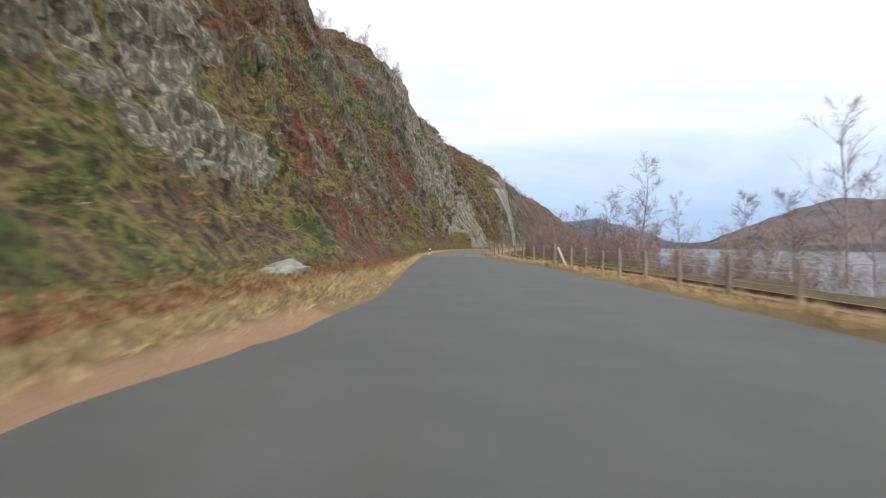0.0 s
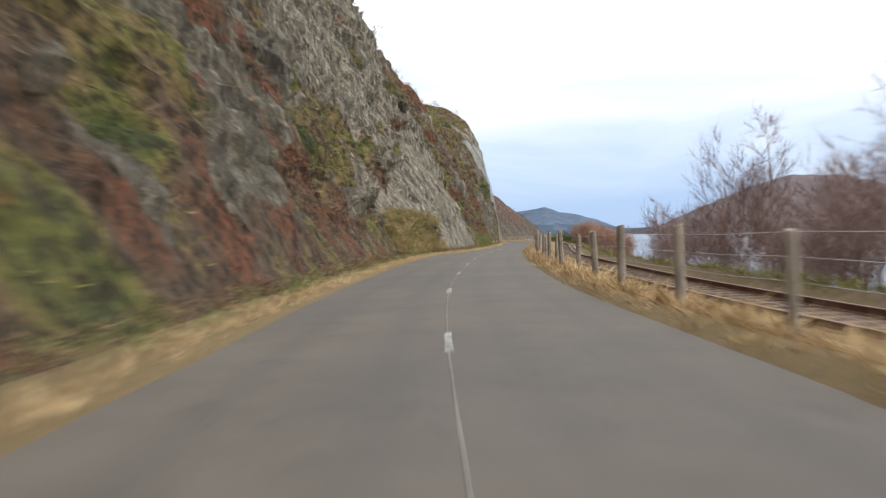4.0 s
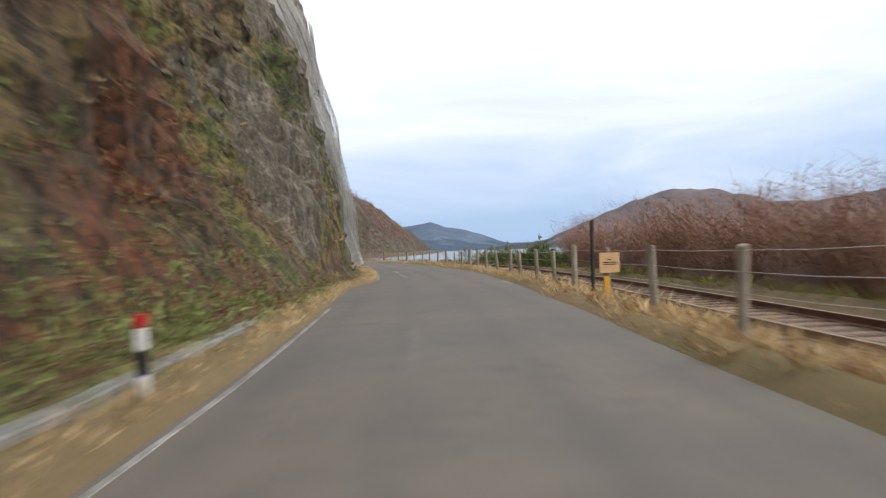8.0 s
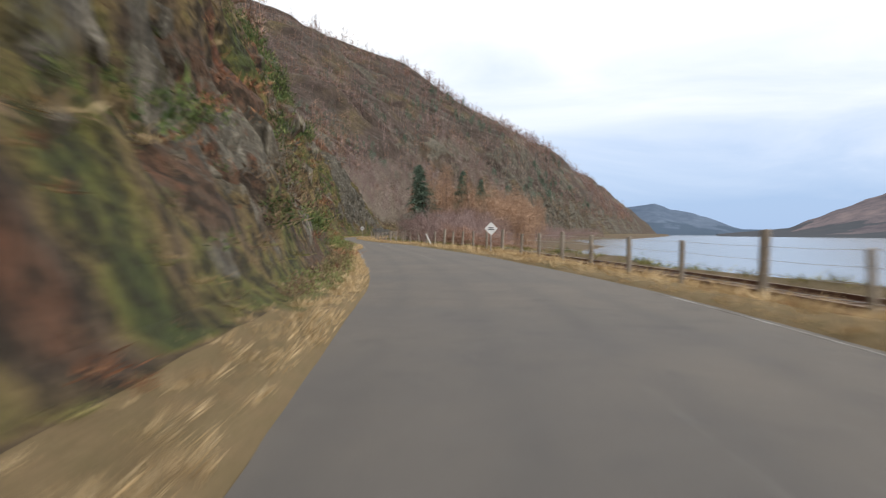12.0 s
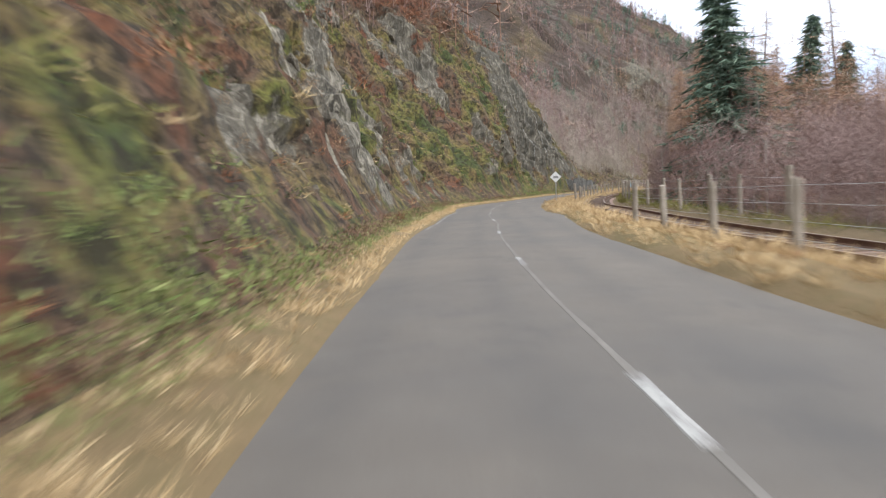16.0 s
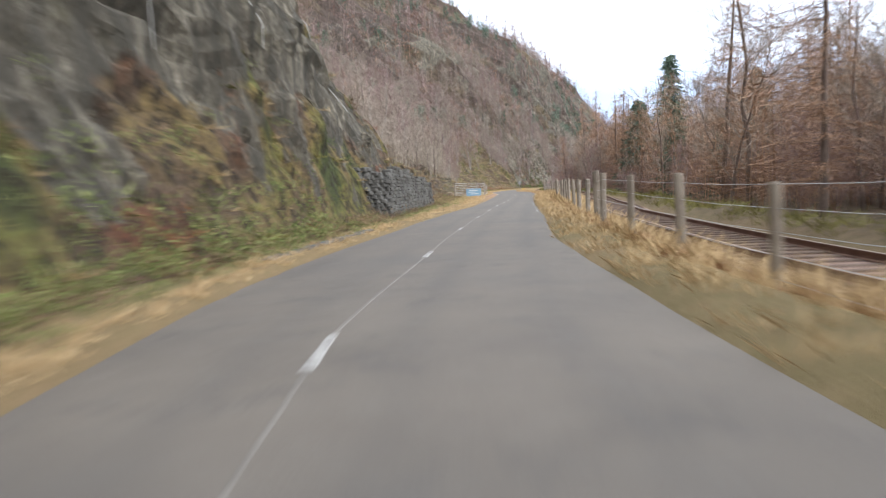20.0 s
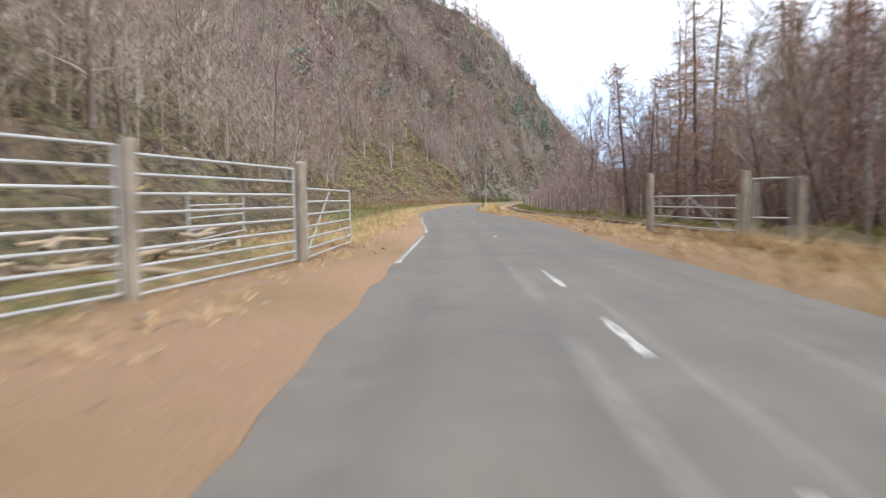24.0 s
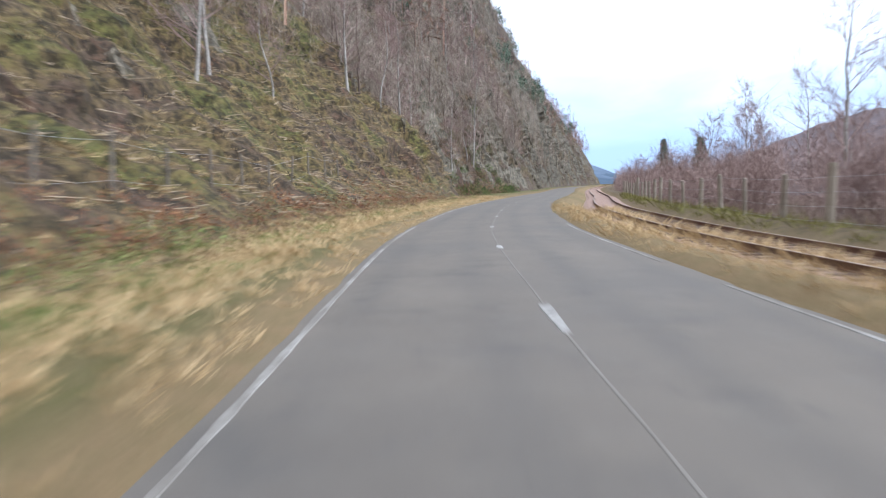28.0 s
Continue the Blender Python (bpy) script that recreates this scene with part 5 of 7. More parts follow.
tagged(part("stones_beyond", mesh_of("stones_beyond", v, f, M_STONE), None, wall), "stacked grey stones", kind="stuff")
ssw = np.arange(503.4, 527.2, 0.7)
wd = EDGE_L(ssw) - VERGE_W(ssw) * 0.92 - 0.62 - 1.3 * np.clip((506.5 - ssw) / 4, 0, 1)
x, y = at(ssw, wd)
part("core", path_mesh("core", np.stack([x, y, 0 * x], 1), [(-0.35, -0.2), (0.30, -0.2), (0.06, 2.1), (-0.35, 2.1)], M_STONE), None, wall)


# ---------------------------------------------------------------- boulders, kerb stones, low wall
def boulder(s, d, size, label, flat=0.6, sink=0.25, mat=M_BOULDER, name="boulder", group="fallen boulders", zb=None):
    q = np.random.default_rng(int(s * 13) + 5)
    bm = bmesh.new()
    bmesh.ops.create_icosphere(bm, subdivisions=3, radius=0.5)
    for v in bm.verts:
        c = v.co.normalized()
        k = 1 + 0.45 * noise.noise(c * 1.7 + Vector((s, d, 0))) + 0.3 * abs(noise.noise(c * 3.4 + Vector((s, 0, 0)))) - 0.1
        v.co = Vector((round(c.x * k * 3.2) / 3.2 * 0.35 + c.x * k * 0.65, c.y * k, c.z * k * flat)) * size * 0.55
    x, y = at(s, d)
    zz = (left_height(s, d) if d < 0 else right_height(s, d)) if zb is None else zb
    o = part(name, bm, mat, None)
    o.matrix_world = pose(float(x), float(y), zz + size * flat * 0.25 - sink * size * 0.3, q.normal(0, 12), q.normal(0, 12), q.uniform(0, 360))
    return tagged(o, label, "boulder", group)


boulder(23.2, -5.0, 1.9, "pale flat boulder lying in the grass below the cliff", 0.5, zb=0.05)
boulder(101.6, -4.9, 1.5, "pale fallen rock slab beside the marker posts", 0.28, zb=0.42)
boulder(103, -5.4, 0.9, "pale fallen rock beside the marker posts", 0.4, zb=0.2)
scree = []
for _ in range(900):
    q = rng.uniform(352, 378) if rng.uniform() < 0.85 else rng.uniform(336, 352)
    d = EDGE_L(q) - 0.25 - rng.uniform(0, 1) * VERGE_W(q) * 0.95
    x, y = at(q, d)
    zz = float(np.interp((EDGE_L(q) - d) / VERGE_W(q), verge_f, vz))
    m = pose(float(x), float(y), zz + 0.02, rng.normal(0, 25), rng.normal(0, 25), rng.uniform(0, 360)) @ Matrix.Diagonal((*(rng.uniform(0.04, 0.15) * np.array([1, rng.uniform(0.5, 1), rng.uniform(0.3, 0.6)])), 1))
    me = stones[int(rng.integers(8))]
    scree.append((m, me))
pieces = []
for m, me in scree:
    vv = np.array([(m @ v.co)[:] for v in me.vertices])
    ff = []
    for p in me.polygons:
        vi = list(p.vertices)
        ff += [(vi[0], vi[i], vi[i + 1]) for i in range(1, len(vi) - 1)]
    pieces.append((vv, np.array(ff)))
v, f = merged(pieces)
tagged(new("scree", mesh_of("scree", v, f, M_SCREE)), "reddish broken stones fallen at the foot of the cliff", "rubble", kind="stuff")
low = empty("low_stone_edging", Matrix.Identity(4), "low pale concrete edging along the ditch", "kerb")
for s in np.arange(199.5, 209.5, 1.25):
    x, y = at(s, EDGE_L(s) - 0.75)
    o = part("edging_block", box(bmesh.new(), -0.12, -0.6, -0.2, 0.12, 0.6, 0.2, 0.02), M_CONCRETE, low)
    o.matrix_world = pose(float(x), float(y), 0.0, rng.normal(0, 1), rng.normal(0, 1), math.degrees(heading(s)))
low2 = empty("low_stone_edging", Matrix.Identity(4), "low dark stone kerb at the foot of the wet cliff", "kerb")
for s in np.arange(489, 498, 1.25):
    x, y = at(s, EDGE_L(s) - 0.55)
    o = part("edging_block", box(bmesh.new(), -0.15, -0.6, -0.2, 0.15, 0.6, 0.14, 0.03), M_STONE, low2)
    o.matrix_world = pose(float(x), float(y), 0.0, rng.normal(0, 1), rng.normal(0, 1), math.degrees(heading(s)))

# ---------------------------------------------------------------- rockfall netting on the steep face
net = empty("rockfall_netting", Matrix.Identity(4), "grey rockfall netting cables hanging down the cliff face", "netting")
for s in (266, 270.5, 276, 282, 490, 496, 507):
    i = int(np.searchsorted(rows_s, s))
    top = int(np.searchsorted(arc, (16 if s > 300 else min(H2(s), 26) * 0.72) + 3 * rng.uniform()))
    bot = int(np.searchsorted(arc, 7 if 222 < s < 290 else 5 if s > 300 else 9))
    p = LEFT_V[i, nv + bot:nv + top:4].copy()
    p[:, 0] += 0.3
    p[:, 0] = np.maximum(p[:, 0], np.convolve(np.pad(p[:, 0], 2, mode="edge"), np.ones(5) / 5, "valid"))
    p[:, 1] += rng.normal(0, 0.7) * np.linspace(0, 1, len(p))
    v, f = tube(p, 0.013, 4)
    part("cable", mesh_of("cable", v, f, M_NET), None, net)


def on_face(sq, v_up, proud):
    """Places on the rock face at s and at a length up the face, standing proud of it."""
    i = np.clip(np.searchsorted(rows_s, sq), 0, nr - 1)
    j = np.clip(np.searchsorted(arc, v_up), 0, na - 1)
    x, y = at(sq, D[i, nv + j] + proud)
    return np.stack([x, y, Z[i, nv + j]], -1)


# the mesh hangs in gathered folds that sweep down along the face
for k, (s0, slant, wide) in enumerate(((237, 3, 0.7), (240, 5, 0.9), (242.5, 6, 0.6), (244.5, 7, 1.0), (247, 8, 0.8), (249.5, 8.5, 1.1), (252, 8, 0.8), (254.5, 7.5, 1.0), (256.8, 6, 0.9), (258.6, 4.5, 0.7), (260, 3.2, 0.8), (261.4, 2, 0.6), (263, 1.2, 0.5))):
    up = np.linspace(0, 1, 34)
    lift = 0.05 + up * min(float(H2(s0)), 24) * 0.8
    fold = []
    grid_s = []
    offs = np.linspace(-1, 1, 25)
    for q in offs:
        sq = s0 - 1.7 * slant * up**1.1 + q * 1.5 * wide * (0.45 + 0.75 * np.abs(up - 0.3)) + 0.12 * np.sin(up * 7 + 2 * k) + 0.03 * np.sin(up * 40 + 5 * q)
        p = on_face(sq, lift, 0.30 + 0.32 * math.cos(q * 1.5) + 0.06 * math.sin(9 * q + k))
        p = np.stack([np.convolve(np.pad(p[:, c], 2, mode="edge"), np.ones(5) / 5, "valid") for c in range(3)], 1)
        grid_s.append(p)
        fold.append(tube(p, 0.009, 3))
    grid_s = np.array(grid_s)
    for w in np.linspace(0, 33, 110):
        j, r = int(min(w, 32)), w - int(min(w, 32))
        line = grid_s[:, j] * (1 - r) + grid_s[:, j + 1] * r
        line[:, 2] += 0.08 * np.sin(np.arange(25) * 1.15 + w * 1.3)
        fold.append(tube(line, 0.007, 3))
    v, f = merged(fold)
    part("mesh_fold", mesh_of("mesh_fold", v, f, M_NET), None, net, "gathered fold of pale wire mesh")

# ---------------------------------------------------------------- plants on the hillside
ncol = int(np.searchsorted(arc, 50))
ii, jj = np.meshgrid(np.arange(nr), np.arange(nv, nv + ncol), indexing="ij")
ok = (rows_s[ii] > -8) & (rows_s[ii] < 800) & (LCOV[ii, jj] > 0.42) & ~((rows_s[ii] > 231) & (rows_s[ii] < 284) & (arc[jj - nv] < np.where(rows_s[ii] < 264, 9, 3)))
ii, jj = ii[ok], jj[ok]
wgt = np.where(rows_s[ii] > 545, 1.5, 1.0) * np.where(arc[jj - nv] > 30, 1.5, 1.0) * np.where(arc[jj - nv] < 9, 1.5, 1.0) * np.clip(LCOV[ii, jj], 0.4, 1)
wgt = wgt * np.where(arc[jj - nv] < 15, 1.5, 1.0) * np.gradient(arc)[jj - nv] * np.gradient(rows_s)[ii]
pick = rng.choice(len(ii), 40000, p=wgt / wgt.sum())
ii, jj = ii[pick], jj[pick]
spot = LEFT_V[ii, jj] + rng.normal(0, 0.22, (len(ii), 3)) * np.array([1, 1, 0.3])
ptone = np.where(rows_s[ii] > 530, np.clip(LTONE[ii, jj] + 0.1 * rng.normal(0, 1, len(ii)), 0.3, 0.72), LTONE[ii, jj] + 0.13 * rng.normal(0, 1, len(ii)))
bank = (rows_s[ii] > 636) & (rows_s[ii] < 757) & (arc[jj - nv] < 26)
ptone = np.where(bank, np.clip(0.41 + 0.045 * rng.normal(0, 1, len(ii)), 0.345, 0.5), ptone)
bramble = vnoise(rows_s[ii] / 3.0, arc[jj - nv] / 3.0, 0 * ii + 0.5, 123)
size = np.exp(rng.normal(-0.35, 0.35, len(ii))) * np.where(arc[jj - nv] > 25, 1.25, np.where(arc[jj - nv] < 2.5, 0.5, np.where(arc[jj - nv] < 14, 0.82, 1.0)))
nxr, nyr = np.interp(rows_s[ii], GRID, NX), np.interp(rows_s[ii], GRID, NY)
lean = np.stack([nxr, nyr], 1) * 0.45
kinds = (("gorse_bushes", M_GORSE, ptone < 0.12, bush(46, 1, 0.22, 0.03, 0.8), 0.8, "dark green gorse and ivy on the rock ledges"),
         ("moss_grass", M_MOSS, (ptone >= 0.12) & (ptone < 0.34), blades(30, 0.7, 0.5, 0.024, 0.8, 6), 0.72, "yellow-green grass and moss on the slope"),
         ("moor_grass", M_MOOR, (ptone >= 0.34) & (ptone < 0.46), blades(30, 0.7, 0.55, 0.02, 0.8, 2), 0.72, "ochre moor grass tussocks on the slope"),
         ("heather", M_HEATHER, (ptone >= 0.46) & (ptone < 0.76), bush(40, 3, 0.24, 0.022, 0.75), 0.78, "brown winter heather on the slope"),
         ("bracken", M_BRACKEN, ptone >= 0.76, bush(38, 4, 0.30, 0.03, 0.55), 0.85, "rust-red dead bracken on the slope"))
for name, m, sel, tpl, k, lab in kinds:
    tagged(new(name, strewn(name, tpl, spot[sel], size[sel] * k * np.where(rows_s[ii[sel]] > 545, 0.75, 1.0), m, 0.25, lean[sel])), lab, "vegetation", kind="stuff")
# dark bushes standing proud of the face
sel = (bramble > 0.34) & (rows_s[ii] < 545) & (rng.uniform(0, 1, len(ii)) < 0.5)
tagged(new("cliff_bushes", strewn("cliff_bushes", bush(90, 8, 0.34, 0.010, 0.95), spot[sel], 1.05 * size[sel], M_HEATHER, 0.2, lean[sel])), "dark bare bushes clinging to the cliff", "bush", kind="stuff")
sel = (bramble < -0.42) & (rows_s[ii] < 545) & (arc[jj - nv] < 26) & ((rng.uniform(0, 1, len(ii)) < 0.4) | ((rows_s[ii] > 318) & (rows_s[ii] < 350)))
tagged(new("evergreen_bushes", strewn("evergreen_bushes", bush(90, 9, 0.2, 0.026, 0.9), spot[sel], 1.05 * size[sel], M_GORSE, 0.2, lean[sel])), "dark green gorse bushes on the cliff", "bush", kind="stuff")
# ivy and young evergreens hanging over the bend
ki, kj = np.nonzero((rows_s[:, None] > 322) & (rows_s[:, None] < 353) & (arc[None, :] > 9) & (arc[None, :] < 30))
sel = rng.choice(len(ki), 420)
tagged(new("ivy_thicket", strewn("ivy_thicket", bush(150, 33, 0.2, 0.022, 1.1), LEFT_V[ki[sel], kj[sel] + nv], rng.uniform(0.7, 1.7, 420), M_GORSE, 0.25)), "dark green ivy and young evergreens hanging over the bend", "bush", kind="stuff")
# gorse and ivy down the gullies of the steep face past the netting
ki, kj = np.nonzero((rows_s[:, None] > 261) & (rows_s[:, None] < 312) & (arc[None, :] > 1.2) & (arc[None, :] < 28))
gp = np.clip(fbm((rows_s[ki] + 0.45 * arc[kj]) / 3.2, arc[kj] / 9, 0 * ki + 0.3, 2, 401), 0, 1) ** 1.5 * np.gradient(arc)[kj]
sel = rng.choice(len(ki), 620, p=gp / gp.sum())
gpos = LEFT_V[ki[sel], kj[sel] + nv]
tagged(new("gully_gorse", strewn("gully_gorse", bush(110, 35, 0.2, 0.02, 0.9), gpos[:330], rng.uniform(0.5, 1.2, 330), M_GORSE, 0.25)), "dark green gorse down the gullies of the steep face", "bush", kind="stuff")
tagged(new("gully_heather", strewn("gully_heather", bush(90, 36, 0.26, 0.014, 0.9), gpos[330:], rng.uniform(0.5, 1.1, 290), M_HEATHER, 0.25)), "brown heather down the gullies of the steep face", "bush", kind="stuff")
# blocks of rock breaking through the heath
ri, rj = np.nonzero((rows_s[:, None] > -10) & (rows_s[:, None] < 1000) & (arc[None, :] > 1.5) & (arc[None, :] < 45) & (cover > 0.22) & (cover < 0.78))
for q in range(5):
    bm = bmesh.new()
    bmesh.ops.create_icosphere(bm, subdivisions=1, radius=0.5)
    for w in bm.verts:
        c = w.co
        w.co = Vector((c.x * (0.7 + 0.5 * noise.noise(c * 3 + Vector((q * 7.0, 0, 0)))), c.y * 0.75, c.z * (1.15 + 0.6 * noise.noise(c * 2 + Vector((0, q * 5.0, 0))))))
    bm.faces.ensure_lookup_table()
    rock_t = np.array([[v.co[:] for v in f.verts] for f in bm.faces])
    bm.free()
    sel = rng.choice(len(ri), 1100)
    pl = LEFT_V[ri[sel], rj[sel] + nv] - np.array([0.15, 0, 0.1])
    tagged(new("rock_outcrops", strewn("rock_outcrops", rock_t, pl, np.exp(rng.normal(-0.8, 0.5, 1100)) * np.where(rows_s[ri[sel]] > 540, 1.9, 1.0), M_CLIFF, 0.35, None, 0.0)), "grey angular rock blocks breaking through the heath", "rock", kind="stuff")
# gorse at the foot of the smooth slab
qs = rng.uniform(146, 162, 420)
qd = EDGE_L(qs) - VERGE_W(qs) - rng.uniform(0.1, 1.6, 420)
qx, qy = at(qs, qd)
qp = np.stack([qx, qy, np.array([left_height(a, b) for a, b in zip(qs, qd)]).clip(0, 3.0)], 1)
tagged(new("gorse_thicket", strewn("gorse_thicket", bush(150, 19, 0.42, 0.009, 0.9), qp[::2], rng.uniform(0.5, 0.95, 210), M_MOOR, 0.25)), "pale brown leafless thicket at the foot of the rock slab", "bush", kind="stuff")


tagged(new("gorse_thicket", strewn("gorse_thicket", bush(150, 20, 0.25, 0.015, 0.8), qp[1::2], rng.uniform(0.5, 0.95, 210), M_MOSS, 0.25)), "dark olive gorse at the foot of the rock slab", "bush", kind="stuff")
# ---------------------------------------------------------------- verge grass on both sides
def grass(name, n, s_rng, offset, material, scale, label, tpl, left=True):
    gs = rng.uniform(*s_rng, n)
    go = offset(gs, n)
    if left:
        gd = EDGE_L(gs) - go
        gz = np.interp(go / VERGE_W(gs), verge_f[1:], vz[1:])
        gz = np.where(go > VERGE_W(gs), gz + (go - VERGE_W(gs)) * 0.5, gz)
    else:
        gd = EDGE_R(gs) + go
        gz = np.array([right_height(a, b) for a, b in zip(gs, gd)])
    keep = ~((gs > 228) & (gs < 296)) | (material is M_STRAW) | (not left)
    gs, gd, gz = gs[keep], gd[keep], gz[keep]
    n = len(gs)
    gx, gy = at(gs, gd)
    return tagged(new(name, strewn(name, tpl, np.stack([gx, gy, gz - 0.02], 1), scale * np.exp(np.clip(rng.normal(0, 0.3, n), -0.6, 0.3)), material, 0.3)), label, "grass", kind="stuff")


straw_t = blades(20, 0.75, 0.9, 0.018, 0.6, 21)
leafy_t = bush(34, 24, 0.22, 0.022, 0.75)
fine_t = blades(16, 0.65, 1.0, 0.026, 0.5, 22)
verge_l = lambda s, n: np.abs(rng.normal(0, 0.45, n)) * VERGE_W(s) * 0.8 + 0.08 + 0.5 * np.clip(1 - np.abs(s - 595) / 60, 0, 1) * VERGE_W(s) * 0.6
grass("straw_verge_left", 8000, (-8, 760), verge_l, M_STRAW, 0.20, "short straw-coloured winter grass on the verge below the cliff", straw_t)
grass("gate_verge_grass", 2400, (535, 650), lambda s, n: VERGE_W(s) * rng.uniform(0.12, 1.1, n) ** 0.8, M_STRAW, 0.22, "straw grass tufts on the sandy verge by the gates", straw_t)
grass("bank_verge_grass", 6500, (596, 760), lambda s, n: VERGE_W(s) * rng.uniform(0.3, 1.1, n), M_STRAW, 0.24, "pale straw grass between sandy strip and bank", straw_t)
grass("slope_foot_grass", 3200, (1, 44), lambda s, n: VERGE_W(s) * rng.uniform(0.22, 1.12, n), M_MOOR, 0.26, "ochre grass tufts between road edge and brackened slope", straw_t)
grass("slope_foot_bracken", 1400, (1, 44), lambda s, n: VERGE_W(s) * rng.uniform(0.6, 1.15, n), M_BRACKEN, 0.34, "rust-red dead bracken at the foot of the slope", fine_t)
grass("tall_verge_grass", 150, (241, 266), lambda s, n: VERGE_W(s) * rng.uniform(0.3, 1.05, n), M_STRAW, 0.28, "tall straw tussocks at the foot of the netted face", straw_t)
grass("green_verge_left", 5200, (-8, 760), lambda s, n: VERGE_W(s) * rng.uniform(0.45, 1.25, n), M_GREEN, 0.34, "patches of green grass at the foot of the bank", leafy_t)
grass("brown_bank_left", 5200, (-8, 760), lambda s, n: VERGE_W(s) * rng.uniform(0.7, 1.3, n), M_HEATHER, 0.42, "brown dead stalks at the foot of the bank", leafy_t)
grass("straw_verge_right", 9000, (-5, 720), lambda s, n: rng.uniform(0.0, 1, n) ** 1.2 * (FENCE_OUT(s) + 1.0) + 0.05, M_STRAW, 0.30, "long straw-coloured grass between road and railway", straw_t, False)
grass("fence_line_grass", 5200, (0, 720), lambda s, n: np.maximum(FENCE_OUT(s) + 0.15 + rng.normal(0, 0.32, n), 0.35), M_STRAW, 0.50, "tall tawny grass along the fence line", straw_t, False)
grass("ballast_edge_grass", 6500, (0, 720), lambda s, n: rng.uniform(0, 1, n) * np.maximum(RAIL(s) - EDGE_R(s) - FENCE_OUT(s) - 1.1, 0.3) + FENCE_OUT(s) + 0.2, M_STRAW, 0.58, "rough tawny grass between the fence and the track", straw_t, False)
grass("brown_verge_right", 4500, (-5, 720), lambda s, n: FENCE_OUT(s) + rng.normal(0, 0.4, n), M_BRACKEN, 0.26, "rusty dead bracken along the fence", fine_t, False)
grass("trackside_grass", 6500, (40, 760), lambda s, n: RAIL(s) - EDGE_R(s) + 2.0 + rng.exponential(1.9, n), M_MOSS, 0.42, "rough grass beyond the railway", straw_t, False)


# fresh green tufts at the foot of the slope
gq, gd2 = [], []
for a, b, n in ((8, 30, 110), (77, 92, 260), (181, 214, 620), (320, 344, 420), (372, 388, 200), (470, 497, 420), (612, 690, 520)):
    q = rng.uniform(a, b, n)
    gq.append(q)
    gd2.append(EDGE_L(q) - VERGE_W(q) * rng.uniform(0.75, 1.0, n) - np.abs(rng.normal(0, 0.7, n)))
gq, gd2 = np.concatenate(gq), np.concatenate(gd2)
gx, gy = at(gq, gd2)
gz2 = np.array([left_height(a, b) for a, b in zip(gq, gd2)])
tagged(new("green_foot_tufts", strewn("green_foot_tufts", leafy_t, np.stack([gx, gy, gz2], 1), 0.45 * np.exp(rng.normal(0, 0.35, len(gq))), M_GREEN, 0.3)), "fresh green tufts at the foot of the slope", "grass", kind="stuff")


gq = rng.uniform(636, 735, 700)
gd2 = EDGE_L(gq) - VERGE_W(gq) - np.abs(rng.normal(0.5, 1.1, 700))
gx, gy = at(gq, gd2)
gz2 = np.array([left_height(a, b) for a, b in zip(gq, gd2)])
tagged(new("bracken_strip", strewn("bracken_strip", leafy_t, np.stack([gx, gy, gz2], 1), 0.45 * np.exp(rng.normal(0, 0.4, 700)), M_BRACKEN, 0.3)), "red-brown dead bracken along the foot of the bank", "bracken", kind="stuff")
# pebbles on the sandy lay-by
bm = bmesh.new()
bmesh.ops.create_icosphere(bm, subdivisions=1, radius=0.5)
pebble_t = np.array([[v.co[:] for v in f.verts] for f in bm.faces]) * np.array([1, 0.7, 0.45])
bm.free()
qs = rng.normal(590, 24, 900)
qf = rng.uniform(0.1, 0.95, 900)
qx, qy = at(qs, EDGE_L(qs) - qf * VERGE_W(qs))
tagged(new("verge_pebbles", strewn("verge_pebbles", pebble_t, np.stack([qx, qy, np.interp(qf, verge_f, vz)], 1), np.exp(rng.normal(-2.7, 0.5, 900)), M_SCREE, 0.2, None, 0.0)), "small pale stones scattered on the sandy verge", "stones", kind="stuff")


# ---------------------------------------------------------------- trees
def bent(r, a, b, n, wander):
    k = np.linspace(0, 1, n)[:, None]
    p = a + (b - a) * k
    w = np.cumsum(r.normal(0, wander, (n, 3)), axis=0) * np.sqrt(k)
    return p + w - w[0]


def sprig(p, d, width, r):
    """A twig as one slim blade."""
    w = np.cross(d, r.normal(0, 1, 3))
    w = w / (np.linalg.norm(w) + 1e-9) * width
    return [p - w, p + w, p + d]


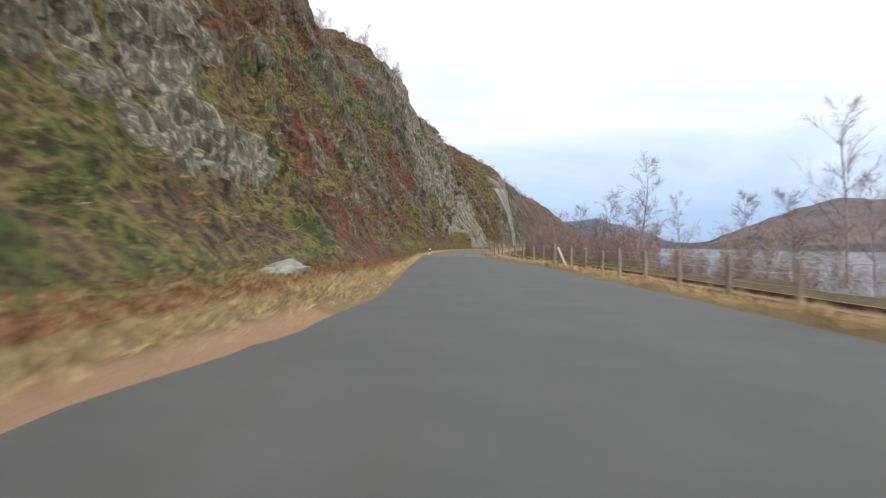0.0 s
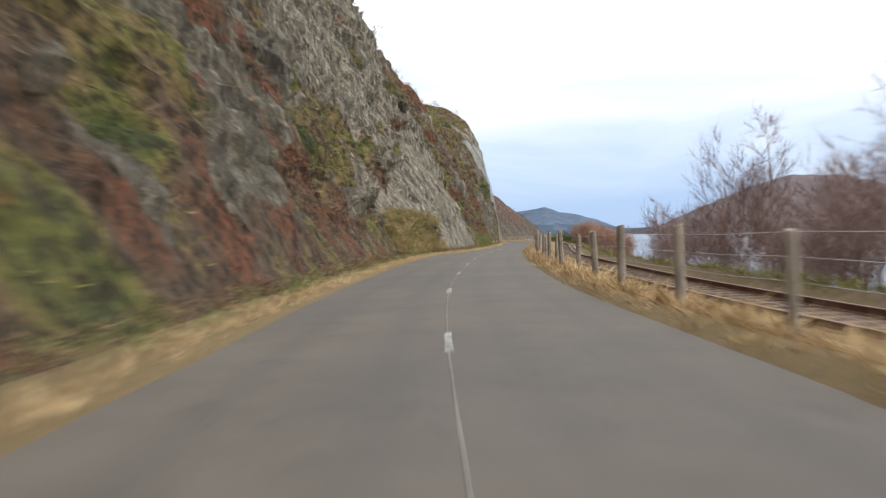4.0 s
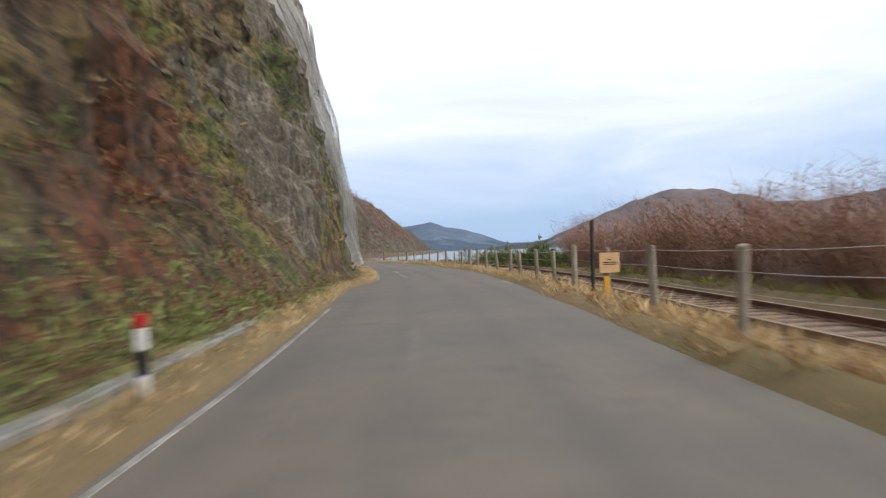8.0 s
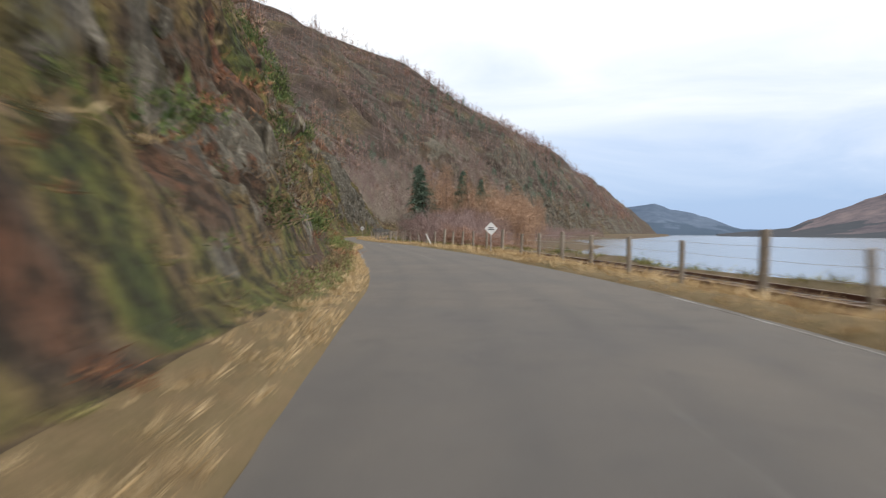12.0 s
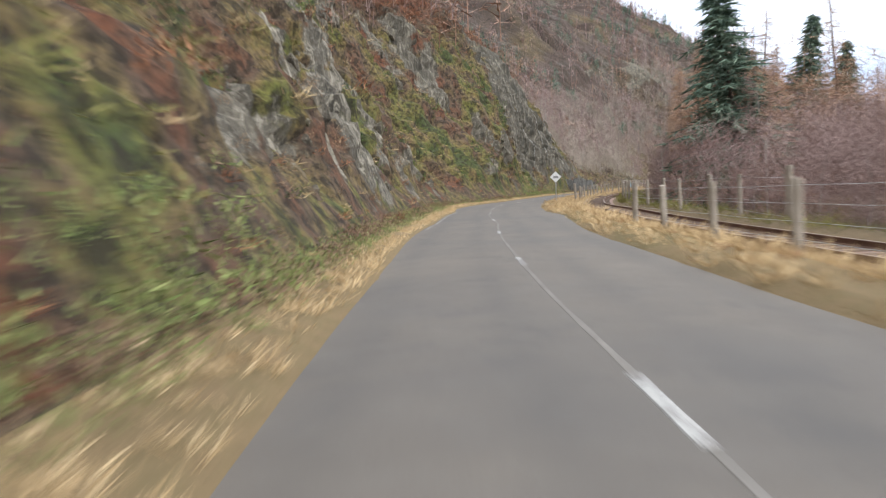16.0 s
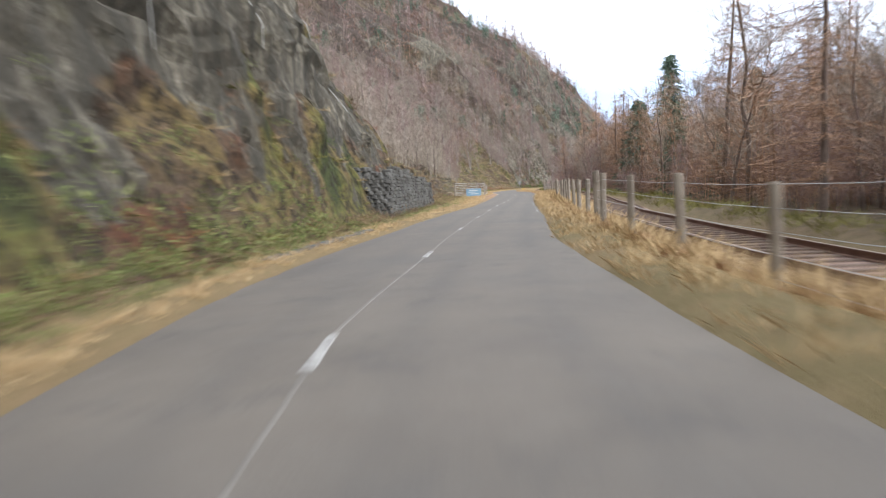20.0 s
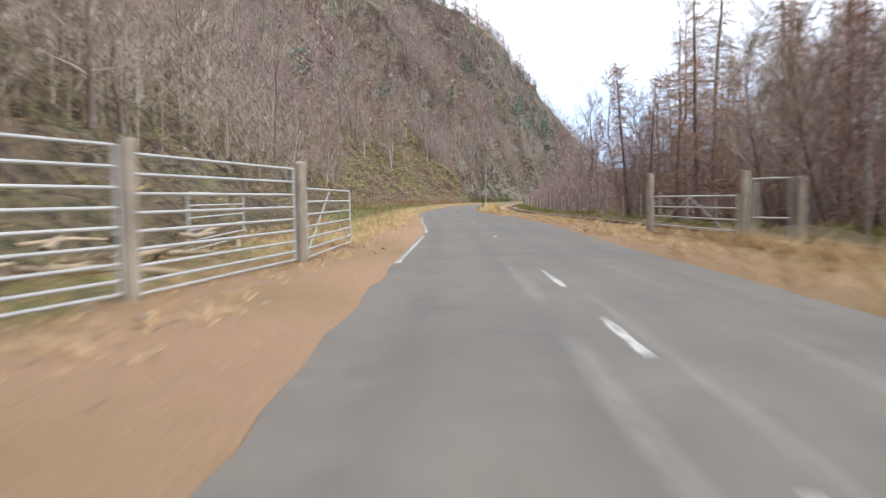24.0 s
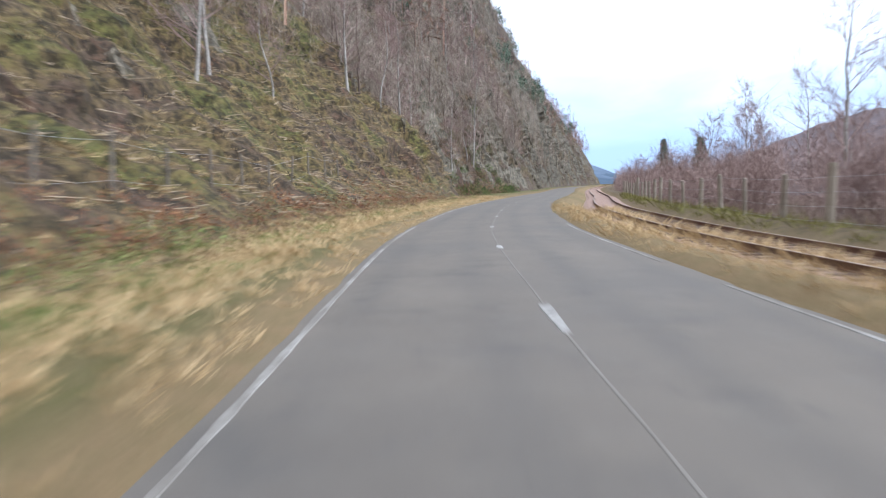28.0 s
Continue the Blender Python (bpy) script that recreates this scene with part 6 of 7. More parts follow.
def grow(seed, height, spread, limbs, subs, twigs, bark, twig_m, clear=0.25, rise=0.75, droop=0.25, stems=1, name="birch_tree", label="", girth=0.014, tw=0.011, tl=0.9):
    """A bare broadleaf tree: trunk, limbs and a crown of twigs."""
    r = np.random.default_rng(seed)
    trunk, limb, crown = [], [], []
    for st in range(stems):
        a = r.uniform(0, 2 * np.pi)
        leanv = np.array([math.cos(a), math.sin(a), 0]) * (0.05 if stems == 1 else 0.3) * height * r.uniform(0.4, 1)
        H = height * (1 if st == 0 else r.uniform(0.65, 0.95))
        tp = bent(r, np.array([0, 0, -0.3]), leanv + np.array([0, 0, H]), 9, 0.022 * height)
        k = np.linspace(1, 0.08, 9)
        trunk.append(tube(tp, H * girth * k, 6 if stems == 1 else 4))
        for i in range(limbs):
            q = clear + (0.98 - clear) * (i + r.uniform(0, 1)) / limbs
            f = q * 8
            j = int(min(f, 7))
            p = tp[j] + (tp[j + 1] - tp[j]) * (f - j)
            b = r.uniform(0, 2 * np.pi)
            L = spread * (1.08 - q) ** 0.55 * r.uniform(0.55, 1.1)
            e = p + np.array([math.cos(b) * L, math.sin(b) * L, L * rise * r.uniform(0.6, 1.4)])
            lp = bent(r, p, e, 4, 0.05 * L)
            limb.append(tube(lp, np.maximum(H * girth * 0.34 * (1.1 - q) * np.linspace(1, 0.2, 4), 0.006), 3))
            axis = (e - p) / np.linalg.norm(e - p)
            for _ in range(subs):
                g = r.uniform(0.08, 1)
                m = int(min(g * 3, 2))
                sp = lp[m] + (lp[m + 1] - lp[m]) * (g * 3 - m)
                d = r.normal(0, 1, 3)
                d = d / np.linalg.norm(d) * 0.75 + axis + np.array([0, 0, 0.45 - droop])
                d = d / np.linalg.norm(d) * (0.25 + L * r.uniform(0.25, 0.6))
                crown.append(sprig(sp, d, tw * 1.7, r))
                crown.append(sprig(sp, d, tw * 1.7, r))
                for _ in range(twigs):
                    t = d / np.linalg.norm(d) + r.normal(0, 0.42, 3) + np.array([0, 0, 0.12 - droop])
                    crown.append(sprig(sp + d * r.uniform(0.1, 1), t / np.linalg.norm(t) * tl * r.uniform(0.35, 1.15), tw, r))
    o = empty(name, Matrix.Identity(4), label, "tree")
    v, f = merged(trunk)
    part("trunk", mesh_of("trunk", v, f, bark, True), None, o)
    v, f = merged(limb)
    tagged(part("branch_frame", mesh_of("branch_frame", v, f, twig_m), None, o), kind="stuff")
    v = np.array(crown).reshape(-1, 3)
    tagged(part("crown", mesh_of("crown", v, np.arange(len(v)).reshape(-1, 3), twig_m), None, o), kind="stuff")
    return o


def conifer(seed, height, spread, whorls, per, fine, bark, leaf, name, label, needle=(0.34, 0.05), droop=0.25, clear=0.06):
    """A spruce or larch: whorls of boughs that carry sprays."""
    r = np.random.default_rng(seed)
    tp = bent(r, np.array([0, 0, -0.3]), np.array([0, 0, height]), 8, 0.006 * height)
    o = empty(name, Matrix.Identity(4), label, "tree")
    part("trunk", mesh_of("trunk", *tube(tp, height * 0.014 * np.linspace(1, 0.06, 8), 7), bark, True), None, o)
    limb, crown = [], []
    for i in range(whorls):
        q = clear + (0.98 - clear) * (i + r.uniform(-0.3, 0.3)) / whorls
        f = np.clip(q * 7, 0, 6.99)
        j = int(f)
        p = tp[j] + (tp[j + 1] - tp[j]) * (f - j)
        R = spread * (1.02 - q) ** 0.85 * r.uniform(0.8, 1.15)
        for _ in range(per):
            b = r.uniform(0, 2 * np.pi)
            L = R * r.uniform(0.5, 1.1)
            p = tp[j] + (tp[j + 1] - tp[j]) * (f - j) + np.array([0, 0, r.uniform(-0.6, 0.6) * height / whorls])
            e = p + np.array([math.cos(b) * L, math.sin(b) * L, -droop * L + 0.12 * L * r.normal()])
            limb.append(tube(np.array([p, e]), [0.016, 0.004], 3))
            d = e - p
            for _ in range(max(3, int(fine * (0.25 + L / spread)))):
                g = r.uniform(0.12, 1.0)
                c = p + d * g + np.array([0, 0, 0.06 * L * math.sin(g * 3.1)])
                a = r.normal(0, 1, 3) * np.array([1, 1, 0.45])
                a = a / (np.linalg.norm(a) + 1e-9) * needle[0] * r.uniform(0.5, 1.3) + d / np.linalg.norm(d) * needle[0] * 0.5
                a[2] -= needle[0] * 0.35
                w = np.cross(a, r.normal(0, 1, 3))
                w = w / (np.linalg.norm(w) + 1e-9) * needle[1]
                crown.append([c - w, c + w, c + a])
    v, f = merged(limb)
    tagged(part("branch_frame", mesh_of("branch_frame", v, f, bark), None, o), kind="stuff")
    v = np.array(crown).reshape(-1, 3)
    tagged(part("crown", mesh_of("crown", v, np.arange(len(v)).reshape(-1, 3), leaf), None, o), kind="stuff")
    return o


BIRCH = [grow(i, h, sp, 26, 7, 12, M_BIRCH, M_TWIG, 0.14, 0.95, 0.25, 1, "birch_tree", "bare winter birch tree with a pale trunk and purple twigs", 0.012, 0.0065, 0.8) for i, (h, sp) in enumerate(((9.0, 2.7), (7.0, 2.3), (11.0, 3.1)))]
WOODS = [grow(10 + i, h, sp, 24, 6, 12, M_LARCH_BARK, M_TWIG_PALE, 0.15, 0.85, 0.0, st, "woodland_tree", "bare grey-brown woodland tree on the hillside", 0.012, 0.0075, 0.85) for i, (h, sp, st) in enumerate(((11.0, 3.5, 1), (8.0, 2.8, 2), (13.0, 3.3, 1)))]
SHRUB = [grow(20 + i, h, sp, 9, 5, 10, M_TWIG_FAR, M_TWIG, 0.05, 1.0, -0.05, 6, "bare_shrub", "bare red-brown birch scrub beside the loch", 0.005, 0.0045, 0.7) for i, (h, sp) in enumerate(((3.8, 1.5), (3.0, 1.4), (4.8, 1.7)))]
SPRUCE = [conifer(30 + i, h, sp, 62, 9, 34, M_BARK, M_NEEDLE, "spruce_tree", "dark green spruce tree beyond the railway", (0.5, 0.06)) for i, (h, sp) in enumerate(((13.0, 4.6), (16.0, 4.6)))]
LARCH = [conifer(40 + i, h, sp, 34, 6, 36, M_LARCH_BARK, M_LARCH, "larch_tree", "tall bare brown larch tree beyond the railway", (0.75, 0.0085), 0.05, 0.12) for i, (h, sp) in enumerate(((15.0, 3.2), (18.0, 3.6)))]


def plant(kit, s, d, size, group, zb=None):
    i = int(rng.integers(len(kit)))
    x, y = at(s, d)
    if zb is None:
        zb = right_height(s, d) if d > 0 else left_height(s, d)
    o = copy_thing(kit[i], pose(float(x), float(y), zb - 0.1, rng.normal(0, 2.5), rng.normal(0, 2.5), rng.uniform(0, 360)) @ Matrix.Diagonal((size, size, size, 1)))
    o.scale = (size, size, size * rng.uniform(0.9, 1.1))
    return tagged(o, group=group)


def inland(s, lo, hi):
    """A way out from the railway that stays short of the water."""
    return RAIL(s) + rng.uniform(lo, max(lo + 1, min(hi, 1.25 * SHORE(s))))


# by the loch, before the cliff bend
for _ in range(34):
    s = rng.uniform(66, 140)
    plant(BIRCH, s, RAIL(s) + rng.uniform(4, 14), rng.uniform(0.35, 0.6), "lochside birches", -0.9)
for s, d, k in ((60, 27, 1.05), (64, 25, 0.95), (70, 16, 0.5), (74, 15, 0.62), (57, 17.5, 0.5), (88, 13, 0.5), (96, 14, 0.6), (104, 12, 0.5), (112, 14, 0.6), (118, 11, 0.5), (124, 14, 0.6), (131, 12, 0.55), (50, 26, 1.0), (54, 30, 1.0), (80, 17, 0.9), (84, 20, 0.95)):
    plant(BIRCH, s, d, k * rng.uniform(0.9, 1.05), "lochside birches", -0.9)
for _ in range(58):
    s = rng.uniform(56, 150)
    plant(SHRUB, s, RAIL(s) + rng.uniform(3.4, 9), rng.uniform(0.4, 0.75), "lochside scrub", -0.6)
for _ in range(14):
    s = rng.uniform(96, 132)
    plant(SHRUB, s, RAIL(s) + rng.uniform(4, 9), rng.uniform(0.8, 1.1), "lochside scrub", -0.7)
for _ in range(52):
    s = rng.uniform(211, 253)
    plant(SHRUB, s, RAIL(s) + rng.uniform(3.2, 10), rng.uniform(0.5, 0.78), "lochside scrub", -1.5)
for _ in range(4):
    s = rng.uniform(214, 244)
    plant(BIRCH, s, RAIL(s) + rng.uniform(5, 10), rng.uniform(0.4, 0.5), "lochside birches", -1.8)
for s, d in ((222, 12.5), (223.5, 14), (226, 13.2)):
    plant(BIRCH, s, d, 0.56, "lochside birches", -1.8)
# wood beyond the railway
for s, d, k in ((429, 15.4, 0.95), (446, 22, 0.85), (452, 27, 0.8), (489, 12.5, 0.75), (508, 24, 0.7), (520, 27, 0.8), (546, 20, 0.62), (560, 19, 0.7), (582, 19.5, 1.12), (583, 23.8, 1.22), (598, 23, 0.9), (556, 27, 1.0), (772, 21, 0.56), (776, 17.5, 0.46)):
    o = plant(SPRUCE, s, d, k, "conifers beyond the railway")
    if s == 429:
        o.scale = (k * 1.25, k * 1.25, k)
for _ in range(34):
    s = rng.uniform(586, 643)
    plant(LARCH, s, inland(s, 5, 22), rng.uniform(0.75, 1.05), "larches beyond the railway")
for _ in range(74):
    s = rng.uniform(428, 616)
    plant(LARCH, s, inland(s, 6, 34), rng.uniform(0.6, 1.0) * (0.7 if s < 480 else 1.0), "larches beyond the railway")
for _ in range(130):
    s = rng.uniform(398, 800)
    plant(BIRCH, s, inland(s, 4.5, 30), rng.uniform(0.5, 0.9) * (0.6 if s < 425 or s > 640 else 1.0), "birches beyond the railway")
for _ in range(70):
    s = rng.uniform(350, 790)
    plant(SHRUB, s, inland(s, 8.0 if 425 < s < 560 else 4.5, 12), rng.uniform(0.6, 1.0), "trackside scrub")
for _ in range(30):
    s = rng.uniform(452, 515)
    plant(WOODS if rng.uniform() < 0.5 else BIRCH, s, inland(s, 9, 18), rng.uniform(0.75, 1.1), "bare trees beyond the railway")
for _ in range(12):
    s = rng.uniform(458, 502)
    plant(LARCH, s, inland(s, 9, 16), rng.uniform(0.8, 1.05), "larches beyond the railway")
for _ in range(22):
    s = rng.uniform(414, 470)
    plant(LARCH if rng.uniform() < 0.5 else BIRCH, s, inland(s, 6.5, 20), rng.uniform(0.5, 0.75), "bare trees beyond the railway")
for _ in range(26):
    s = rng.uniform(508, 606)
    plant(WOODS, s, inland(s, 6, 20), rng.uniform(0.9, 1.25), "bare trees beyond the railway")
for _ in range(24):
    s = rng.uniform(684, 770)
    plant(BIRCH, s, inland(s, 9, 26), rng.uniform(0.75, 1.1), "birches beyond the railway")
for _ in range(26):
    s = rng.uniform(432, 486)
    plant(LARCH, s, inland(s, 6, 20), rng.uniform(0.6, 0.85), "larches beyond the railway")
for _ in range(30):
    s = rng.uniform(604, 668)
    plant(BIRCH if rng.uniform() < 0.7 else WOODS, s, inland(s, 5, 18), rng.uniform(0.85, 1.2), "bare trees beyond the railway")
# wood on the hillside
for _ in range(230):
    s = rng.uniform(524, 830)
    d = EDGE_L(s) - VERGE_W(s) - (rng.uniform(4.5, 34) if s < 655 or s > 742 else rng.uniform(12, 36))
    plant(WOODS if rng.uniform() < 0.7 else BIRCH, s, d, rng.uniform(0.6, 1.05), "hillside wood")
for s, d in ((690, -17), (697, -15), (704, -16.5), (712, -14), (716, -15), (722, -13.5), (735, -12), (742, -11), (748, -10.5), (664, -14), (652, -12), (640, -9.5), (632, -10.5)):
    plant(BIRCH, s, d, rng.uniform(0.75, 1.0), "hillside birches")
for _ in range(26):
    s = rng.uniform(676, 765)
    plant(WOODS, s, EDGE_L(s) - VERGE_W(s) - rng.uniform(13, 30), rng.uniform(0.6, 0.95), "hillside wood")
for _ in range(34):
    s = rng.uniform(752, 850)
    plant(WOODS if rng.uniform() < 0.45 else BIRCH, s, EDGE_L(s) - VERGE_W(s) - rng.uniform(0.5, 14), rng.uniform(0.7, 1.1), "hillside wood")
# small trees along the cliff top
for _ in range(70):
    s = rng.uniform(90, 300) if rng.uniform() < 0.5 else rng.uniform(120, 215)
    i = int(np.searchsorted(rows_s, s))
    j = int(np.argmin(np.abs(Z[i] - (H2(s) - 1.0)))) + 2
    plant(SHRUB if rng.uniform() < 0.6 else BIRCH, s, D[i, j], rng.uniform(0.35, 0.6), "cliff-top trees", Z[i, j])
for kit in (BIRCH, WOODS, SHRUB, SPRUCE, LARCH):
    for o in kit:
        for c in list(o.children):
            bpy.data.objects.remove(c)
        bpy.data.objects.remove(o)

# far woods: bare trees over the upper hill, too many to count
def small_tree(seed, n, width=0.0085, forks=0, rise=(0.3, 1.2)):
    """Triangles of a bare tree one unit high: slim branches, each with a few twigs."""
    r = np.random.default_rng(seed)
    t = width * 0.45 if width > 0.01 else width
    out = [[[-t, 0, 0], [t, 0, 0], [0, 0, 0.9]], [[0, -t, 0], [0, t, 0], [0, 0, 0.9]]]
    for i in range(n):
        h = r.uniform(0.1, 0.98)
        a = r.uniform(0, 2 * np.pi)
        L = 0.34 * (1.1 - h) ** 0.6 * r.uniform(0.5, 1)
        p = np.array([r.normal(0, 0.03), r.normal(0, 0.03), h * 0.85])
        d = np.array([math.cos(a) * L, math.sin(a) * L, L * r.uniform(*rise)])
        w = np.array([-math.sin(a), math.cos(a), 0.4]) * width * 0.8
        out.append([p - w, p + w, p + d])
        for _ in range(forks):
            q = p + d * r.uniform(0.15, 1.0)
            e = (d / np.linalg.norm(d) * 0.6 + r.normal(0, 0.55, 3) + np.array([0, 0, 0.1])) * 0.15 * r.uniform(0.5, 1.1)
            out.append([q - w * 0.6, q + w * 0.6, q + e])
    return np.array(out)


m1 = (rows_s[:, None] > 320) & (rows_s[:, None] < 1500) & (arc[None, :] > 20) & (arc[None, :] < 330) & (LCOV[:, nv:] > 0.3)
gi, gj = np.nonzero(m1)
ga = np.gradient(arc)[gj] * np.gradient(rows_s)[gi] * np.where(rows_s[gi] < 520, 1.0, 0.8)
ga = ga * np.clip(1.0 + 1.2 * vnoise(rows_s[gi] / 38, arc[gj] / 30, 0 * gi + 0.5, 301), 0.08, 1.6)
sel = rng.choice(len(gi), 16000, p=ga / ga.sum())
pts = LEFT_V[gi[sel], gj[sel] + nv] + np.stack([rng.normal(0, 2, 16000), rng.normal(0, 2, 16000), np.full(16000, -0.3)], 1)
sz = rng.uniform(4.0, 10, 16000) * np.clip(1 + 0.9 * vnoise(pts[:, 0] / 26, pts[:, 1] / 26, pts[:, 2] / 26, 55), 0.4, 1.9)
half = rng.uniform(0, 1, 16000)
tagged(new("hillside_birchwood", strewn("hillside_birchwood", small_tree(3, 10, 0.014, 3), pts[half < 0.55], sz[half < 0.55], M_TWIG, 0.05, None, 0.003)), "bare purple-brown birch wood covering the upper hillside", "woodland", kind="stuff")
tagged(new("hillside_larchwood", strewn("hillside_larchwood", small_tree(4, 10, 0.014, 3, (-0.1, 0.5)), pts[half >= 0.55], sz[half >= 0.55], M_TWIG_FAR, 0.05, None, 0.003)), "rusty brown larch and oak scrub on the upper hillside", "woodland", kind="stuff")
# scattered pines and hollies among the crags
def small_pine(seed, n):
    """Triangles of a rough pine one unit high: a bare stem and a broken crown of sprays."""
    r = np.random.default_rng(seed)
    out = [[[-0.012, 0, 0], [0.012, 0, 0], [0, 0, 0.9]], [[0, -0.012, 0], [0, 0.012, 0], [0, 0, 0.9]]]
    for i in range(n):
        h = r.uniform(0.3, 1.0)
        a, L = r.uniform(0, 2 * np.pi), 0.24 * (1.15 - h) ** 0.6 * r.uniform(0.3, 1)
        c = np.array([math.cos(a) * L, math.sin(a) * L, h])
        e = r.normal(0, 0.05, 3) + np.array([math.cos(a), math.sin(a), 0.2]) * 0.06
        w = np.cross(e, r.normal(0, 1, 3))
        w *= 0.02 / (np.linalg.norm(w) + 1e-9)
        out.append([c - w, c + w, c + e])
    return np.array(out)


qi, qj = np.nonzero((rows_s[:, None] > 690) & (rows_s[:, None] < 1100) & (arc[None, :] > 26) & (arc[None, :] < 170))
qw = np.gradient(arc)[qj] * np.gradient(rows_s)[qi] * np.clip(vnoise(rows_s[qi] / 30, arc[qj] / 26, 0 * qi + 0.5, 333), 0.02, 1)
sel = rng.choice(len(qi), 420, p=qw / qw.sum())
tagged(new("crag_pines", strewn("crag_pines", small_pine(8, 110), LEFT_V[qi[sel], qj[sel] + nv] - np.array([0, 0, 0.4]), rng.uniform(3.5, 9, 420), M_NEEDLE, 0.06, None, 0.004)), "dark green pines and hollies scattered among the crags", "woodland", kind="stuff")
qi, qj = np.nonzero((rows_s[:, None] > 750) & (rows_s[:, None] < 1000) & (arc[None, :] > 5) & (arc[None, :] < 110))
qw = np.gradient(arc)[qj] * np.gradient(rows_s)[qi] * np.clip(vnoise(rows_s[qi] / 16, arc[qj] / 12, 0 * qi + 0.5, 335) + 0.1, 0.02, 1)
sel = rng.choice(len(qi), 1700, p=qw / qw.sum())
tagged(new("crag_birchwood", strewn("crag_birchwood", small_tree(61, 22, 0.004, 4), LEFT_V[qi[sel], qj[sel] + nv] - np.array([0, 0, 0.3]), rng.uniform(3, 8.5, 1700), M_TWIG_PALE, 0.07, None, 0.001)), "bare grey birches rooted on the ledges of the crag", "woodland", kind="stuff")
# thickets, too dense to count
def thicket(name, label, n, s_rng, offset, heights, material, twigs, left=False, seed=5, width=0.0024, rise=(0.3, 1.2)):
    q = rng.uniform(*s_rng, n)
    o = offset(q, rng.uniform(0, 1, n))
    x, y = at(q, o)
    zb = np.array([left_height(a, b) if left else max(right_height(a, b), -3.0) for a, b in zip(q, o)])
    tagged(new(name, strewn(name, small_tree(seed, twigs // 4, width, 4, rise), np.stack([x, y, zb - 0.15], 1), rng.uniform(*heights, n), material, 0.07, None, 0.0008)), label, "woodland", kind="stuff")


thicket("lowland_birchwood", "bare brown birch thicket between railway and loch", 1200, (400, 1000), lambda q, w: RAIL(q) + 6 + w * np.minimum(1.2 * SHORE(q) - 6, 44), (3.5, 7.5), M_TWIG, 90, False, 5, 0.0025)
thicket("trackside_thicket", "dense bare twigs along the far side of the railway", 1500, (425, 800), lambda q, w: RAIL(q) + np.where(q < 560, 9.0, 4.5) + w * 10, (2.2, 6.0), M_TWIG, 84, False, 6)
thicket("larch_thicket", "rusty bare young larches beyond the railway", 480, (432, 520), lambda q, w: RAIL(q) + 9 + w * np.minimum(SHORE(q), 22), (8.0, 13.0), M_LARCH, 84, False, 11, 0.0025, (-0.15, 0.45))
thicket("larch_thicket", "rusty bare larches standing close together beyond the railway", 320, (436, 495), lambda q, w: RAIL(q) + 10 + w * np.minimum(SHORE(q), 22), (9.0, 14.5), M_LARCH, 96, False, 13, 0.0025, (-0.15, 0.45))
thicket("larch_thicket", "tall bare larches standing close together beyond the railway", 900, (515, 643), lambda q, w: RAIL(q) + 7 + w * 24, (8.0, 14.0), M_LARCH, 96, False, 14, 0.0025, (-0.15, 0.45))
thicket("lochside_thicket", "clump of bare grey-brown trees by the loch", 34, (52, 72), lambda q, w: 20.5 + w * 6.5, (4.0, 6.8), M_TWIG_PALE, 130, False, 15, 0.0025)
thicket("lochside_thicket", "clump of rusty bare trees by the loch", 34, (62, 84), lambda q, w: 13.5 + w * 4.5, (3.2, 5.4), M_TWIG_FAR, 130, False, 16, 0.0025)
thicket("shore_thicket", "brown scrub on the loch bank", 220, (246, 300), lambda q, w: RAIL(q) + 2.8 + w * 4, (1.2, 2.4), M_TWIG_FAR, 70, False, 12)
thicket("shore_thicket", "low bare scrub between railway and loch", 900, (52, 150), lambda q, w: RAIL(q) + 3.6 + w * w * 8, (1.6, 3.7), M_TWIG, 70, False, 7)
thicket("shore_thicket", "dense reddish-brown bare scrub between railway and loch", 1400, (208, 247), lambda q, w: RAIL(q) + 4.0 + w * 6, (2.5, 5.2), M_TWIG_FAR, 170, False, 8, 0.0022)
thicket("shore_thicket", "dense reddish-brown bare scrub between railway and loch", 60, (203, 210), lambda q, w: RAIL(q) + 3.8 + w * 3, (1.4, 3.0), M_TWIG, 150, False, 58, 0.0022)
thicket("shore_thicket", "low bare scrub between railway and loch", 350, (345, 428), lambda q, w: RAIL(q) + 3.4 + w * 8, (1.4, 3.2), M_TWIG_FAR, 70, False, 9)
thicket("hillside_thicket", "dense bare grey-brown wood on the lower hillside", 3800, (520, 820), lambda q, w: EDGE_L(q) - VERGE_W(q) - np.where((q > 650) & (q < 745), 11, 4) - w * 34, (3.5, 8.0), M_TWIG_PALE, 60, True, 10, 0.0025)
thicket("hillside_thicket", "dark bare wood above the cleared bank", 1300, (636, 860), lambda q, w: EDGE_L(q) - VERGE_W(q) - np.where((q > 645) & (q < 748), 14, 4) - w * 30, (4.0, 9.5), M_TWIG, 90, True, 62, 0.0026)
thicket("trackside_scrub", "dense low bare scrub on the far side of the railway", 900, (676, 830), lambda q, w: RAIL(q) + 3.6 + w * 7, (1.6, 4.2), M_TWIG, 130, False, 63, 0.0024)
thicket("shore_thicket", "brown bare scrub hiding the foot of the loch bank", 640, (350, 378), lambda q, w: RAIL(q) + 3.2 + w * 5, (2.4, 3.9), M_TWIG_FAR, 140, False, 64, 0.0034)
thicket("lochside_scrub", "low bare scrub hiding the loch beside the railway", 700, (6, 64), lambda q, w: RAIL(q) + 3.2 + w * 8, (1.3, 3.3), M_TWIG, 120, False, 43, 0.004)
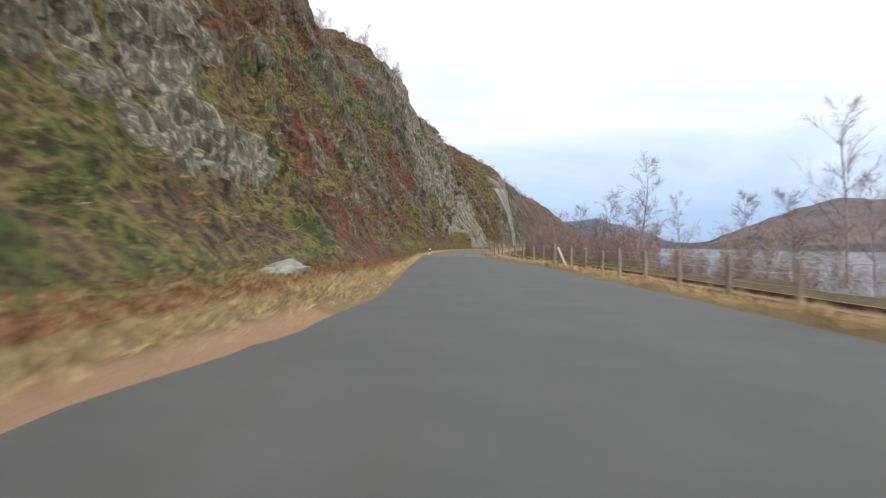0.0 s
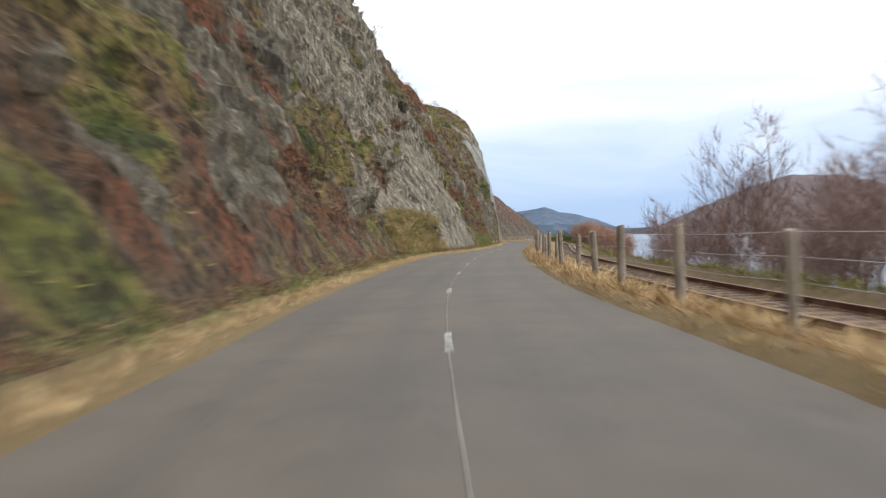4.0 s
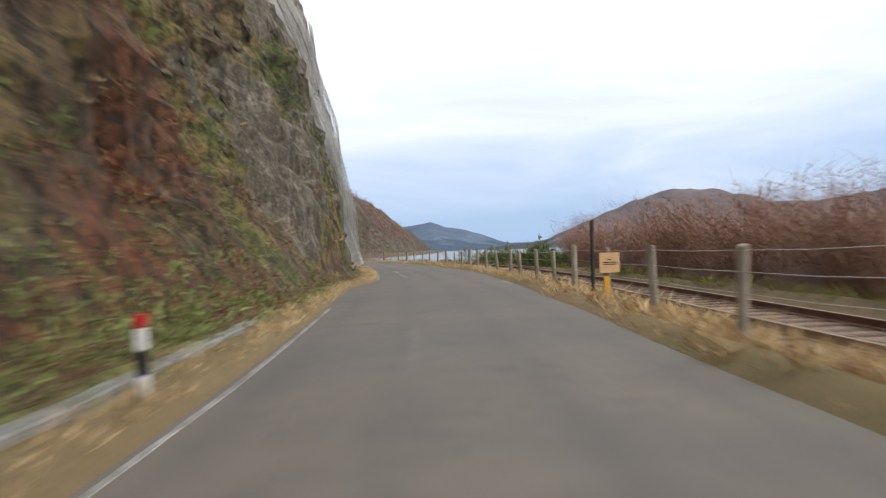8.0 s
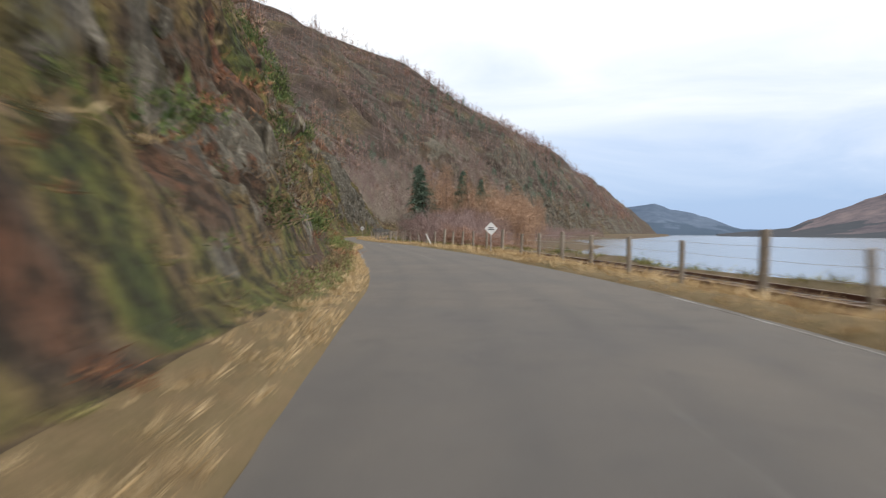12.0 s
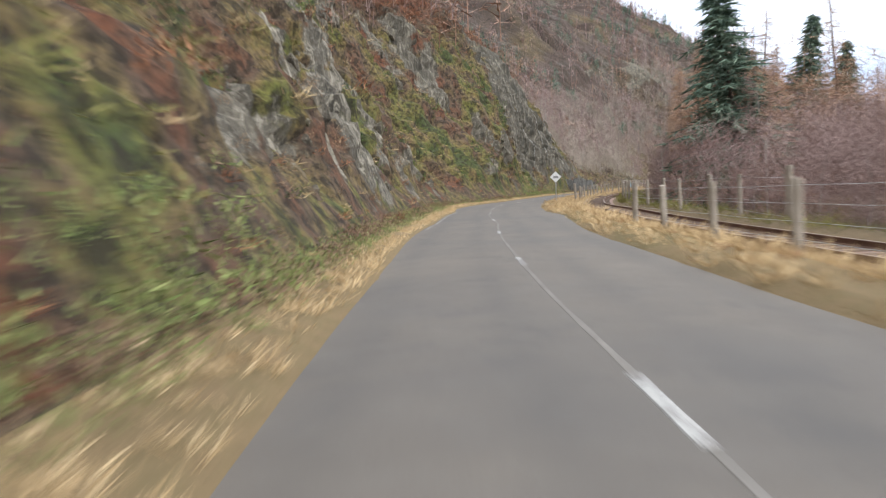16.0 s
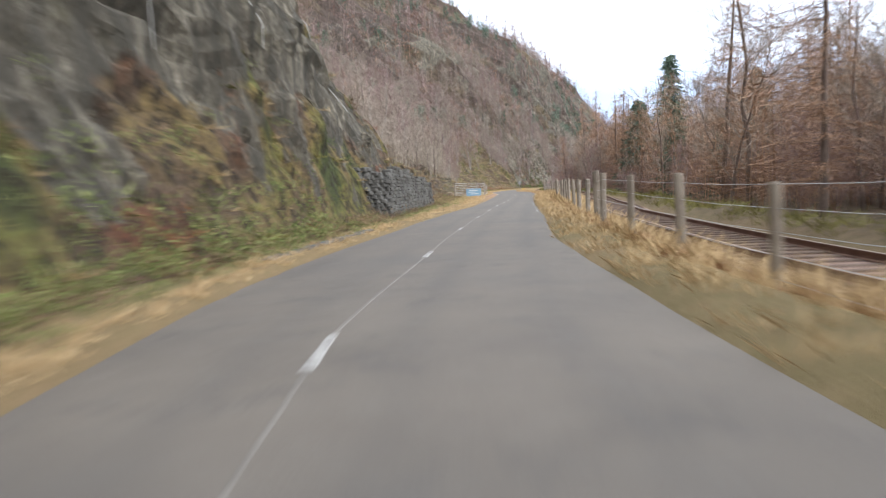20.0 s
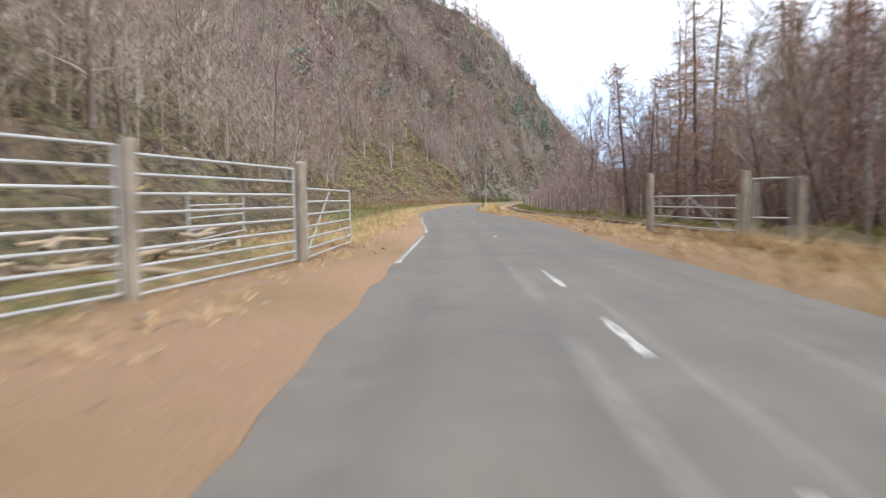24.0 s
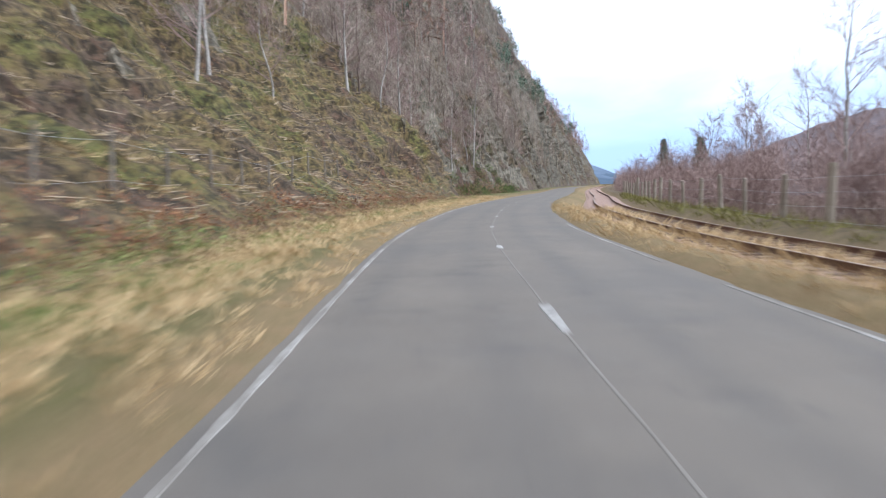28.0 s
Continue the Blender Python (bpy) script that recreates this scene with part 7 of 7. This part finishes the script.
thicket("birch_haze", "dense purple-brown young birches beyond the railway", 900, (388, 470), lambda q, w: RAIL(q) + 4.5 + w * np.minimum(SHORE(q), 16), (2.8, 6.6), M_TWIG, 190, False, 41, 0.0014)
thicket("shore_wood", "bare scrub wood on the low shore of the loch", 1500, (470, 1000), lambda q, w: RAIL(q) + 7 + w * np.maximum(1.1 * SHORE(q) - 4, 6), (2.0, 5.0), M_TWIG, 60, False, 31, 0.004)
gs_ = np.concatenate([rng.uniform(243, 272, 360), rng.uniform(272, 372, 70)])
gd_ = RAIL(gs_) + rng.uniform(2.6, 6.5, 430)
gx_, gy_ = at(gs_, gd_)
tagged(new("shore_gorse", strewn("shore_gorse", bush(200, 29, 0.24, 0.018, 0.95), np.stack([gx_, gy_, np.array([right_height(a, b) for a, b in zip(gs_, gd_)])], 1), rng.uniform(0.8, 1.7, 430) * np.where(gs_ < 282, 1.25, 0.7), M_GORSE, 0.25)), "dark green gorse on the loch bank", "bush", kind="stuff")

# evergreen and bare bushes where the cleared bank ends
bs_ = rng.uniform(753, 800, 150)
bd_ = EDGE_L(bs_) - rng.uniform(3.5, 12, 150)
bx_, by_ = at(bs_, bd_)
bp_ = np.stack([bx_, by_, np.array([left_height(a, b) for a, b in zip(bs_, bd_)])], 1)
tagged(new("bank_end_bushes", strewn("bank_end_bushes", bush(160, 51, 0.2, 0.022, 1.0), bp_[:70], rng.uniform(0.8, 2.0, 70), M_GORSE, 0.2)), "dark evergreen bushes at the end of the cleared bank", "bush", kind="stuff")
tagged(new("bank_end_bushes", strewn("bank_end_bushes", bush(160, 52, 0.34, 0.011, 1.0), bp_[70:], rng.uniform(0.8, 1.9, 80), M_HEATHER, 0.2)), "brown bare bushes at the end of the cleared bank", "bush", kind="stuff")

# cut branches strewn over the cleared bank
sticks = []
for _ in range(2300):
    s = rng.uniform(644, 752)
    d = EDGE_L(s) - VERGE_W(s) - rng.uniform(0.5, 14)
    x, y = at(s, d)
    zb = left_height(s, d) + 0.18
    a = heading(s) + math.pi / 2 + rng.normal(0, 0.8)
    L = rng.uniform(0.25, 1.0)
    e = np.array([math.cos(a), math.sin(a), rng.normal(0, 0.18)]) * L / 2
    c = np.array([float(x), float(y), zb])
    sticks.append(tube(np.array([c - e, c + e]), [rng.uniform(0.01, 0.035), rng.uniform(0.006, 0.02)], 4))
v, f = merged(sticks)
tagged(new("cut_branches", mesh_of("cut_branches", v, f, M_LOG)), "pale cut branches strewn over the cleared bank", "brushwood", kind="stuff")
